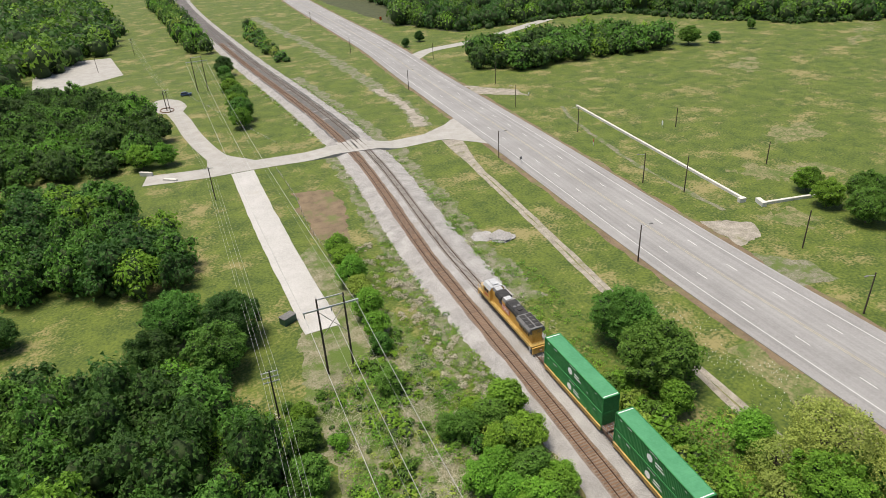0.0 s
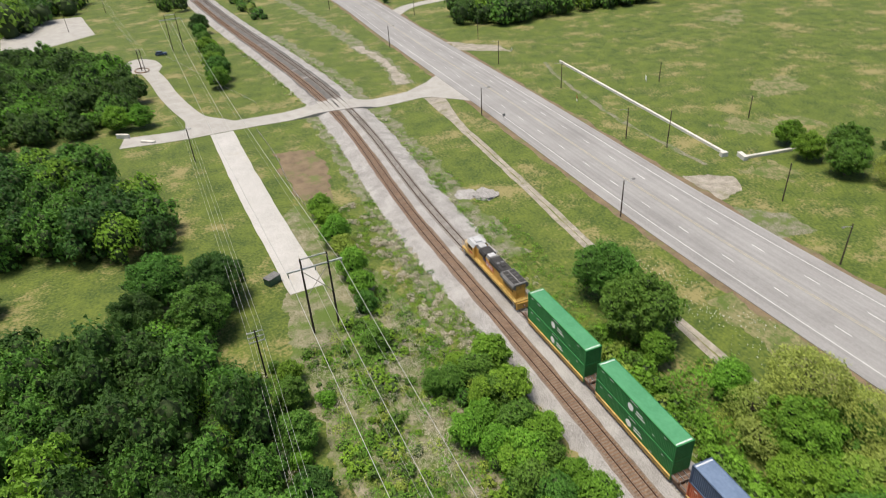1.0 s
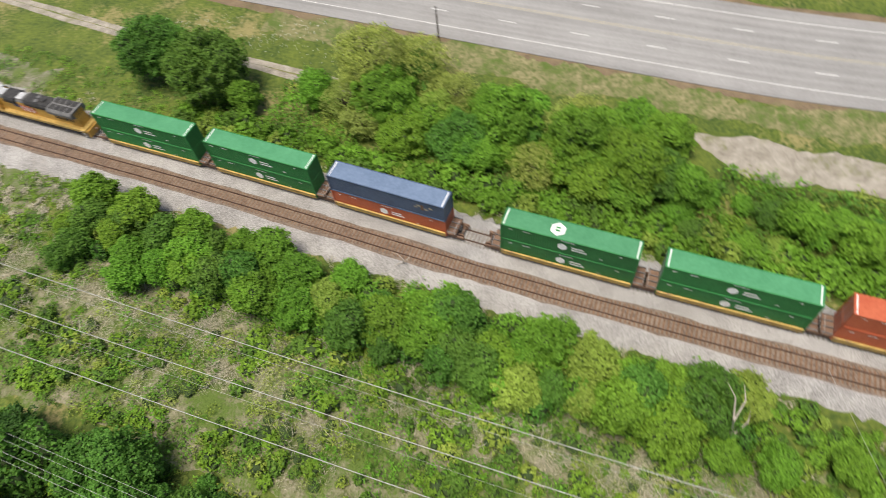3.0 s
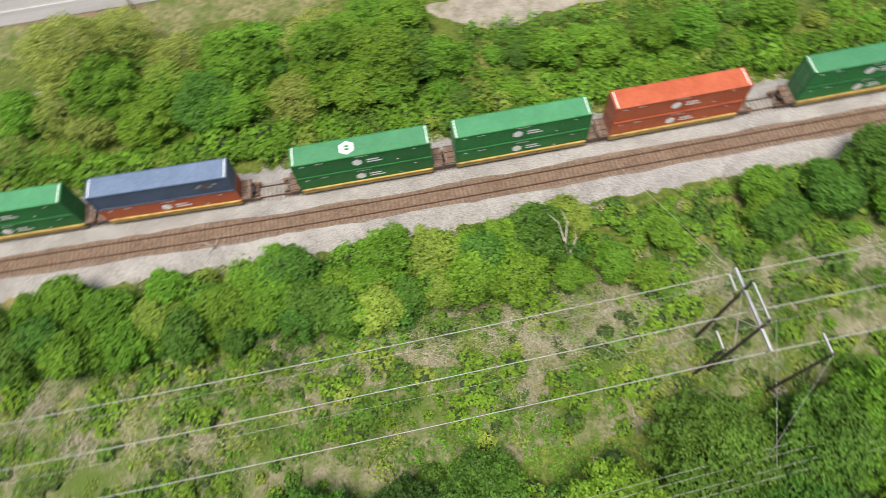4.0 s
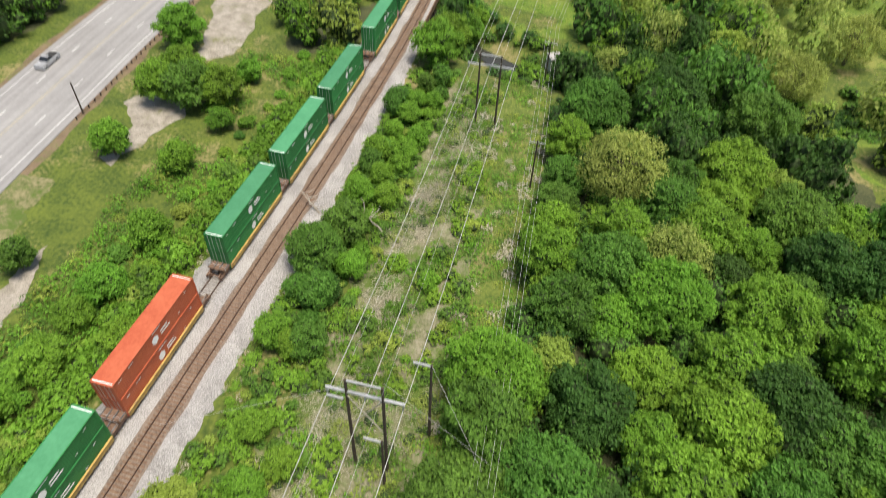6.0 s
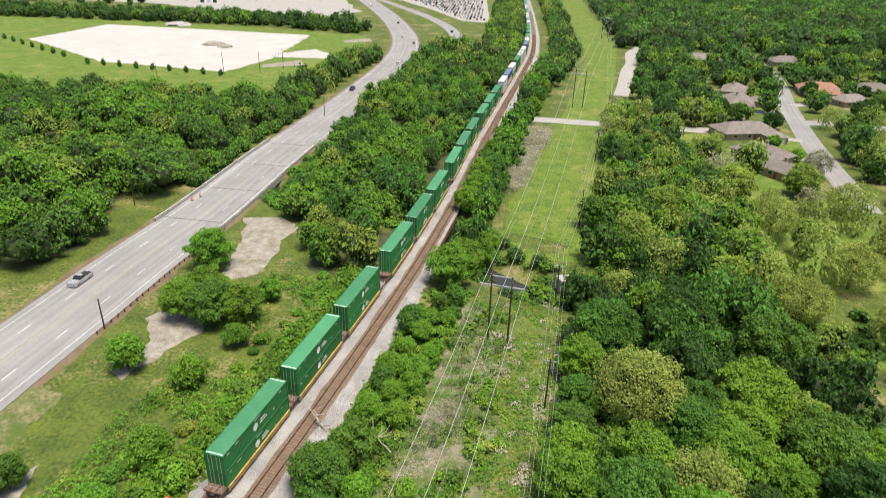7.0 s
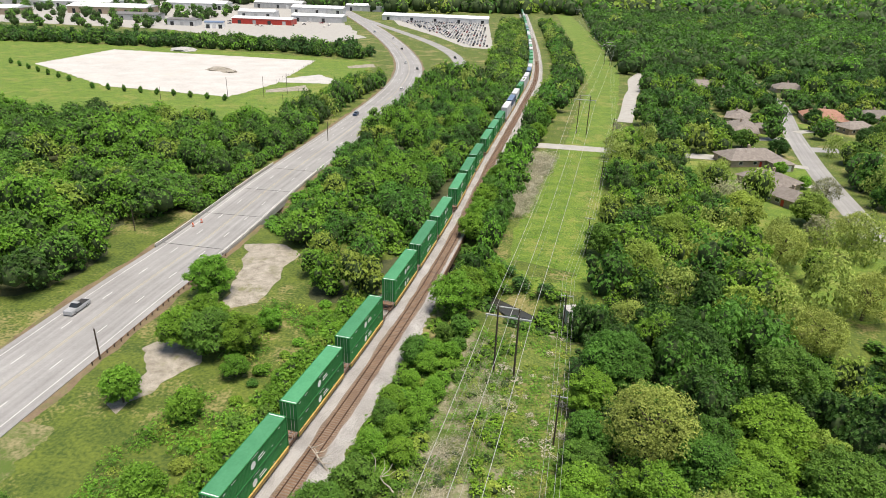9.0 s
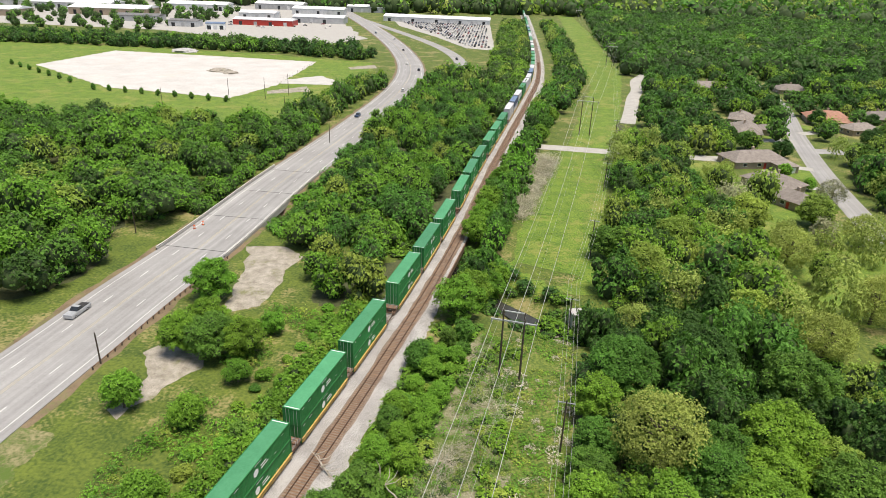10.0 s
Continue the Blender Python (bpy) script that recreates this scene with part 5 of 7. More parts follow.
wood("woods", scatter([(-900, 1100), (-100, 1000), (60, 1100), (400, 1100), (1000, 1000), (1000, 2400), (-900, 2400)], 19, 63, 9000), 10, 15, MIX, "far wooded country", 64, leaves=24, size=0.26, lump=4, tall=1.35)
wood("woods", scatter([(-800, 620), (-340, 610), (-330, 900), (-800, 1100)], 19, 65, 1400), 3.5, 6, DARKMIX, "trees among yards", 66, leaves=90, size=0.16, lump=9, tall=1.35)
verge_a = [tuple(highway.at(sy(highway, y), -11.6)[0]) for y in (166, 190, 215, 240, 264)]
verge_b = [tuple(highway.at(sy(highway, y), -15.5)[0]) for y in (264, 240, 215, 190, 166)]
wood("woods", scatter(verge_a + verge_b, 3.2, 111, 4000), 2.2, 3.6, [("bright", 6), ("mid", 4), ("yellow", 0.5)], "small trees along highway edge", 112, leaves=300, size=0.09, lump=14, tall=1.5)
# woods behind the fields in the other direction
wood("woods", scatter([(-182, -250), (-196, -232), (-230, -226), (-272, -216), (-284, -222), (-280, -254), (-255, -262), (-200, -275)], 6.2, 71), 5.0, 7.4, [("mid", 6), ("dark", 3), ("bright", 1)], "trees at field edge", 72, tall=1.4, leaves=300, size=0.1, lump=14)
FIELD_EDGE = [(-222, -398), (-232, -338), (-312, -330), (-350, -312), (-352, -272), (-376, -210), (-412, -178), (-620, -90)]
FIELD_BACK = [(-700, -180), (-460, -262), (-410, -330), (-380, -390), (-300, -410), (-262, -470)]
patch("forest_floor", FIELD_EDGE + [(-1100, -60), (-1100, -900), (-260, -700)], 0.013, M["forest"], "dark leaf litter under woods", "forest floor", 2.0, 27, step=6)
wood("woods", scatter(FIELD_EDGE + FIELD_BACK, 6.4, 73, 9000), 4.6, 7.0, DARKMIX, "trees at edge of field woods", 74, leaves=130, size=0.13, tall=1.4, lump=8)
wood("woods", scatter([(-262, -470), (-300, -410), (-380, -390), (-410, -330), (-460, -262), (-700, -180), (-1100, -200), (-1100, -900), (-280, -700)], 10.5, 131, 9000), 6.4, 8.6, DARKMIX, "trees of field woods", 132, leaves=60, size=0.18, tall=1.35, lump=6)
wood("brush", scatter([(-226, -392), (-236, -334), (-312, -326), (-346, -308), (-348, -270), (-372, -206), (-410, -174), (-500, -134), (-500, -142), (-412, -184), (-380, -214), (-356, -276), (-354, -318), (-312, -336), (-242, -344), (-230, -398)], 2.6, 133, 9000), 1.4, 2.6, DARKMIX, "undergrowth at edge of field woods", 134, leaves=50, size=0.2, tall=1.1, category="brush", low=0.1, lump=5)
wood("woods", scatter([(30, -350), (-60, -460), (-70, -520), (-90, -900), (300, -900), (300, -300)], 8.6, 75, 12000), 6.0, 8.0, DARKMIX, "woods beyond parking pad", 76, leaves=80, size=0.17, lump=6, tall=1.35)
wood("woods", scatter([(-95, -390), (-108, -470), (-126, -580), (-140, -690), (-122, -690), (-110, -580), (-97, -480), (-88, -405)], 6.0, 77), 3.6, 5.2, MIX, "trees along railway", 78, leaves=160, size=0.125, lump=10)
wood("woods", scatter([(-122, -335), (-134, -400), (-150, -470), (-146, -480), (-128, -420), (-117, -340)], 4.4, 79), 1.8, 3.0, MIX, "bushes along railway", 80, leaves=90, size=0.16, lump=7, tall=1.2)
# low brush under the power lines
UNDER = [(-44, -88), (-41, -55), (-33, -18), (-19, 32), (-6, 88), (0, 112), (6, 108), (4, 70), (-2, 32), (-6, 5), (-15, -40), (-24, -80)]


def patchy(places, cut, f=0.09):
    return [(x, y) for x, y in places if noise.noise((x * f, y * f, 4.2)) > cut]


wood("brush", patchy(scatter(UNDER, 0.95, 81, 40000), -0.14, 0.24), 0.3, 1.2, [("bright", 5), ("mid", 4), ("yellow", 1.5), ("olive", 1.5)], "weeds and low brush", 82, leaves=72, size=0.2, lump=8, sub=0, thin=0.6, tall=0.8, category="brush", low=0.1)
wood("brush", patchy(scatter(UNDER, 0.85, 86, 40000), 0.02), 0.5, 1.2, [("straw", 6), ("yellow", 2), ("olive", 2)], "twigs and dead grass", 87, leaves=34, size=0.55, thin=0.05, lump=5, tall=0.6, category="brush", low=0.1)
WEST = [(-64, -50), (-52, 0), (-40, 60), (-30, 112), (-44, 118), (-52, 70), (-60, 20), (-74, -50)]
wood("brush", patchy(scatter(WEST, 1.2, 83, 26000), -0.12, 0.1), 0.5, 1.6, [("bright", 6), ("mid", 3), ("yellow", 1)], "weeds and low brush", 84, leaves=72, size=0.2, lump=8, sub=0, thin=0.6, tall=0.8, category="brush", low=0.1)
wood("brush", patchy(scatter(UNDER, 1.5, 92, 20000), 0.0, 0.15), 0.6, 1.5, [("bright", 6), ("mid", 4), ("yellow", 1)], "leafy saplings under power lines", 93, leaves=110, size=0.2, tall=0.85, category="brush", low=0.1, lump=8)
side_a = [tuple(near_track.at(sy(near_track, y), 5.0)[0]) for y in np.linspace(24, 118, 12)]
side_b = [tuple(near_track.at(sy(near_track, y), 13.5)[0]) for y in np.linspace(118, 24, 12)]
wood("brush", scatter(side_a + side_b, 1.5, 94, 12000), 0.6, 1.5, [("bright", 5), ("mid", 4), ("yellow", 1)], "leafy saplings beside railway", 95, leaves=110, size=0.2, tall=0.85, category="brush", low=0.1, lump=8)
side_a = [tuple(near_track.at(sy(near_track, y), 7.5)[0]) for y in np.linspace(136, 335, 16)]
side_b = [tuple(near_track.at(sy(near_track, y), 11.5)[0]) for y in np.linspace(335, 136, 16)]
wood("woods", scatter(side_a + side_b, 4.6, 96, 6000), 3.4, 5.0, [("mid", 5), ("bright", 3), ("dark", 3)], "trees in row along railway", 97, leaves=450, size=0.085, lump=18)
wood("brush", scatter([(-59.5, 158), (-58.5, 180), (-56.5, 206), (-52, 206), (-49, 178), (-48, 158), (-54, 152)], 2.1, 141, 4000), 1.0, 2.2, [("bright", 6), ("mid", 4), ("yellow", 1)], "brush beside highway bridge", 142, leaves=160, size=0.17, tall=0.9, category="brush", low=0.1, lump=8)
banks = []
rnd = random.Random(31)
for k in range(420):
    q, d = creek.at(rnd.uniform(60, 330), rnd.choice((-1, 1)) * rnd.uniform(2.2, 9))
    if (abs(creek.side(q.x, q.y)[0]) > 5 or not 1 < q.x < 12) and abs(near_track.side(q.x, q.y)[0] + 2.3) > 6 and abs(highway.side(q.x, q.y)[0]) > 11:
        banks.append((q.x, q.y))
for k in range(500):
    q, d = creek.at(rnd.uniform(60, 330), rnd.uniform(-2.4, 2.4))
    if (q.x > 12 or q.x < 1) and abs(near_track.side(q.x, q.y)[0] + 2.3) > 6 and abs(highway.side(q.x, q.y)[0]) > 11:
        banks.append((q.x, q.y))
wood("brush", banks, 0.8, 2.2, [("mid", 5), ("bright", 4), ("dark", 2)], "brush on creek bank", 32, leaves=100, size=0.2, tall=0.9, category="brush", low=0.1, lump=8)
wood("brush", patchy(scatter([(-60, -120), (-52, -80), (-45, -50), (-38, -50), (-42, -88), (-49, -125)], 0.85, 88, 12000), -0.2, 0.2), 0.3, 1.0, [("bright", 4), ("straw", 3), ("mid", 2)], "weeds beside railway", 89, leaves=72, size=0.2, lump=8, sub=0, thin=0.6, tall=0.6, category="brush", low=0.1)
wood("brush", patchy(scatter([(-80, -150), (-66, -80), (-60, -48), (-68, -48), (-78, -90), (-88, -150)], 1.0, 90, 6000), -0.02), 0.3, 0.9, [("bright", 4), ("mid", 3)], "weeds beside railway", 91, leaves=72, size=0.2, lump=8, sub=0, thin=0.6, tall=0.6, category="brush", low=0.1)

# weeds over the grassy track, dead grass beside the corridor and ragged weeds along the ballast
STRIP = [(11, 68), (17, 112), (10, 116), (2, 108), (3, 66), (-1, 38), (-5, 6), (-8, -10), (-2, -4), (0, 8), (6, 40)]
wood("brush", patchy(scatter(STRIP, 0.95, 101, 16000), -0.28, 0.2), 0.4, 1.3, [("bright", 5), ("mid", 4), ("yellow", 2), ("straw", 1.5)], "weeds on grassy track", 102, leaves=46, size=0.22, lump=7, sub=0, thin=0.6, tall=0.45, category="brush", low=0.08)
wood("brush", scatter([(2.5, 176), (7, 236), (14, 248), (24, 243), (16, 208), (10, 177)], 1.2, 103, 9000), 1.0, 2.2, [("straw", 8), ("grey", 1)], "dead brush beside corridor", 104, leaves=44, size=0.5, thin=0.06, lump=5, sub=0, tall=0.8, category="brush", low=0.1)
wood("brush", scatter([(3, 134), (9, 176), (14, 200), (22, 232), (46, 262), (35, 196), (25, 134)], 2.2, 105, 5000), 0.3, 0.9, [("bright", 5), ("yellow", 3), ("mid", 3)], "low weeds on mown corridor", 106, leaves=26, size=0.28, lump=6, sub=0, thin=0.7, tall=0.3, category="brush", low=0.08)
edge = []
rnd = random.Random(107)
for k in range(4200):
    s = rnd.uniform(sy(near_track, -300), sy(near_track, 122))
    y = near_track.at(s)[0].y
    wide = 1 - smooth(-100, -60, y)
    o = rnd.choice((4.2 + 1.5 * wide + abs(rnd.gauss(0, 1.1)), -8.6 - 2.0 * wide - abs(rnd.gauss(0, 1.2))))
    q, d = near_track.at(s, o)
    if noise.noise((q.x * 0.16, q.y * 0.16, 2.0)) > -0.12 and not (-199 < y < -176):
        edge.append((q.x, q.y))
wood("brush", edge, 0.2, 0.65, [("bright", 5), ("mid", 3), ("yellow", 2), ("straw", 3)], "ragged weeds along ballast edge", 108, leaves=34, size=0.26, lump=6, sub=0, thin=0.5, tall=0.6, category="brush", low=0.06)
STRIP_SOUTH = [(-13, -44), (-20, -80), (-12, -80), (-8, -40), (-2, -4), (-6, 4)]
wood("brush", patchy(scatter(STRIP_SOUTH, 0.95, 121, 9000), -0.3, 0.2), 0.4, 1.3, [("bright", 5), ("mid", 4), ("yellow", 1.5), ("straw", 1)], "weeds on grassy track", 122, leaves=46, size=0.22, lump=7, sub=0, thin=0.6, tall=0.6, category="brush", low=0.08)
for x, y in scatter(STRIP_SOUTH, 2.6, 125, 3000):
    if rnd.random() < 0.75:
        tree(x, y, rnd.uniform(1.0, 2.1), choose(rnd, [("mid", 5), ("bright", 4), ("dark", 2)]), where="under distribution line")
STREAK = [(-39, -72), (-29, -22), (-18, 22), (-8, 70), (-3, 104), (0, 104), (-4, 70), (-13, 22), (-24, -22), (-34, -72)]
wood("brush", patchy(scatter(STREAK, 0.8, 123, 16000), -0.1, 0.12), 0.6, 1.4, [("straw", 8), ("grey", 1)], "flattened dead grass", 124, leaves=46, size=0.5, thin=0.045, lump=5, sub=0, tall=0.35, category="brush", low=0.1)
for x, y, r, k in ((-15.5, -63, 3.4, "mid"), (-13, -53, 3.6, "dark"), (-10.5, -43, 3.4, "mid"), (-18, -71, 2.8, "mid"), (-7.5, -31, 3.2, "mid"), (-20, -76, 2.2, "bright"), (-22, -68, 1.8, "bright")):
    tree(x, y, r, k, where="under distribution line")

# ---- train ----
def corrugated(x, y0, y1, z0, z1, pitch=0.28, depth=0.04, sgn=1):
    """A ribbed side sheet standing at x."""
    bm = bmesh.new()
    n = int((y1 - y0) / pitch)
    prev = None
    for k in range(n * 4 + 1):
        y = y0 + (y1 - y0) * k / (n * 4)
        o = x - sgn * (depth if (k // 2) % 2 else 0.0)
        cur = (bm.verts.new((o, y, z0)), bm.verts.new((o, y, z1)))
        if prev:
            bm.faces.new((prev[0], cur[0], cur[1], prev[1]))
        prev = cur
    return bm


def hexagon(x, y, z, r, sgn):
    bm = bmesh.new()
    vs = [bm.verts.new((x, y + r * math.cos(k * math.pi / 3 + math.pi / 6), z + r * math.sin(k * math.pi / 3 + math.pi / 6))) for k in range(6)]
    bm.faces.new(vs if sgn > 0 else vs[::-1])
    return bm


def container(length, h, side, top, label, logo="hex", roof_logo=False):
    """A shipping container, base at z 0, centred on its length (y)."""
    w, l = 1.295, length / 2
    e = empty("container", Matrix.Identity(4), label, "container", "train containers")
    for sgn in (-1, 1):
        part("side_panel", corrugated(sgn * w, -l + 0.16, l - 0.16, 0.16, h - 0.12, sgn=sgn), side, e)
    bm = bmesh.new()
    n = 26
    rows = [(-l + 0.05, h - 0.04)]
    for k in range(n):
        y0, y1 = -l + 0.1 + (2 * l - 0.2) * k / n, -l + 0.1 + (2 * l - 0.2) * (k + 1) / n
        rows += [(y0 + 0.03, h - 0.03), (y0 + 0.06, h - 0.022), (y1 - 0.06, h - 0.022), (y1 - 0.03, h - 0.03)]
    rows.append((l - 0.05, h - 0.04))
    prev = None
    for y, z in rows:
        cur = (bm.verts.new((-w + 0.03, y, z)), bm.verts.new((w - 0.03, y, z)))
        if prev:
            bm.faces.new((prev[0], prev[1], cur[1], cur[0]))
        prev = cur
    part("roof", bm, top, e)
    bm = bmesh.new()
    for sgn in (-1, 1):
        box(sgn * w - 0.06, sgn * w + 0.06, -l, l, 0, 0.17, bm)
        box(sgn * w - 0.06, sgn * w + 0.06, -l, l, h - 0.13, h, bm)
        for y in (-l, l - 0.17):
            box(sgn * w - 0.085, sgn * w + 0.085, y, y + 0.17, 0, h, bm)
    for y in (-l, l - 0.12):
        box(-w, w, y, y + 0.12, 0, 0.18, bm)
        box(-w, w, y, y + 0.12, h - 0.14, h, bm)
    part("frame", bm, side, e)
    for sx in (-1, 1):
        part("corner_marking", box(-w + 0.1, w - 0.1, -0.06, 0.06, h - 0.012, h - 0.008), M["decal"], e).location = (0, sx * (l - 0.32), 0)
    part("floor", box(-w + 0.05, w - 0.05, -l + 0.05, l - 0.05, 0.05, 0.14), M["rust"], e)
    part("end_wall", box(-w + 0.08, w - 0.08, l - 0.09, l - 0.05, 0.15, h - 0.1), side, e)
    for sx in (-1, 1):
        door = part("door", box(min(sx * 0.02, sx * (w - 0.08)), max(sx * 0.02, sx * (w - 0.08)), -l + 0.04, -l + 0.09, 0.18, h - 0.14), side, e)
        for o in (0.35, 0.85):
            part("lock_rod", cyl((sx * o, -l + 0.0, 0.1), (sx * o, -l + 0.0, h - 0.08), 0.03, seg=6), M["galv"], door)
    if logo == "hex":
        for sgn in (-1, 1):
            x = sgn * (w + 0.012)
            part("logo", hexagon(x, -0.6 * sgn, h * 0.52, 0.62, sgn), M["decal"], e)
            bm = bmesh.new()
            for z, a, b in ((0.57, 0.5, 1.9), (0.42, 0.5, 2.3)):
                box(x - 0.004, x + 0.004, sgn * a, sgn * b, h * z, h * z + 0.2, bm) if sgn > 0 else box(x - 0.004, x + 0.004, -b, -a, h * z, h * z + 0.2, bm)
            part("lettering", bm, M["decal"], e)
            for y, z, n in ((-l + 1.2, h * 0.8, 0.5), (-l + 3.2, h * 0.84, 0.9), (l - 2.0, h * 0.8, 0.4), (l - 4.0, h * 0.3, 0.4), (0, h * 0.88, 1.6)):
                part("marking", box(x - 0.004, x + 0.004, y - n / 2, y + n / 2, z, z + 0.1), M["decal"], e)
    elif logo == "yellow":
        for sgn in (-1, 1):
            x = sgn * (w + 0.012)
            part("mural", box(x - 0.004, x + 0.004, -3.4, 1.4, 0.35, h - 0.3), side, e)
            bm = bmesh.new()
            for y, z in ((4.0, 0.5), (4.4, 0.62), (5.4, 0.45), (6.0, 0.6)):
                box(x - 0.005, x + 0.005, y, y + 0.45, h * z, h * z + 0.3, bm)
            part("emblem_bars", bm, M["yellow"], e)
            part("rusty_panel", box(x - 0.004, x + 0.004, 4.9, 5.3, h * 0.4, h * 0.75), M["rust"], e)
    if roof_logo:
        bm = bmesh.new()
        bm.faces.new([bm.verts.new((0.95 * math.cos(k * math.pi / 3), 0.95 * math.sin(k * math.pi / 3) - 1.5, h + 0.004)) for k in range(6)])
        part("roof_logo", bm, M["decal"], e)
        bm = bmesh.new()
        for x in (-0.35, 0.05):
            box(x, x + 0.28, -1.8, -1.2, h + 0.006, h + 0.009, bm)
        part("roof_logo_bars", bm, M["green"], e)
    return e


def wheelset(y, r, parent, x=0.755):
    bm = cyl((-1.0, y, r), (1.0, y, r), 0.09, seg=8)
    for sgn in (-1, 1):
        cyl((sgn * (x - 0.07), y, r), (sgn * (x + 0.06), y, r), r, seg=20, bm=bm)
    return part("wheelset", bm, M["rust"], parent)


def truck(y, parent, axles, base, r, mat):
    """A bogie with side frames and wheelsets."""
    e = new("truck")
    e.parent = parent
    for k in range(axles):
        wheelset(y + (k - (axles - 1) / 2) * base, r, e)
    half = (axles - 1) / 2 * base + 0.45
    for sgn in (-1, 1):
        part("side_frame", prism([(sgn * 0.98, r - 0.18), (sgn * 1.14, r - 0.18), (sgn * 1.14, r + 0.22), (sgn * 0.98, r + 0.22)], y - half, y + half), mat, e)
    part("bolster", box(-1.1, 1.1, y - 0.25, y + 0.25, r - 0.05, r + 0.3, bevel=0.04), mat, e)
    return e


def well_car(length):
    """One unit of an articulated well car; its long axis is y, rail top at z 0."""
    l = length / 2
    e = empty("well_car", Matrix.Identity(4), "well wagon with yellow side sills and rusty ends", "rail wagon", "train wagons")
    for sgn in (-1, 1):
        part("side_sill", prism([(sgn * 1.32, 0.35), (sgn * 1.46, 0.35), (sgn * 1.46, 1.05), (sgn * 1.55, 1.05), (sgn * 1.55, 1.12), (sgn * 1.32, 1.12)], -l + 1.5, l - 1.5), M["sill"], e)
        for k in range(7):
            y = -l + 2 + (length - 4) * k / 6
            part("sill_rib", box(min(sgn * 1.46, sgn * 1.53), max(sgn * 1.46, sgn * 1.53), y - 0.07, y + 0.07, 0.36, 1.05), M["sill"], e)
    part("well_floor", box(-1.3, 1.3, -l + 1.5, l - 1.5, 0.3, 0.42), M["rust"], e)
    for sgn in (-1, 1):
        y0, y1 = sorted((sgn * (l - 1.5), sgn * (l - 0.15)))
        part("end_platform", box(-1.35, 1.35, y0, y1, 0.95, 1.2, bevel=0.04), M["rust"], e)
        bm = bmesh.new()
        for x in (-1.2, -0.4, 0.4, 1.2):
            box(x - 0.05, x + 0.05, y0 + 0.1, y1 - 0.1, 1.2, 1.36, bm)
        part("grating", bm, M["roofgrey"], e)
        part("centre_sill", box(-0.3, 0.3, min(sgn * (l - 1.5), sgn * (l + 0.15)), max(sgn * (l - 1.5), sgn * (l + 0.15)), 0.7, 0.95), M["black"], e)
        bm = bmesh.new()
        for x in (-1.35, 1.35):
            cyl((x, sgn * (l - 0.25), 1.2), (x, sgn * (l - 0.25), 2.0), 0.025, seg=5, bm=bm)
        cyl((-1.35, sgn * (l - 0.25), 2.0), (1.35, sgn * (l - 0.25), 2.0), 0.025, seg=5, bm=bm)
        part("handrail", bm, M["galv"], e)
        truck(sgn * (l - 0.5), e, 2, 1.75, 0.42, M["rust"])
    return e


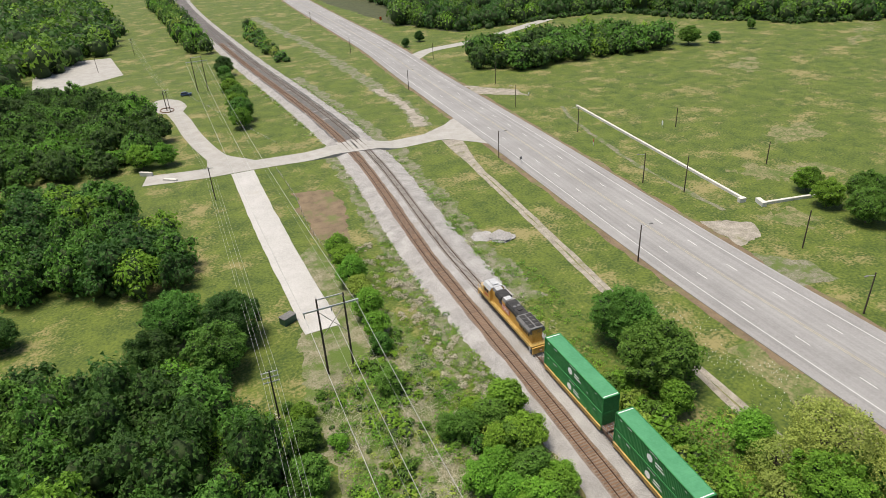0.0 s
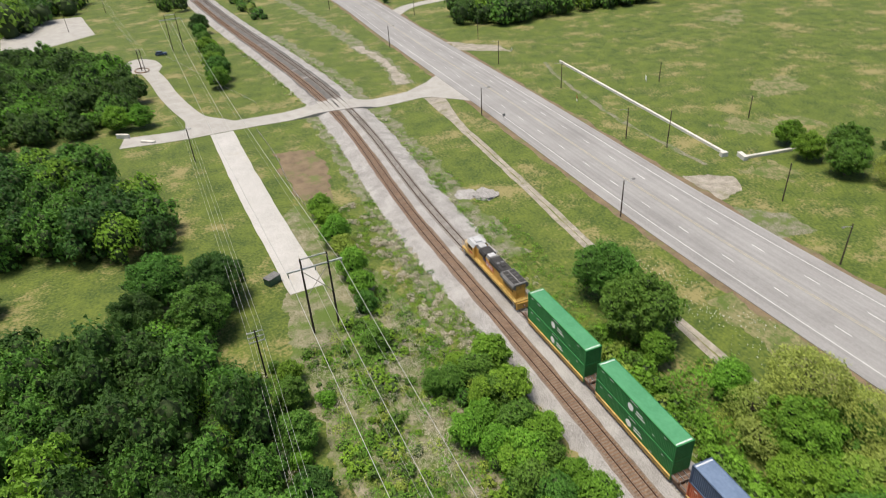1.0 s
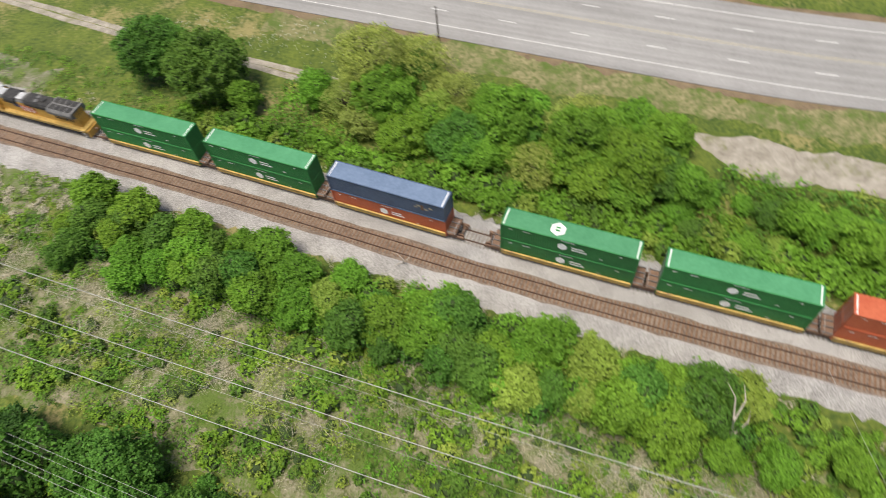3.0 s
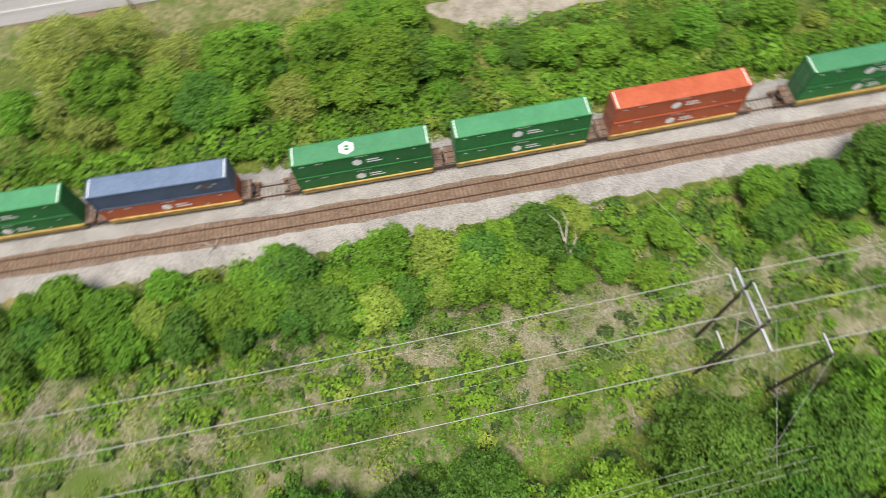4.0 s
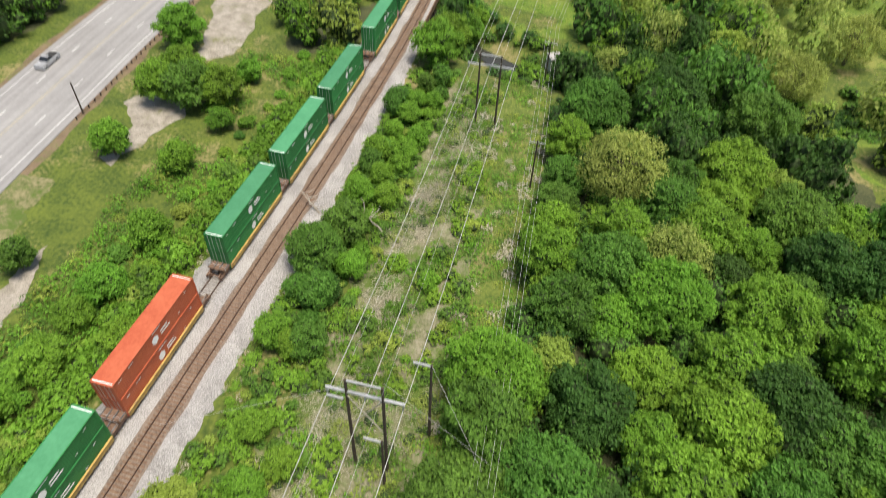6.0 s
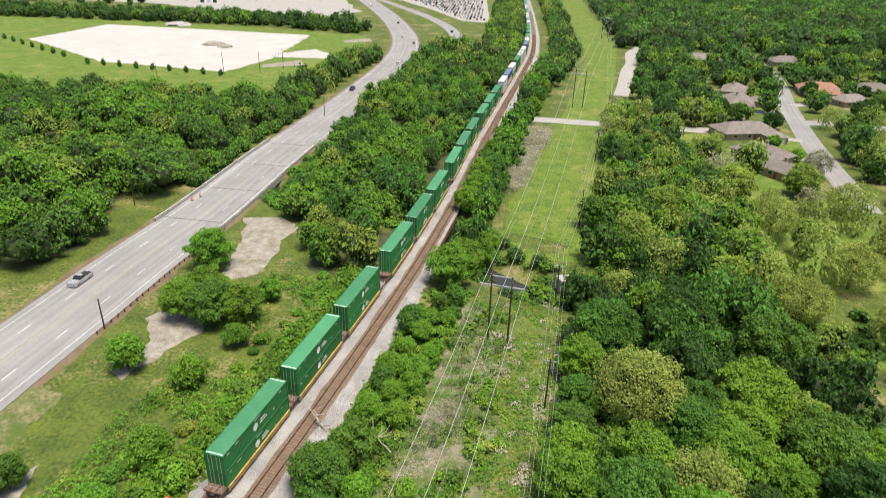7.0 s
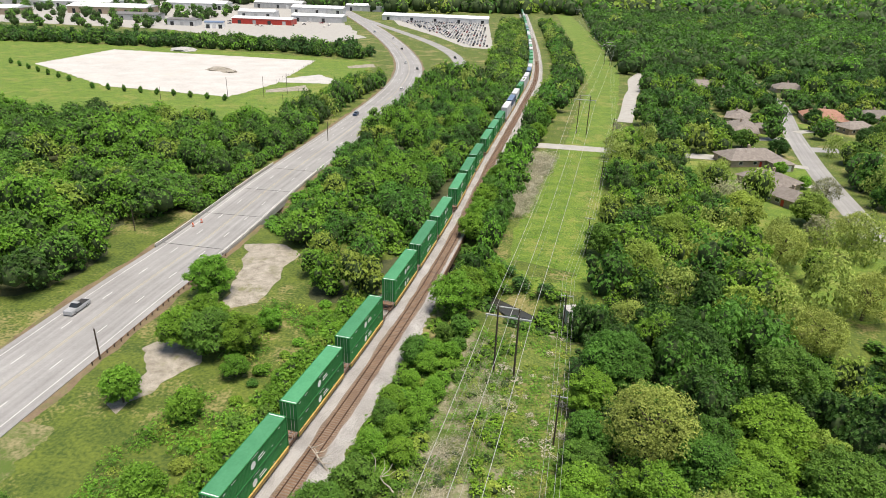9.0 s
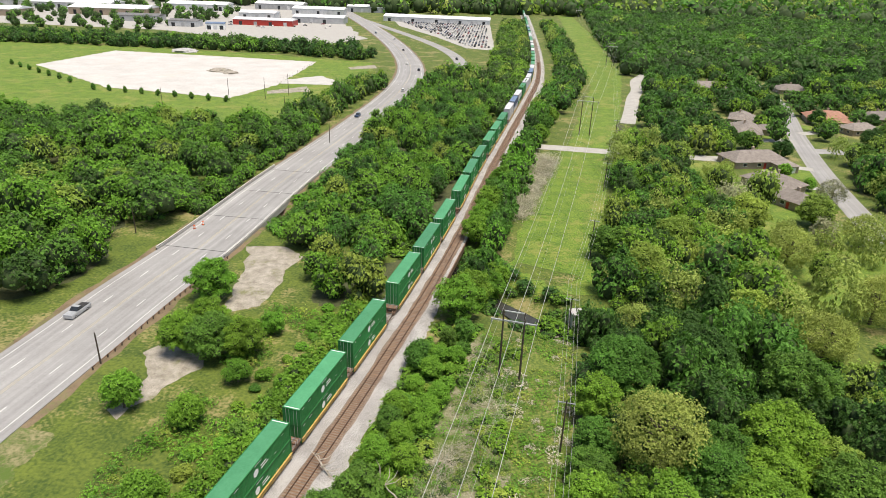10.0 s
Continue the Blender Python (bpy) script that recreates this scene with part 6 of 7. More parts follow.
def locomotive():
    """A six-axle road locomotive; cab towards -y, rail top at z 0."""
    e = empty("locomotive", Matrix.Identity(4), "weathered mustard yellow diesel locomotive with sooty grey roof", "locomotive")
    l = 11.0
    part("underframe", box(-1.5, 1.5, -l + 0.6, l - 0.6, 1.05, 1.55, bevel=0.04), M["sill"], e)
    part("walkway", box(-1.55, 1.55, -l + 0.5, l - 0.5, 1.55, 1.62), M["sill"], e, "grimy yellow walkway")
    part("fuel_tank", prism([(-1.3, 1.05), (-1.45, 0.75), (-1.2, 0.28), (1.2, 0.28), (1.45, 0.75), (1.3, 1.05)], -3.0, 3.4), M["black"], e)
    for y in (-6.9, 6.9):
        truck(y, e, 3, 1.85, 0.52, M["black"])
    part("long_hood", prism([(-0.95, 1.62), (-0.95, 3.95), (-0.7, 4.35), (0.7, 4.35), (0.95, 3.95), (0.95, 1.62)], -5.6, 9.6), M["loco"], e)
    part("hood_roof", prism([(-0.97, 3.97), (-0.72, 4.37), (-0.72, 4.42), (0.72, 4.42), (0.72, 4.37), (0.97, 3.97), (0.7, 4.3), (-0.7, 4.3)], -5.4, 5.0), M["roofgrey"], e)
    part("radiator_wing", prism([(-1.5, 3.75), (-1.5, 4.25), (-1.2, 4.6), (1.2, 4.6), (1.5, 4.25), (1.5, 3.75), (0.9, 3.4), (-0.9, 3.4)], 5.0, 9.7), M["roofgrey"], e, "sooty grey radiator section")
    bm = bmesh.new()
    for k in range(4):
        box(0.15, 1.15, 5.3 + k * 1.05, 6.15 + k * 1.05, 4.6, 4.66, bm)
        box(-1.15, -0.15, 5.3 + k * 1.05, 6.15 + k * 1.05, 4.6, 4.66, bm)
    part("radiator_grille", bm, M["black"], e)
    part("exhaust_hood", prism([(-1.15, 3.8), (-1.15, 4.3), (-0.9, 4.62), (0.9, 4.62), (1.15, 4.3), (1.15, 3.8)], 0.2, 4.95), M["black"], e, "sooty black engine hood")
    part("exhaust_box", box(-0.4, 0.4, 3.0, 3.9, 4.62, 4.8, bevel=0.05), M["black"], e)
    part("dynamic_brake", prism([(-1.2, 3.6), (-1.2, 4.2), (-0.95, 4.5), (0.95, 4.5), (1.2, 4.2), (1.2, 3.6)], -3.9, -1.6), M["black"], e)
    for y in (-1.0, -4.7):
        part("roof_panel", box(-0.68, 0.68, y - 0.55, y + 0.55, 4.42, 4.5, bevel=0.03), M["palegrey"], e)
    for x in (-0.4, 0.4):
        part("fan", cyl((x, 2.4, 4.62), (x, 2.4, 4.72), 0.32, seg=14), M["roofgrey"], e)
    part("cab", prism([(-1.5, 1.62), (-1.5, 3.7), (-1.15, 4.35), (1.15, 4.35), (1.5, 3.7), (1.5, 1.62)], -8.4, -5.5), M["loco"], e)
    part("cab_roof", prism([(-1.52, 3.72), (-1.17, 4.37), (-1.17, 4.43), (1.17, 4.43), (1.17, 4.37), (1.52, 3.72), (1.1, 4.25), (-1.1, 4.25)], -8.45, -5.45), M["palegrey"], e, "pale grey cab roof")
    part("air_conditioner", box(-0.6, 0.6, -7.0, -6.0, 4.43, 4.66, bevel=0.06), M["palegrey"], e)
    part("horn", cyl((0.5, -7.9, 4.55), (0.5, -7.3, 4.55), 0.07, 0.03), M["roofgrey"], e)
    for sgn in (-1, 1):
        for y in (-7.9, -6.9):
            part("side_window", box(min(sgn * 1.49, sgn * 1.52), max(sgn * 1.49, sgn * 1.52), y, y + 0.8, 2.85, 3.55), M["glass"], e)
        part("cab_marking", box(min(sgn * 1.5, sgn * 1.515), max(sgn * 1.5, sgn * 1.515), -7.7, -6.1, 2.15, 2.5), M["red"], e)
        bm = bmesh.new()
        for k in range(7):
            box(min(sgn * 0.95, sgn * 0.965), max(sgn * 0.95, sgn * 0.965), -1.4 if k < 3 else -2.9 + 1.5, 1.6, 2.2 + k * 0.18, 2.29 + k * 0.18, bm)
        part("red_striping", bm, M["red"], e)
        part("white_striping", box(min(sgn * 0.95, sgn * 0.96), max(sgn * 0.95, sgn * 0.96), -1.4, 1.2, 2.3, 3.2), M["decal"], e)
        part("blue_field", box(min(sgn * 0.95, sgn * 0.97), max(sgn * 0.95, sgn * 0.97), -2.7, -1.4, 2.75, 3.5), M["navy"], e)
        bm = bmesh.new()
        for k in range(6):
            box(min(sgn * 0.95, sgn * 0.97), max(sgn * 0.95, sgn * 0.97), 5.2 + k * 0.62, 5.6 + k * 0.62, 2.4, 3.2, bm)
        part("side_louvre", bm, M["black"], e)
        bm = bmesh.new()
        for k in range(12):
            y = -5.2 + k * 1.3
            cyl((sgn * 1.5, y, 1.6), (sgn * 1.5, y, 2.55), 0.025, seg=5, bm=bm)
        cyl((sgn * 1.5, -5.2, 2.55), (sgn * 1.5, 9.1, 2.55), 0.025, seg=5, bm=bm)
        part("side_rail", bm, M["loco"], e)
        for y in (-9.9, 9.9):
            bm = bmesh.new()
            for k in range(4):
                box(min(sgn * 1.1, sgn * 1.55), max(sgn * 1.1, sgn * 1.55), y - 0.25, y + 0.25, 0.35 + k * 0.32, 0.39 + k * 0.32, bm)
            part("steps", bm, M["galv"], e)
    part("nose", prism([(-1.2, 1.62), (-1.2, 2.7), (-0.9, 3.0), (0.9, 3.0), (1.2, 2.7), (1.2, 1.62)], -10.2, -8.4), M["tan"], e, "pale tan short nose")
    for x in (-0.75, 0.05):
        part("windscreen", box(x, x + 0.7, -8.44, -8.41, 3.1, 3.75), M["glass"], e)
    for y in (-10.75, 10.75):
        part("pilot", box(-1.45, 1.45, y - 0.12, y + 0.12, 0.25, 1.5, bevel=0.03), M["loco"], e)
        part("coupler", box(-0.16, 0.16, y - 0.5, y + 0.5, 0.75, 1.0, bevel=0.04), M["rust"], e)
        bm = bmesh.new()
        for x in (-1.4, -0.5, 0.5, 1.4):
            cyl((x, y, 1.6), (x, y, 2.6), 0.025, seg=5, bm=bm)
        cyl((-1.4, y, 2.6), (1.4, y, 2.6), 0.025, seg=5, bm=bm)
        part("end_rail", bm, M["loco"], e)
    for x in (-0.25, 0.25):
        part("headlight", cyl((x, -8.5, 4.05), (x, -8.38, 4.05), 0.11), M["decal"], e)
    part("end_wall", box(-0.94, 0.94, 9.6, 9.7, 1.62, 4.3), M["loco"], e)
    return e


RAIL_TOP = BED + 0.24


def on_track(s, z=0.0):
    q, d = near_track.at(s, TRACK_GAP)
    return Matrix.Translation((q.x, q.y, RAIL_TOP + z)) @ Matrix.Rotation(math.atan2(-d.x, d.y), 4, "Z")


TRAIN_S = sy(near_track, -64.0)
loco = locomotive()
loco.matrix_world = on_track(TRAIN_S - 14.4)
C = {
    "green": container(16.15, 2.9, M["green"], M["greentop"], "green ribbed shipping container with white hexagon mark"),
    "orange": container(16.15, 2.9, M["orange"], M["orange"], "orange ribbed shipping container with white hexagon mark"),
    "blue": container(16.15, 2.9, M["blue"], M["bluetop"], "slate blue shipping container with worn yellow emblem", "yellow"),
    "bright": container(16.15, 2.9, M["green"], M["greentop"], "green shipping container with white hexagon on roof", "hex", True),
    "grey": container(16.15, 2.9, M["greyc"], M["greyc"], "pale grey shipping container", ""),
}
wagon = well_car(18.9)


def far_container(paint, top, label):
    e = empty("container", Matrix.Identity(4), label, "container", "train containers")
    part("body", box(-1.295, 1.295, -8.07, 8.07, 0, 2.85, bevel=0.03), paint, e)
    part("roof", box(-1.26, 1.26, -8.0, 8.0, 2.85, 2.9), top, e)
    return e


def far_wagon():
    e = empty("well_car", Matrix.Identity(4), "distant well wagon with yellow side sills", "rail wagon", "train wagons")
    part("body", prism([(-1.5, 0.35), (-1.5, 1.1), (-1.3, 1.1), (-1.3, 0.42), (1.3, 0.42), (1.3, 1.1), (1.5, 1.1), (1.5, 0.35)], -9.2, 9.2), M["sill"], e)
    for y in (-8.8, 8.8):
        part("truck", box(-1.0, 1.0, y - 1.2, y + 1.2, 0.1, 0.75, bevel=0.05), M["rust"], e)
    return e


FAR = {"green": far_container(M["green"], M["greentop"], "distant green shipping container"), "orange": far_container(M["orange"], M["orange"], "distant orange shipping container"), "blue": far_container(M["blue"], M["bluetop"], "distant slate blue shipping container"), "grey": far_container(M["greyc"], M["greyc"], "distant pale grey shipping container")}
FAR["wagon"] = far_wagon()
used = set()
order = [("green", "green"), ("green", "green"), ("orange", "blue"), ("bright", "green"), ("green", "green"), ("orange", "orange")]
rnd = random.Random(9)
s = TRAIN_S + 8.1
k = 0
while s < sy(near_track, 1380):
    lo, hi = order[k] if k < len(order) else ("green", "green") if k < 18 else (rnd.choice(["green", "grey", "green"]), rnd.choice(["green", "grey", "blue", "green", "grey"]))
    if k == 3:
        lo, hi = "green", "bright"
    m = on_track(s)
    if k > 20:
        for c, z in (("wagon", 0.0), (lo, 0.43), (hi, 3.34)):
            if "far " + c in used:
                copy_thing(FAR[c], on_track(s, z))
            else:
                used.add("far " + c)
                FAR[c].matrix_world = on_track(s, z)
        k += 1
        s += 18.9 if k % 3 else 23.4
        continue
    if k == 0:
        wagon.matrix_world = m
    else:
        copy_thing(wagon, m)
    for c, z in ((lo, 0.43), (hi, 3.34)):
        if c in used:
            copy_thing(C[c], on_track(s, z))
        else:
            used.add(c)
            C[c].matrix_world = on_track(s, z)
    k += 1
    s += 18.9 if k % 3 else 23.4


# ---- power lines ----
def pole(x, y, h, r=0.16, label="dark wooden utility pole", arms=(), mat="pole", name="utility_pole", group="utility poles", turn=0.0):
    e = empty(name, Matrix.Translation((x, y, ground_z(x, y))) @ Matrix.Rotation(turn, 4, "Z"), label, "pole", group)
    part("pole", cyl((0, 0, -0.3), (0, 0, h), r, r * 0.7, 9), M[mat], e)
    for z, w in arms:
        part("crossarm", box(-w, w, -0.06, 0.06, z - 0.07, z + 0.07, bevel=0.01), M["galv"], e)
        for q in (-w + 0.1, -w * 0.4, w * 0.4, w - 0.1):
            part("insulator", cyl((q, 0, z + 0.07), (q, 0, z + 0.3), 0.06, 0.04, 7), M["galv"], e)
    return e


def h_frame(x, y, turn, h=15.0, gap=4.2, arm=4.3, braced=True, label="dark wooden power line frame with pale crossarm", at=2.0):
    e = empty("power_line_frame", Matrix.Translation((x, y, 0)) @ Matrix.Rotation(turn, 4, "Z"), label, "power pylon", "power line frames")
    for q in (-gap / 2, gap / 2):
        part("pole", cyl((q, 0, -0.3), (q, 0, h), 0.2, 0.14, 9), M["pole"], e)
    part("crossarm", box(-arm, arm, -0.13, 0.13, h - at - 0.13, h - at + 0.13, bevel=0.02), M["galv"], e)
    part("top_arm", box(-gap / 2, gap / 2, -0.09, 0.09, h - 0.25, h - 0.05, bevel=0.02), M["galv"], e)
    if braced:
        for a in (-1, 1):
            part("brace", cyl((a * gap / 2, 0.1 * a, h - at - 0.4), (-a * gap / 2, 0.1 * a, h * 0.5), 0.06, seg=6), M["palebark"], e)
    for q in (-arm + 0.15, 0, arm - 0.15):
        part("insulator_string", cyl((q, 0, h - at - 0.1), (q, 0, h - at - 0.9), 0.09, seg=7), M["galv"], e)
    return e


def cable(name, pts, sag, r, mat, label):
    """Wires hung from point to point with a sag."""
    for (a, b) in zip(pts, pts[1:]):
        a, b = Vector(a), Vector(b)
        cu = bpy.data.curves.new(name, "CURVE")
        cu.dimensions = "3D"
        cu.bevel_depth = r
        cu.bevel_resolution = 0
        sp = cu.splines.new("POLY")
        n = 24
        sp.points.add(n)
        for k in range(n + 1):
            t = k / n
            p = a.lerp(b, t)
            p.z -= sag * (b - a).length / 100 * 4 * t * (1 - t)
            sp.points[k].co = (*p, 1)
        cu.materials.append(M[mat])
        tagged(new(name, cu), label, "cable", "power cables")


FR = [(-68, -305, 15.5), (-30, -84, 15), (-7.6, 31.2, 16.2), (4, 97.2, 14), (38.5, 286, 17), (84, 520, 17), (112, 1000, 17)]
for i, (x, y, h) in enumerate(FR):
    a = Vector(FR[max(0, i - 1)][:2])
    b = Vector(FR[min(len(FR) - 1, i + 1)][:2])
    d = b - a
    h_frame(x, y, math.atan2(-d.x, d.y), h, gap=3.6 if i in (2, 3) else 4.4, arm=3.9 if i in (2, 3) else 4.6, braced=i not in (3,))
for side in (-1, 0, 1):
    pts = []
    for i, (x, y, h) in enumerate(FR):
        d = (Vector(FR[min(len(FR) - 1, i + 1)][:2]) - Vector(FR[max(0, i - 1)][:2])).normalized()
        o = side * (3.75 if i in (2, 3) else 4.4)
        pts.append((x + d.y * o, y - d.x * o, h - 2.9))
    cable("conductor", pts, 1.6, 0.042, "wire", "pale overhead power conductor")
for side in (-1, 1):
    pts = []
    for i, (x, y, h) in enumerate(FR):
        d = (Vector(FR[min(len(FR) - 1, i + 1)][:2]) - Vector(FR[max(0, i - 1)][:2])).normalized()
        pts.append((x + d.y * side * 2, y - d.x * side * 2, h))
    cable("shield_wire", pts, 1.0, 0.012, "wire", "thin overhead shield wire")
# side poles of the double frame
for x, y, h in ((-1.6, 35.2, 14.0), (-5.9, 29.2, 9.5)):
    e = pole(x, y, h, 0.18, "dark wooden side pole with short arm", (), turn=-0.2)
    part("short_arm", box(-1.9, 0.1, -0.1, 0.1, h - 0.35, h - 0.12, bevel=0.02), M["galv"], e)
e = part("short_arm", box(-1.6, 0, -0.1, 0.1, 13.6, 13.85, bevel=0.02), M["galv"], None)
e.matrix_world = Matrix.Translation((-9.6, 31.0, 0)) @ Matrix.Rotation(-0.2, 4, "Z")
tagged(e, "pale steel side arm on power line frame", "crossarm")
# guy wires
for a, b in (((-9.4, 31, 16), (-33, 34, 0)), ((-5.8, 31.5, 16), (14, 26, 0)), ((-1.6, 35.2, 14), (9, 22, 0))):
    cable("guy_wire", [a, b], 0.2, 0.018, "wire", "pale steel guy wire")
# local distribution line
DL = [(-62, -430, 9.5), (-47.5, -279, 9.5), (-35, -174, 9.6), (-17, -79, 9.6), (1, 5, 9.6), (11.5, 80, 9.6), (16.5, 119, 9.6), (25, 154, 10), (36, 208, 10), (50, 275, 10), (84, 500, 10)]
for i, (x, y, h) in enumerate(DL):
    d = Vector(DL[min(len(DL) - 1, i + 1)][:2]) - Vector(DL[max(0, i - 1)][:2])
    pole(x, y, h, 0.15, "dark wooden utility pole with crossarms", ((h - 0.4, 1.25), (h - 1.3, 1.25), (h - 2.2, 1.25)) if i == 3 else ((h - 0.4, 1.25),), turn=math.atan2(-d.x, d.y))
for o in (-1.15, -0.5, 0.5, 1.15):
    pts = []
    for i, (x, y, h) in enumerate(DL):
        d = (Vector(DL[min(len(DL) - 1, i + 1)][:2]) - Vector(DL[max(0, i - 1)][:2])).normalized()
        pts.append((x + d.y * o, y - d.x * o, h - 0.1))
    cable("distribution_wire", pts, 1.2, 0.016, "wire", "thin overhead distribution wire")


# ---- road side lamps and poles ----
def road_lamp(x, y, h=8.6, reach=2.0):
    q = highway.side(x, y)
    d = highway.at(q[1])[1]
    turn = math.atan2(-d.x, d.y)
    e = empty("street_lamp", Matrix.Translation((x, y, 0)) @ Matrix.Rotation(turn, 4, "Z"), "dark wooden street lamp pole beside highway", "street lamp", "street lamps")
    part("pole", cyl((0, 0, -0.2), (0, 0, h), 0.16, 0.11, 8), M["pole"], e)
    if reach:
        sg = -1 if q[0] > 0 else 1
        part("arm", cyl((0, 0, h - 0.6), (sg * reach, 0, h - 0.1), 0.05, seg=6), M["galv"], e)
        part("lamp_head", box(min(sg * (reach - 0.1), sg * (reach + 0.7)), max(sg * (reach - 0.1), sg * (reach + 0.7)), -0.16, 0.16, h - 0.22, h - 0.02, bevel=0.05), M["roofgrey"], e)


for x, y in ((-114, -147), (-97, -78), (-113, -40), (-131, -106), (-137, -238), (-156, -331), (-182, -444), (-153, -186), (-149, -149)):
    road_lamp(x, y)
for x, y, h in ((-128, -60, 9), (-134, -95, 9.8), (-176, -131, 6.5), (-167, -93, 6.5), (-179, -283, 8), (-170, -220, 9), (-67.5, 93, 6.3), (-112, -5, 8.5), (-101.5, 14, 8.5), (-84, -17, 6.5)):
    road_lamp(x, y, h, 0)

# ---- creek, walls and things by the railway ----
strip("creek_water", creek, 5, creek.length - 5, -2.1, 2.1, -3.1, M["water"], "dark still creek water", "water", drape=False, ragged=0.5)


def culvert_box(x, y):
    e = empty("concrete_chamber", Matrix.Translation((x, y, -0.8)) @ Matrix.Rotation(0.25, 4, "Z"), "weathered pale concrete drain chamber by creek", "drain chamber")
    part("wall", box(-1.3, 1.3, -1.3, 1.3, -1.2, 1.9, bevel=0.08), M["concrete"], e)
    part("lid", box(-1.4, 1.4, -1.4, 1.4, 1.9, 2.15, bevel=0.06), M["stone"], e)


culvert_box(18.3, 122)


def fallen_log(x, y, length, r, turn):
    z = ground_z(x, y) + r * 0.8
    dx, dy = math.cos(turn) * length, math.sin(turn) * length
    e = empty("fallen_log", Matrix.Identity(4), "bleached fallen log on creek bank", "log", "drift logs")
    ez = ground_z(x + dx, y + dy) + r * 0.6
    part("log", cyl((x, y, z), (x + dx, y + dy, ez), r, seg=8), M["palebark"], e)
    part("branch", cyl((x + dx * 0.6, y + dy * 0.6, z * 0.4 + ez * 0.6), (x + dx * 0.75 + 0.5, y + dy * 0.75 - 0.7, z * 0.4 + ez * 0.6 + 0.6), r * 0.4, seg=6), M["palebark"], e)


fallen_log(12.6, 125.2, 5.2, 0.2, -0.15)
fallen_log(14.2, 124.2, 3.6, 0.16, -0.45)
fallen_log(15.4, 125.6, 2.6, 0.13, -1.1)


def dead_tree(x, y, h, limbs, label, seed, lean=(0.3, 0.1), r=0.2):
    """A bare bleached tree of bent limbs."""
    rnd = random.Random(seed)
    e = empty("dead_tree", Matrix.Translation((x, y, ground_z(x, y))), label, "dead tree", "dead trees")
    bm = bmesh.new()
    p = Vector((0, 0, -0.2))
    d = Vector((lean[0], lean[1], 1)).normalized()
    pts = [p.copy()]
    for k in range(6):
        q = p + d * h / 6
        cyl(p, q, r * (1 - k / 7), r * (1 - (k + 1) / 7), 7, bm)
        p = q
        pts.append(p.copy())
        d = (d + Vector((rnd.uniform(-0.25, 0.35), rnd.uniform(-0.25, 0.25), rnd.uniform(-0.2, 0.05)))).normalized()
    part("trunk", bm, M["palebark"], e)
    for k in range(limbs):
        i = rnd.randrange(2, 6)
        a = rnd.uniform(0, 6.28)
        q = pts[i]
        bm = bmesh.new()
        w = q + Vector((math.cos(a), math.sin(a), rnd.uniform(0.2, 0.8))) * h * 0.22
        cyl(q, w, r * 0.45, r * 0.3, 6, bm)
        cyl(w, w + Vector((math.cos(a + 0.6), math.sin(a + 0.6), 0.5)) * h * 0.16, r * 0.3, r * 0.1, 5, bm)
        part("limb", bm, M["palebark"], e)


dead_tree(-20.5, 70.5, 5.5, 6, "bleached bare dead tree", 1, (-0.6, 0.2), 0.2)
dead_tree(-22, 23.5, 8.5, 3, "pale bent dead trunk over trees", 2, (-0.35, -0.5), 0.22)
dead_tree(-20.5, 17, 5, 4, "pale broken dead trunk", 3, (-0.2, -0.1), 0.18)
dead_tree(-10.5, 67, 6, 5, "grey bare dead tree", 4, (-0.5, 0.4), 0.16)
dead_tree(-27.5, -4, 4.5, 3, "pale broken dead trunk", 5, (0.5, 0.3), 0.16)
dead_tree(-40.5, -15, 4, 3, "pale slender dead trunk", 6, (0.1, 0.2), 0.12)
for x, y, a, n in ((12, 118, 0.2, 5.5), (15, 117, -0.1, 4.5), (-12, -52, 0.9, 3.0)):
    lg = part("log", cyl((-n / 2, 0, 0.2), (n / 2, 0, 0.25), 0.2, 0.14, 8), M["palebark"], None)
    lg.matrix_world = Matrix.Translation((x, y, ground_z(x, y))) @ Matrix.Rotation(a, 4, "Z")
    tagged(lg, "pale fallen log on ground", "log", "fallen logs")


def mound(name, x, y, r, h, mat, label, category, seed):
    rng = np.random.default_rng(seed)
    bm = bmesh.new()
    bmesh.ops.create_icosphere(bm, subdivisions=4, radius=1.0)
    for v in bm.verts:
        q = noise.noise(v.co * 1.7 + Vector((seed, 0, 0))) * 0.3 + noise.noise(v.co * 9) * 0.16
        f = 1 + q
        v.co = (v.co.x * r * f, v.co.y * r * f, max(-0.1, v.co.z * h * f))
    ob = part(name, bm, M[mat], None)
    ob.location = (x, y, 0)
    tagged(ob, label, category)


mound("stone_mound", -81.8, -105.4, 3.0, 0.8, "ballast", "heap of grey crushed stone in grass", "stone mound", 3)
mound("stone_mound", -78.6, -108.5, 2.6, 0.14, "ballast", "low spread of grey crushed stone", "stone mound", 4)
mound("dirt_mound", -178, 412, 7, 1.6, "dirt", "low yellowish dirt mound on pale lot", "dirt mound", 5)
mound("dirt_mound", -168, 405, 5, 1.2, "dirt", "low yellowish dirt mound on pale lot", "dirt mound", 6)
mound("rubble_heap", -240, 495, 9, 2.2, "stone", "long rubble heap behind pale lot", "dirt heap", 7)


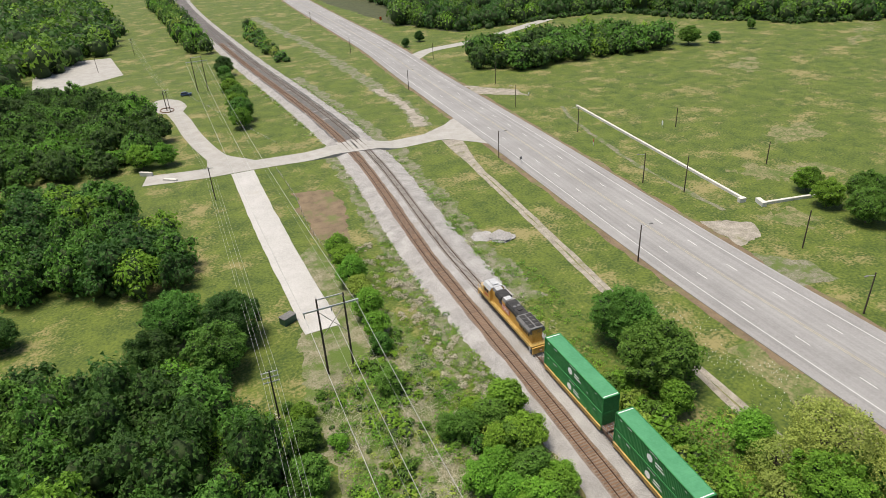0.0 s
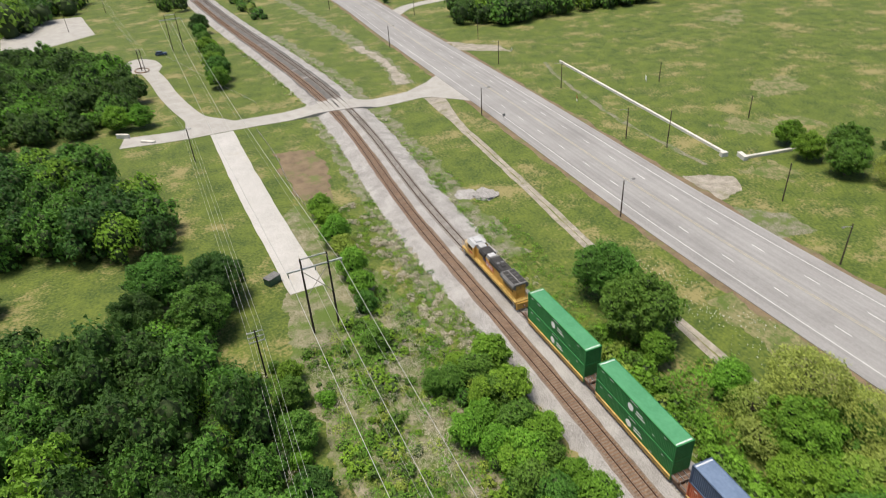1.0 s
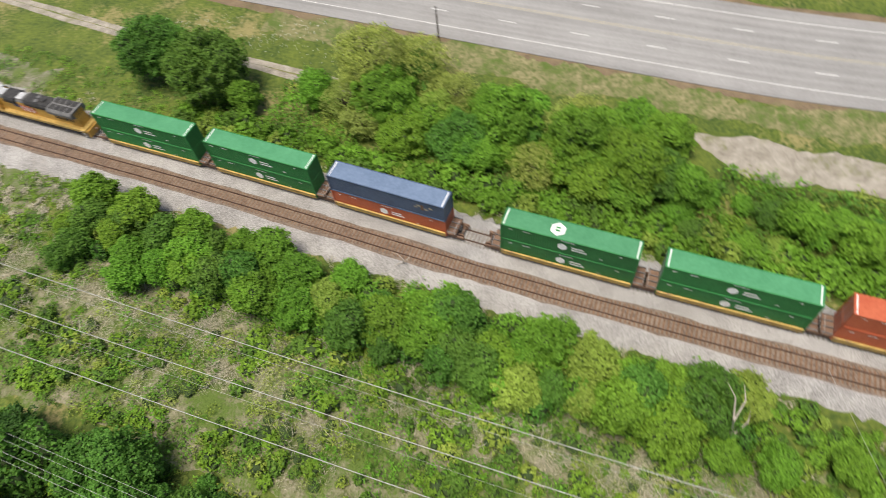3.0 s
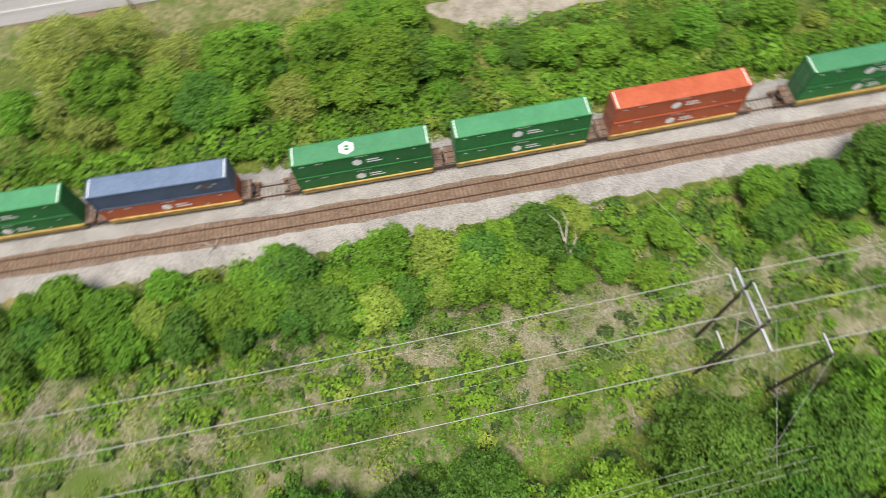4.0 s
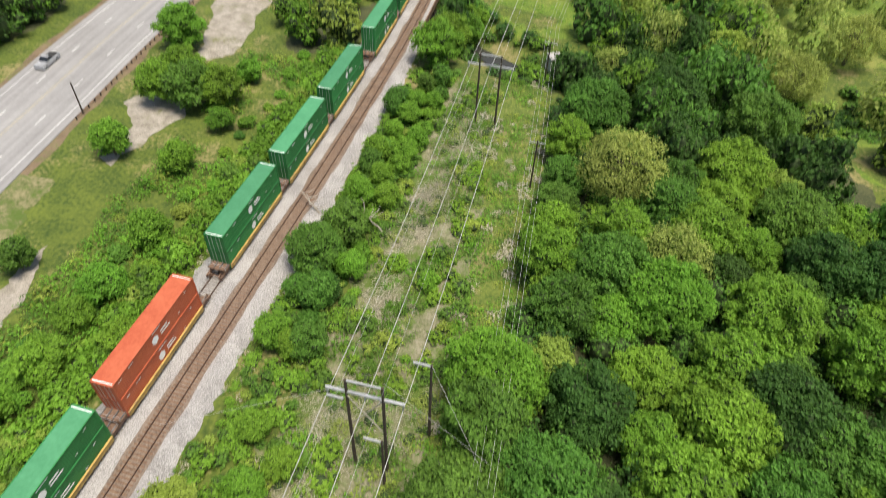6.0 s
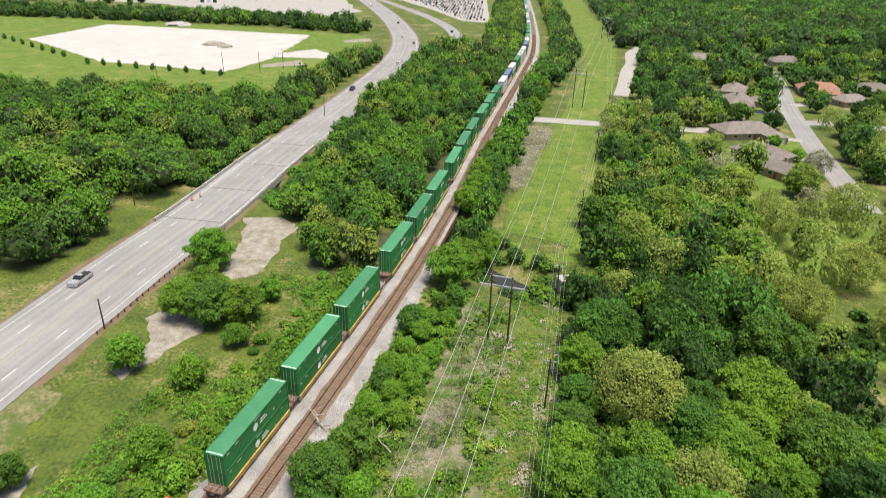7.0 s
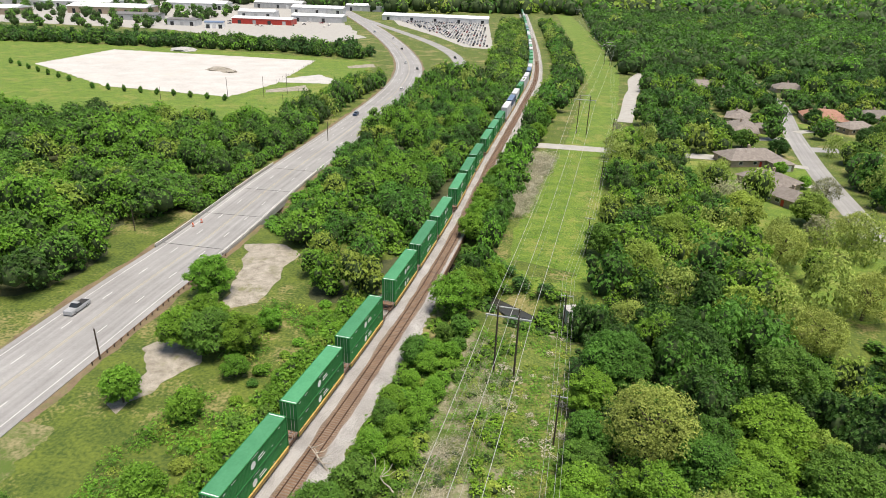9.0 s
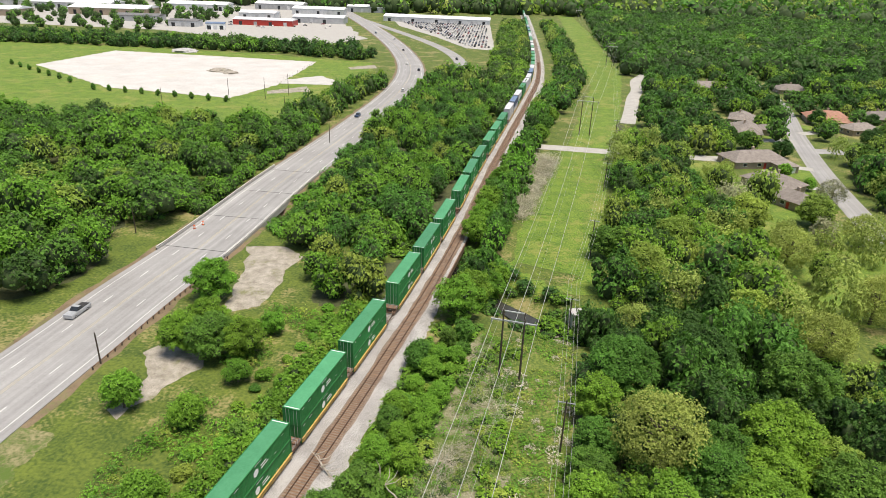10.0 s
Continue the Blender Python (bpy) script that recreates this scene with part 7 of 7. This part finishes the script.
def low_wall(pts, h, w, label):
    e = empty("low_wall", Matrix.Identity(4), label, "wall", "low walls")
    for (ax, ay), (bx, by) in zip(pts, pts[1:]):
        d = Vector((bx - ax, by - ay))
        n = max(1, int(d.length / 6))
        for k in range(n):
            p = part("wall_segment", box(-w / 2, w / 2, 0.02, d.length / n - 0.02, -0.1, h, bevel=0.05), M["wallwhite"], e)
            q = Vector((ax, ay)) + d * k / n
            p.matrix_world = Matrix.Translation((q.x, q.y, 0)) @ Matrix.Rotation(math.atan2(-d.x, d.y), 4, "Z")


low_wall([(-170, -171), (-140.5, -82)], 0.7, 0.75, "long low white concrete wall in grass")
low_wall([(-140.5, -82), (-138.8, -82.6)], 1.1, 1.2, "white concrete wall end block")
low_wall([(-142, -78), (-157.5, -72)], 0.7, 0.75, "short low white concrete wall in grass")
low_wall([(-141, -77), (-142.6, -80)], 1.1, 1.2, "white concrete wall end block")
low_wall([(-25, -206), (-22, -209)], 1.3, 0.8, "tan stone gate wall beside drive")
low_wall([(-27, -200), (-30, -196.5)], 0.6, 1.0, "low pale concrete kerb wall beside drive")


def sign(x, y, w, h, z, mat, label, turn=0.6):
    e = empty("sign", Matrix.Translation((x, y, 0)) @ Matrix.Rotation(turn, 4, "Z"), label, "sign", "road signs")
    part("panel", box(-w / 2, w / 2, -0.04, 0.04, z, z + h, bevel=0.01), M[mat], e)
    for q in (-w * 0.35, w * 0.35):
        part("post", cyl((q, 0.06, -0.2), (q, 0.06, z + h * 0.8), 0.04, seg=6), M["galv"], e)
    return e


sign(-173, -134, 1.7, 1.3, 0.7, "decal", "white blank sign board in field", 0.9)
s2 = sign(-143, -136, 1.0, 0.9, 1.2, "red", "red and white sign beside highway", 0.9)
part("lower_panel", box(-0.5, 0.5, -0.04, 0.04, 0.3, 1.15), M["decal"], s2)
sign(-116, -139, 1.2, 0.8, 1.4, "roofgrey", "small grey road sign seen from behind", 0.3)
sign(-220, -412, 2.2, 2.2, 1.5, "orangeplastic", "orange diamond road works sign", 0.4)
sign(-168, -196, 2.6, 0.5, 0.3, "decal", "low white sign beside highway", 0.7)


def utility_box(x, y):
    e = empty("utility_box", Matrix.Translation((x, y, 0)) @ Matrix.Rotation(0.3, 4, "Z"), "dark green steel utility cabinet on grass", "utility box")
    part("body", box(-1.4, 1.4, -0.9, 0.9, 0.0, 1.5, bevel=0.05), M["greenbox"], e)
    part("lid", box(-1.45, 1.45, -0.95, 0.95, 1.5, 1.6, bevel=0.03), M["roofgrey"], e)
    part("door_seam", box(-0.02, 0.02, -0.915, -0.9, 0.1, 1.4), M["black"], e)


utility_box(-28.3, -103.5)
pole(-33.3, -100.5, 5.5, 0.06, "thin pale lamp post at end of gravel lane", (), "galv", "lamp_post", "")
pole(-47, -283, 8.5, 0.2, "dark wooden pole in middle of turning circle")
ring = bmesh.new()
for k in range(20):
    a0, a1 = k * math.tau / 20, (k + 1) * math.tau / 20
    cyl((-47 + 2.6 * math.cos(a0), -283 + 4 * math.sin(a0), 0.25), (-47 + 2.6 * math.cos(a1), -283 + 4 * math.sin(a1), 0.25), 0.22, seg=6, bm=ring)
tagged(part("planter_ring", ring, M["rust"], None), "dark round planting bed edge in turning circle", "planter")
pole(-36.5, -392, 9, 0.14, "thin dark pole at parking pad", ())


def fence(pts, step, label, h=1.2):
    e = empty("fence", Matrix.Identity(4), label, "fence", "fences")
    ln = Line(pts)
    s, prev = 0.0, None
    while s < ln.length:
        q, d = ln.at(s)
        part("post", cyl((q.x, q.y, -0.1), (q.x, q.y, h), 0.05, seg=6), M["pole"], e)
        if prev:
            for z in (0.5, 0.85, 1.1):
                part("wire", cyl((prev.x, prev.y, z), (q.x, q.y, z), 0.012, seg=4), M["wire"], e)
        prev = q
        s += step


fence([(-57, -185), (-53, -160), (-48.5, -141), (-45, -116)], 3.0, "thin wire fence on dark posts")
fence([(-66, -208), (-60, -300)], 6.0, "thin wire fence on dark posts")


def guardrail():
    e = empty("guardrail", Matrix.Identity(4), "weathered steel guardrail along highway", "guardrail")
    a, b = sy(highway, 92), sy(highway, 139)
    n = 24
    pts = []
    for k in range(n + 1):
        s = a + (b - a) * k / n
        q, d = highway.at(s, hw(s) + 0.7)
        pts.append((q, d))
        part("post", box(q.x - 0.09, q.x + 0.09, q.y - 0.09, q.y + 0.09, 0, 0.75), M["pole"], e)
    for (p, _), (q, _) in zip(pts, pts[1:]):
        part("rail", prism([(-0.04, 0.45), (0.04, 0.5), (-0.03, 0.57), (0.04, 0.64), (-0.04, 0.72), (-0.07, 0.6)], 0, (q - p).length), M["rust"], e).matrix_world = Matrix.Translation((p.x, p.y, 0)) @ Matrix.Rotation(math.atan2(-(q - p).x, (q - p).y), 4, "Z")


guardrail()


def drum(x, y):
    e = empty("traffic_drum", Matrix.Translation((x, y, 0.14)), "orange and white traffic drum on bridge", "traffic drum", "traffic drums")
    part("body", cyl((0, 0, 0.06), (0, 0, 1.0), 0.3, 0.24, 12), M["orangeplastic"], e)
    part("base", cyl((0, 0, 0), (0, 0, 0.08), 0.4, seg=12), M["black"], e)
    for z in (0.35, 0.7):
        part("band", cyl((0, 0, z), (0, 0, z + 0.12), 0.292, seg=12), M["decal"], e)


drum(-78.6, 155)
drum(-77.6, 158)


# ---- vehicles ----
def car(kind, paint, label):
    """A parked car, bonnet towards +y."""
    e = empty("car", Matrix.Identity(4), label, "car", "cars")
    l, w = (2.35, 0.9) if kind != "pickup" else (2.8, 0.98)
    up = 0.3 if kind != "sedan" else 0.0
    part("body", prism([(-w, 0.3), (-w, 0.75 + up * 0.5), (-w + 0.08, 0.9 + up * 0.6), (w - 0.08, 0.9 + up * 0.6), (w, 0.75 + up * 0.5), (w, 0.3)], -l, l), paint, e)
    y0, y1 = (-1.7, 1.0) if kind == "sedan" else (-2.2, 0.9) if kind == "suv" else (-0.6, 1.1)
    bm = bmesh.new()
    zt, zb = 1.42 + up, 0.9 + up * 0.6
    lo = [bm.verts.new(p) for p in ((-w + 0.1, y0, zb), (w - 0.1, y0, zb), (w - 0.1, y1, zb), (-w + 0.1, y1, zb))]
    hi = [bm.verts.new(p) for p in ((-w + 0.25, y0 + 0.35, zt), (w - 0.25, y0 + 0.35, zt), (w - 0.25, y1 - 0.7, zt), (-w + 0.25, y1 - 0.7, zt))]
    for k in range(4):
        bm.faces.new((lo[k], lo[(k + 1) % 4], hi[(k + 1) % 4], hi[k]))
    bm.faces.new(hi)
    part("cabin_glass", bm, M["glass"], e)
    part("roof", box(-w + 0.22, w - 0.22, y0 + 0.32, y1 - 0.67, zt, zt + 0.05, bevel=0.02), paint, e)
    if kind == "pickup":
        part("load_bed", box(-w + 0.12, w - 0.12, -l + 0.1, -0.7, zb, zb + 0.02), M["black"], e)
    for sx in (-1, 1):
        for y in (-l * 0.6, l * 0.62):
            wh = part("wheel", cyl((sx * (w - 0.22), y, 0.33), (sx * (w + 0.01), y, 0.33), 0.33, seg=12), M["black"], e)
            part("rim", cyl((sx * (w + 0.01), y, 0.33), (sx * (w + 0.025), y, 0.33), 0.2, seg=8), M["galv"], wh)
    return e


paints = [plain("silver_paint", (0.5, 0.51, 0.52), 0.3, 0.3), plain("white_car_paint", (0.75, 0.75, 0.74), 0.3), plain("black_car_paint", (0.02, 0.02, 0.022), 0.25), plain("blue_car_paint", (0.04, 0.07, 0.14), 0.3), plain("red_car_paint", (0.3, 0.03, 0.03), 0.3)]
autos = [car("pickup", paints[0], "silver pickup truck on road"), car("sedan", paints[1], "white sedan on road"), car("suv", paints[3], "dark blue sport utility vehicle on road"), car("sedan", paints[2], "black sedan on road"), car("suv", paints[4], "dark red sport utility vehicle")]


def place_car(k, m, first=set()):
    if k in first:
        return copy_thing(autos[k], m)
    first.add(k)
    autos[k].matrix_world = m
    return autos[k]


for k, y, off, ln, flip in ((0, 109, -5.6, highway, 1), (1, 372, 2, highway, 0), (2, 300, -5.5, highway, 1), (3, 452, 5.5, highway, 0), (1, 480, -2, highway, 1), (3, 560, 2, highway, 0), (1, 640, 5.4, highway, 0), (2, 700, -5, highway, 1), (1, 470, 1.5, frontage, 0), (3, 520, -1.5, frontage, 1)):
    s = sy(ln, y)
    q, d = ln.at(s, off)
    place_car(k, Matrix.Translation((q.x, q.y, 0.14 if ln is highway else 0.05)) @ Matrix.Rotation(math.atan2(-d.x, d.y) + math.pi * flip, 4, "Z"))
c0 = place_car(2, Matrix.Translation((-60, -303, 0.02)) @ Matrix.Rotation(1.2, 4, "Z"))
tagged(c0, "dark sport utility vehicle parked on grass")
rnd = random.Random(77)


def far_car(paint, label):
    """A distant parked car: body on dark tyres, glazed cabin and roof."""
    e = empty("car", Matrix.Identity(4), label, "car", "cars in lot")
    bm = prism([(-0.9, 0.35), (-0.9, 0.8), (-0.8, 0.95), (0.8, 0.95), (0.9, 0.8), (0.9, 0.35)], -2.35, 2.35)
    box(-0.68, 0.68, -1.3, 0.35, 1.46, 1.52, bm)
    part("body", bm, paint, e)
    bm = bmesh.new()
    lo = [bm.verts.new(p) for p in ((-0.8, -1.75, 0.95), (0.8, -1.75, 0.95), (0.8, 1.0, 0.95), (-0.8, 1.0, 0.95))]
    hi = [bm.verts.new(p) for p in ((-0.66, -1.35, 1.46), (0.66, -1.35, 1.46), (0.66, 0.4, 1.46), (-0.66, 0.4, 1.46))]
    for k in range(4):
        bm.faces.new((lo[k], lo[(k + 1) % 4], hi[(k + 1) % 4], hi[k]))
    part("cabin_glass", bm, M["glass"], e)
    bm = bmesh.new()
    for y in (-1.4, 1.45):
        cyl((-0.88, y, 0.33), (0.88, y, 0.33), 0.33, seg=8, bm=bm)
    part("tyres", bm, M["black"], e)
    return e


FAR_CARS = [far_car(p, f"{w} car parked in crowded lot") for p, w in zip(paints, ("silver", "white", "black", "dark blue", "dark red"))]
CAR_MIX = [(0, 4), (1, 5), (2, 3), (3, 2), (4, 1)]
placed = set()


def park(x, y, turn, label=""):
    i = choose(rnd, CAR_MIX)
    m = Matrix.Translation((x, y, 0.05)) @ Matrix.Rotation(turn, 4, "Z")
    c = FAR_CARS[i] if i not in placed else copy_thing(FAR_CARS[i], m)
    placed.add(i)
    c.matrix_world = m
    if label:
        tagged(c, label, "car", "cars in yard")


lot = [(-128, 862), (-18, 858), (-10, 612), (-28, 612), (-62, 700)]
for row in range(19):
    y = 612 + row * 13.5
    for k in range(40):
        x = -125 + k * 3.1 + rnd.uniform(-0.2, 0.2)
        if inside(x, y, lot) and rnd.random() < 0.82:
            park(x, y + rnd.uniform(-0.4, 0.4), rnd.choice((0.0, math.pi)) + rnd.uniform(-0.05, 0.05))
for x, y in scatter([(-300, 700), (-180, 700), (-200, 860), (-330, 900)], 12.0, 79, 300)[:36]:
    park(x, y, rnd.choice([0.35, 1.9]), "car parked in commercial yard")


# ---- houses ----
def house(x, y, turn, w, d, roof, label, wing=True, z=2.7):
    """A one-storey brick house with hipped roofs, windows and a garage."""
    e = empty("house", Matrix.Translation((x, y, 0)) @ Matrix.Rotation(turn, 4, "Z"), label, "house", "houses")
    blocks = [(-w / 2, w / 2, -d / 2, d / 2)]
    if wing:
        blocks.append((w / 2 - 7.5, w / 2 - 0.4, -d / 2 - 6.5, -d / 2 + 2))
    for k, (x0, x1, y0, y1) in enumerate(blocks):
        part("wall", box(x0, x1, y0, y1, 0, z), M["brick"], e)
        bm = bmesh.new()
        o = 0.7
        lo = [bm.verts.new(p) for p in ((x0 - o, y0 - o, z), (x1 + o, y0 - o, z), (x1 + o, y1 + o, z), (x0 - o, y1 + o, z))]
        span = min(x1 - x0, y1 - y0)
        h = z + span * 0.26
        if x1 - x0 > y1 - y0:
            ra, rb = (x0 + span * 0.4, (y0 + y1) / 2, h), (x1 - span * 0.4, (y0 + y1) / 2, h)
            va, vb = bm.verts.new(ra), bm.verts.new(rb)
            for f in ((lo[0], lo[1], vb, va), (lo[1], lo[2], vb), (lo[2], lo[3], va, vb), (lo[3], lo[0], va)):
                bm.faces.new(f)
        else:
            ra, rb = ((x0 + x1) / 2, y0 + span * 0.4, h), ((x0 + x1) / 2, y1 - span * 0.4, h)
            va, vb = bm.verts.new(ra), bm.verts.new(rb)
            for f in ((lo[0], lo[1], va), (lo[1], lo[2], vb, va), (lo[2], lo[3], vb), (lo[3], lo[0], va, vb)):
                bm.faces.new(f)
        bm.faces.new(lo[::-1])
        rf = part("roof", bm, roof, e)
        if k == 0:
            part("chimney", box(-0.5, 0.5, 1.0, 1.8, z, h + 0.9, bevel=0.03), M["brick"], rf)
            part("roof_vent", cyl((2.2, 1.0, h - 1.2), (2.2, 1.0, h - 0.1), 0.12), M["galv"], rf)
    for q in (-w * 0.32, -w * 0.05):
        for sy_, y_ in ((-1, -d / 2), (1, d / 2)):
            win = part("window", box(q - 0.8, q + 0.8, y_ - 0.04, y_ + 0.04, 0.9, 2.2), M["decal"], e)
            part("pane", box(q - 0.7, q + 0.7, y_ + sy_ * 0.045, y_ + sy_ * 0.05, 1.0, 2.1), M["glass"], win)
    for y_ in (-d * 0.2, d * 0.2):
        win = part("window", box(-w / 2 - 0.04, -w / 2 + 0.04, y_ - 0.7, y_ + 0.7, 0.9, 2.2), M["decal"], e)
        part("pane", box(-w / 2 - 0.05, -w / 2 - 0.045, y_ - 0.6, y_ + 0.6, 1.0, 2.1), M["glass"], win)
    part("door", box(0.8, 1.8, -d / 2 - 0.05, -d / 2 - 0.01, 0, 2.1), M["red"], e)
    if wing:
        part("garage_door", box(w / 2 - 6.5, w / 2 - 1.5, -d / 2 - 6.54, -d / 2 - 6.5, 0, 2.2), M["decal"], e)
    return e


for x, y, t, w, d, rf, lb, wing in HOUSES:
    house(x, y, t, w, d, M[rf], lb, wing)
# garden lawns and drives
for k, (x, y, w, d) in enumerate(((112, 246, 11, 22), (107, 214, 9, 26), (126, 300, 9, 24), (155, 326, 14, 14), (101, 262, 16, 8))):
    patch("lawn", [(x - w / 2, y - d / 2), (x + w / 2, y - d / 2 + 1), (x + w / 2 + 1, y + d / 2), (x - w / 2, y + d / 2)], 0.03 + k * 0.002, M["lush"], "bright green front lawn", "lawn", 0.4, 120 + k)
for k, (x, y, w, d, a) in enumerate(((113, 252, 16, 5, -0.3), (124, 296, 16, 5, 0.3), (152, 318, 24, 5, 0.5), (107, 226, 12, 4, -0.2))):
    o = part("house_drive", box(-w / 2, w / 2, -d / 2, d / 2, 0, 0.07), M["concrete"], None)
    o.matrix_world = Matrix.Translation((x, y, 0)) @ Matrix.Rotation(a, 4, "Z")
    tagged(o, "pale concrete house drive", "driveway", kind="structure")


# ---- commercial buildings ----
def shed(x, y, turn, w, d, h, roof, wall, label, bays=5):
    e = empty("warehouse", Matrix.Translation((x, y, 0)) @ Matrix.Rotation(turn, 4, "Z"), label, "warehouse", "warehouses")
    part("wall", box(-w / 2, w / 2, -d / 2, d / 2, 0, h), wall, e)
    bm = prism([(-d / 2 - 0.4, h), (0, h + d * 0.07), (d / 2 + 0.4, h), (d / 2 + 0.4, h - 0.35), (-d / 2 - 0.4, h - 0.35)], -w / 2 - 0.4, w / 2 + 0.4)
    bmesh.ops.rotate(bm, verts=bm.verts[:], matrix=Matrix.Rotation(math.pi / 2, 3, "Z"))
    part("roof", bm, roof, e)
    for k in range(bays):
        q = -w / 2 + w * (k + 0.5) / bays
        part("bay_door", box(q - 1.8, q + 1.8, -d / 2 - 0.08, -d / 2 - 0.02, 0, h * 0.65), M["wallgrey"] if k % 2 else M["glass"], e)
    return e


for x, y, t, w, d, h, rf, wl_, lb in ((-82, 880, 0.0, 136, 34, 6, "metalroof", "wallgrey", "long low white metal warehouse"), (-330, 690, 0.1, 30, 18, 6, "roofgrey", "wallgrey", "grey metal walled workshop building"), (-262, 742, 0.05, 66, 24, 6, "metalroof", "red", "pale roofed shop with red front"),
                                      (-290, 672, 0.3, 18, 14, 6, "bluetop", "decal", "small white shop with blue front"), (-215, 800, 0.05, 60, 30, 7, "metalroof", "wallgrey", "white metal roofed commercial warehouse"), (-300, 830, 0.1, 44, 30, 7, "metalroof", "wallgrey", "white metal roofed commercial warehouse"),
                                      (-470, 800, 0.15, 90, 46, 8, "metalroof", "brick", "large pale roofed warehouse"), (-580, 730, 0.15, 80, 40, 7, "metalroof", "brick", "large pale roofed warehouse"), (-400, 730, 0.15, 46, 26, 6, "roofgrey", "wallgrey", "grey roofed metal workshop building"),
                                      (-560, 870, 0.15, 100, 50, 8, "metalroof", "wallgrey", "large pale roofed warehouse"), (-420, 930, 0.15, 80, 44, 8, "metalroof", "wallgrey", "large pale roofed warehouse"), (-250, 930, 0.1, 70, 36, 8, "metalroof", "wallgrey", "white metal roofed commercial warehouse"),
                                      (-330, 1010, 0.1, 70, 40, 8, "metalroof", "wallgrey", "white metal roofed commercial warehouse"), (-200, 1020, 0.1, 60, 34, 8, "metalroof", "wallgrey", "white metal roofed commercial warehouse"), (-700, 860, 0.1, 100, 50, 8, "metalroof", "wallgrey", "large pale roofed warehouse")):
    shed(x, y, t, w, d, h, M[rf], M[wl_], lb, max(3, int(w / 14)))
# young trees planted round the pale lot
for k in range(16):
    a, b = (Vector((-308, 398)), Vector((-214, 332))) if k < 7 else (Vector((-214, 332)), Vector((-136, 318)))
    q = a.lerp(b, (k if k < 7 else k - 7) / 8)
    tree(q.x, q.y, 1.5, "mid", 3.8, "planted beside pale lot")
for x, y, h in ((-136, 322, 11), (-120, 330, 11), (-112, 344, 11), (-160, 300, 9), (-100, 300, 8), (-66, 250, 8), (-92, 150, 7)):
    pole(x, y, h, 0.14, "thin dark utility pole at field", ())
fence([(-128, 375), (-129, 420), (-130, 470)], 6.0, "wire fence along pale lot", 2.0)

# white wild flowers beside the highway
rnd = random.Random(41)
verts, faces = [], []
for k in range(220):
    a = rnd.choice(((-87, -54), (-85, -62), (-82, -48), (-83, -44), (-80, -36), (-86, -40)))
    x, y = a[0] + rnd.gauss(0, 1.6), a[1] + rnd.gauss(0, 2.2)
    r, z, i = rnd.uniform(0.025, 0.055), rnd.uniform(0.15, 0.4), len(verts)
    verts += [(x - r, y - r, z), (x + r, y - r, z), (x + r, y + r, z), (x - r, y + r, z), (x, y, 0)]
    faces += [(i, i + 1, i + 2, i + 3), (i, i + 1, i + 4)]
tagged(mesh_object("wild_flowers", verts, faces, M["decal"]), "white wild flowers in roadside grass", "flowers", kind="stuff")

# ---- sleepers ----
def sleepers():
    for e, off, mat in ((tracks[0], 0.0, "sleeper_a"), (tracks[1], TRACK_GAP, "sleeper_b")):
        base = box(-1.3, 1.3, -0.115, 0.115, -0.1, 0.055, bevel=0.015)
        me = bpy.data.meshes.new("sleeper")
        base.to_mesh(me)
        me.materials.append(M[mat])
        rnd = random.Random(7)
        a, b = sy(near_track, -62), sy(near_track, 92)
        n = 300
        for k in range(n):
            q, d = near_track.at(a + (b - a) * k / n, off)
            o = new("sleeper", me)
            o.parent = e
            o.matrix_world = Matrix.Translation((q.x, q.y, BED)) @ Matrix.Rotation(math.atan2(-d.x, d.y) + rnd.uniform(-0.02, 0.02), 4, "Z")
        base.free()
        verts, faces = [], []
        for lo, hi in ((sy(near_track, -420), a - 0.25), (b + 0.25, sy(near_track, 520))):
            s = lo
            while s < hi:
                q, d = near_track.at(s, off)
                px = Vector((d.y, -d.x))
                i = len(verts)
                for z in (-0.1, 0.055):
                    for u, w in ((-1.3, -0.115), (1.3, -0.115), (1.3, 0.115), (-1.3, 0.115)):
                        p = q + px * u + d * w
                        verts.append((p.x, p.y, BED + z))
                faces += [(i + 4, i + 5, i + 6, i + 7), (i, i + 1, i + 5, i + 4), (i + 1, i + 2, i + 6, i + 5), (i + 2, i + 3, i + 7, i + 6), (i + 3, i, i + 4, i + 7)]
                s += (b - a) / n
        ob = mesh_object("sleepers", verts, faces, M[mat])
        ob.parent = e
        ob["kind"] = "stuff"


sleepers()
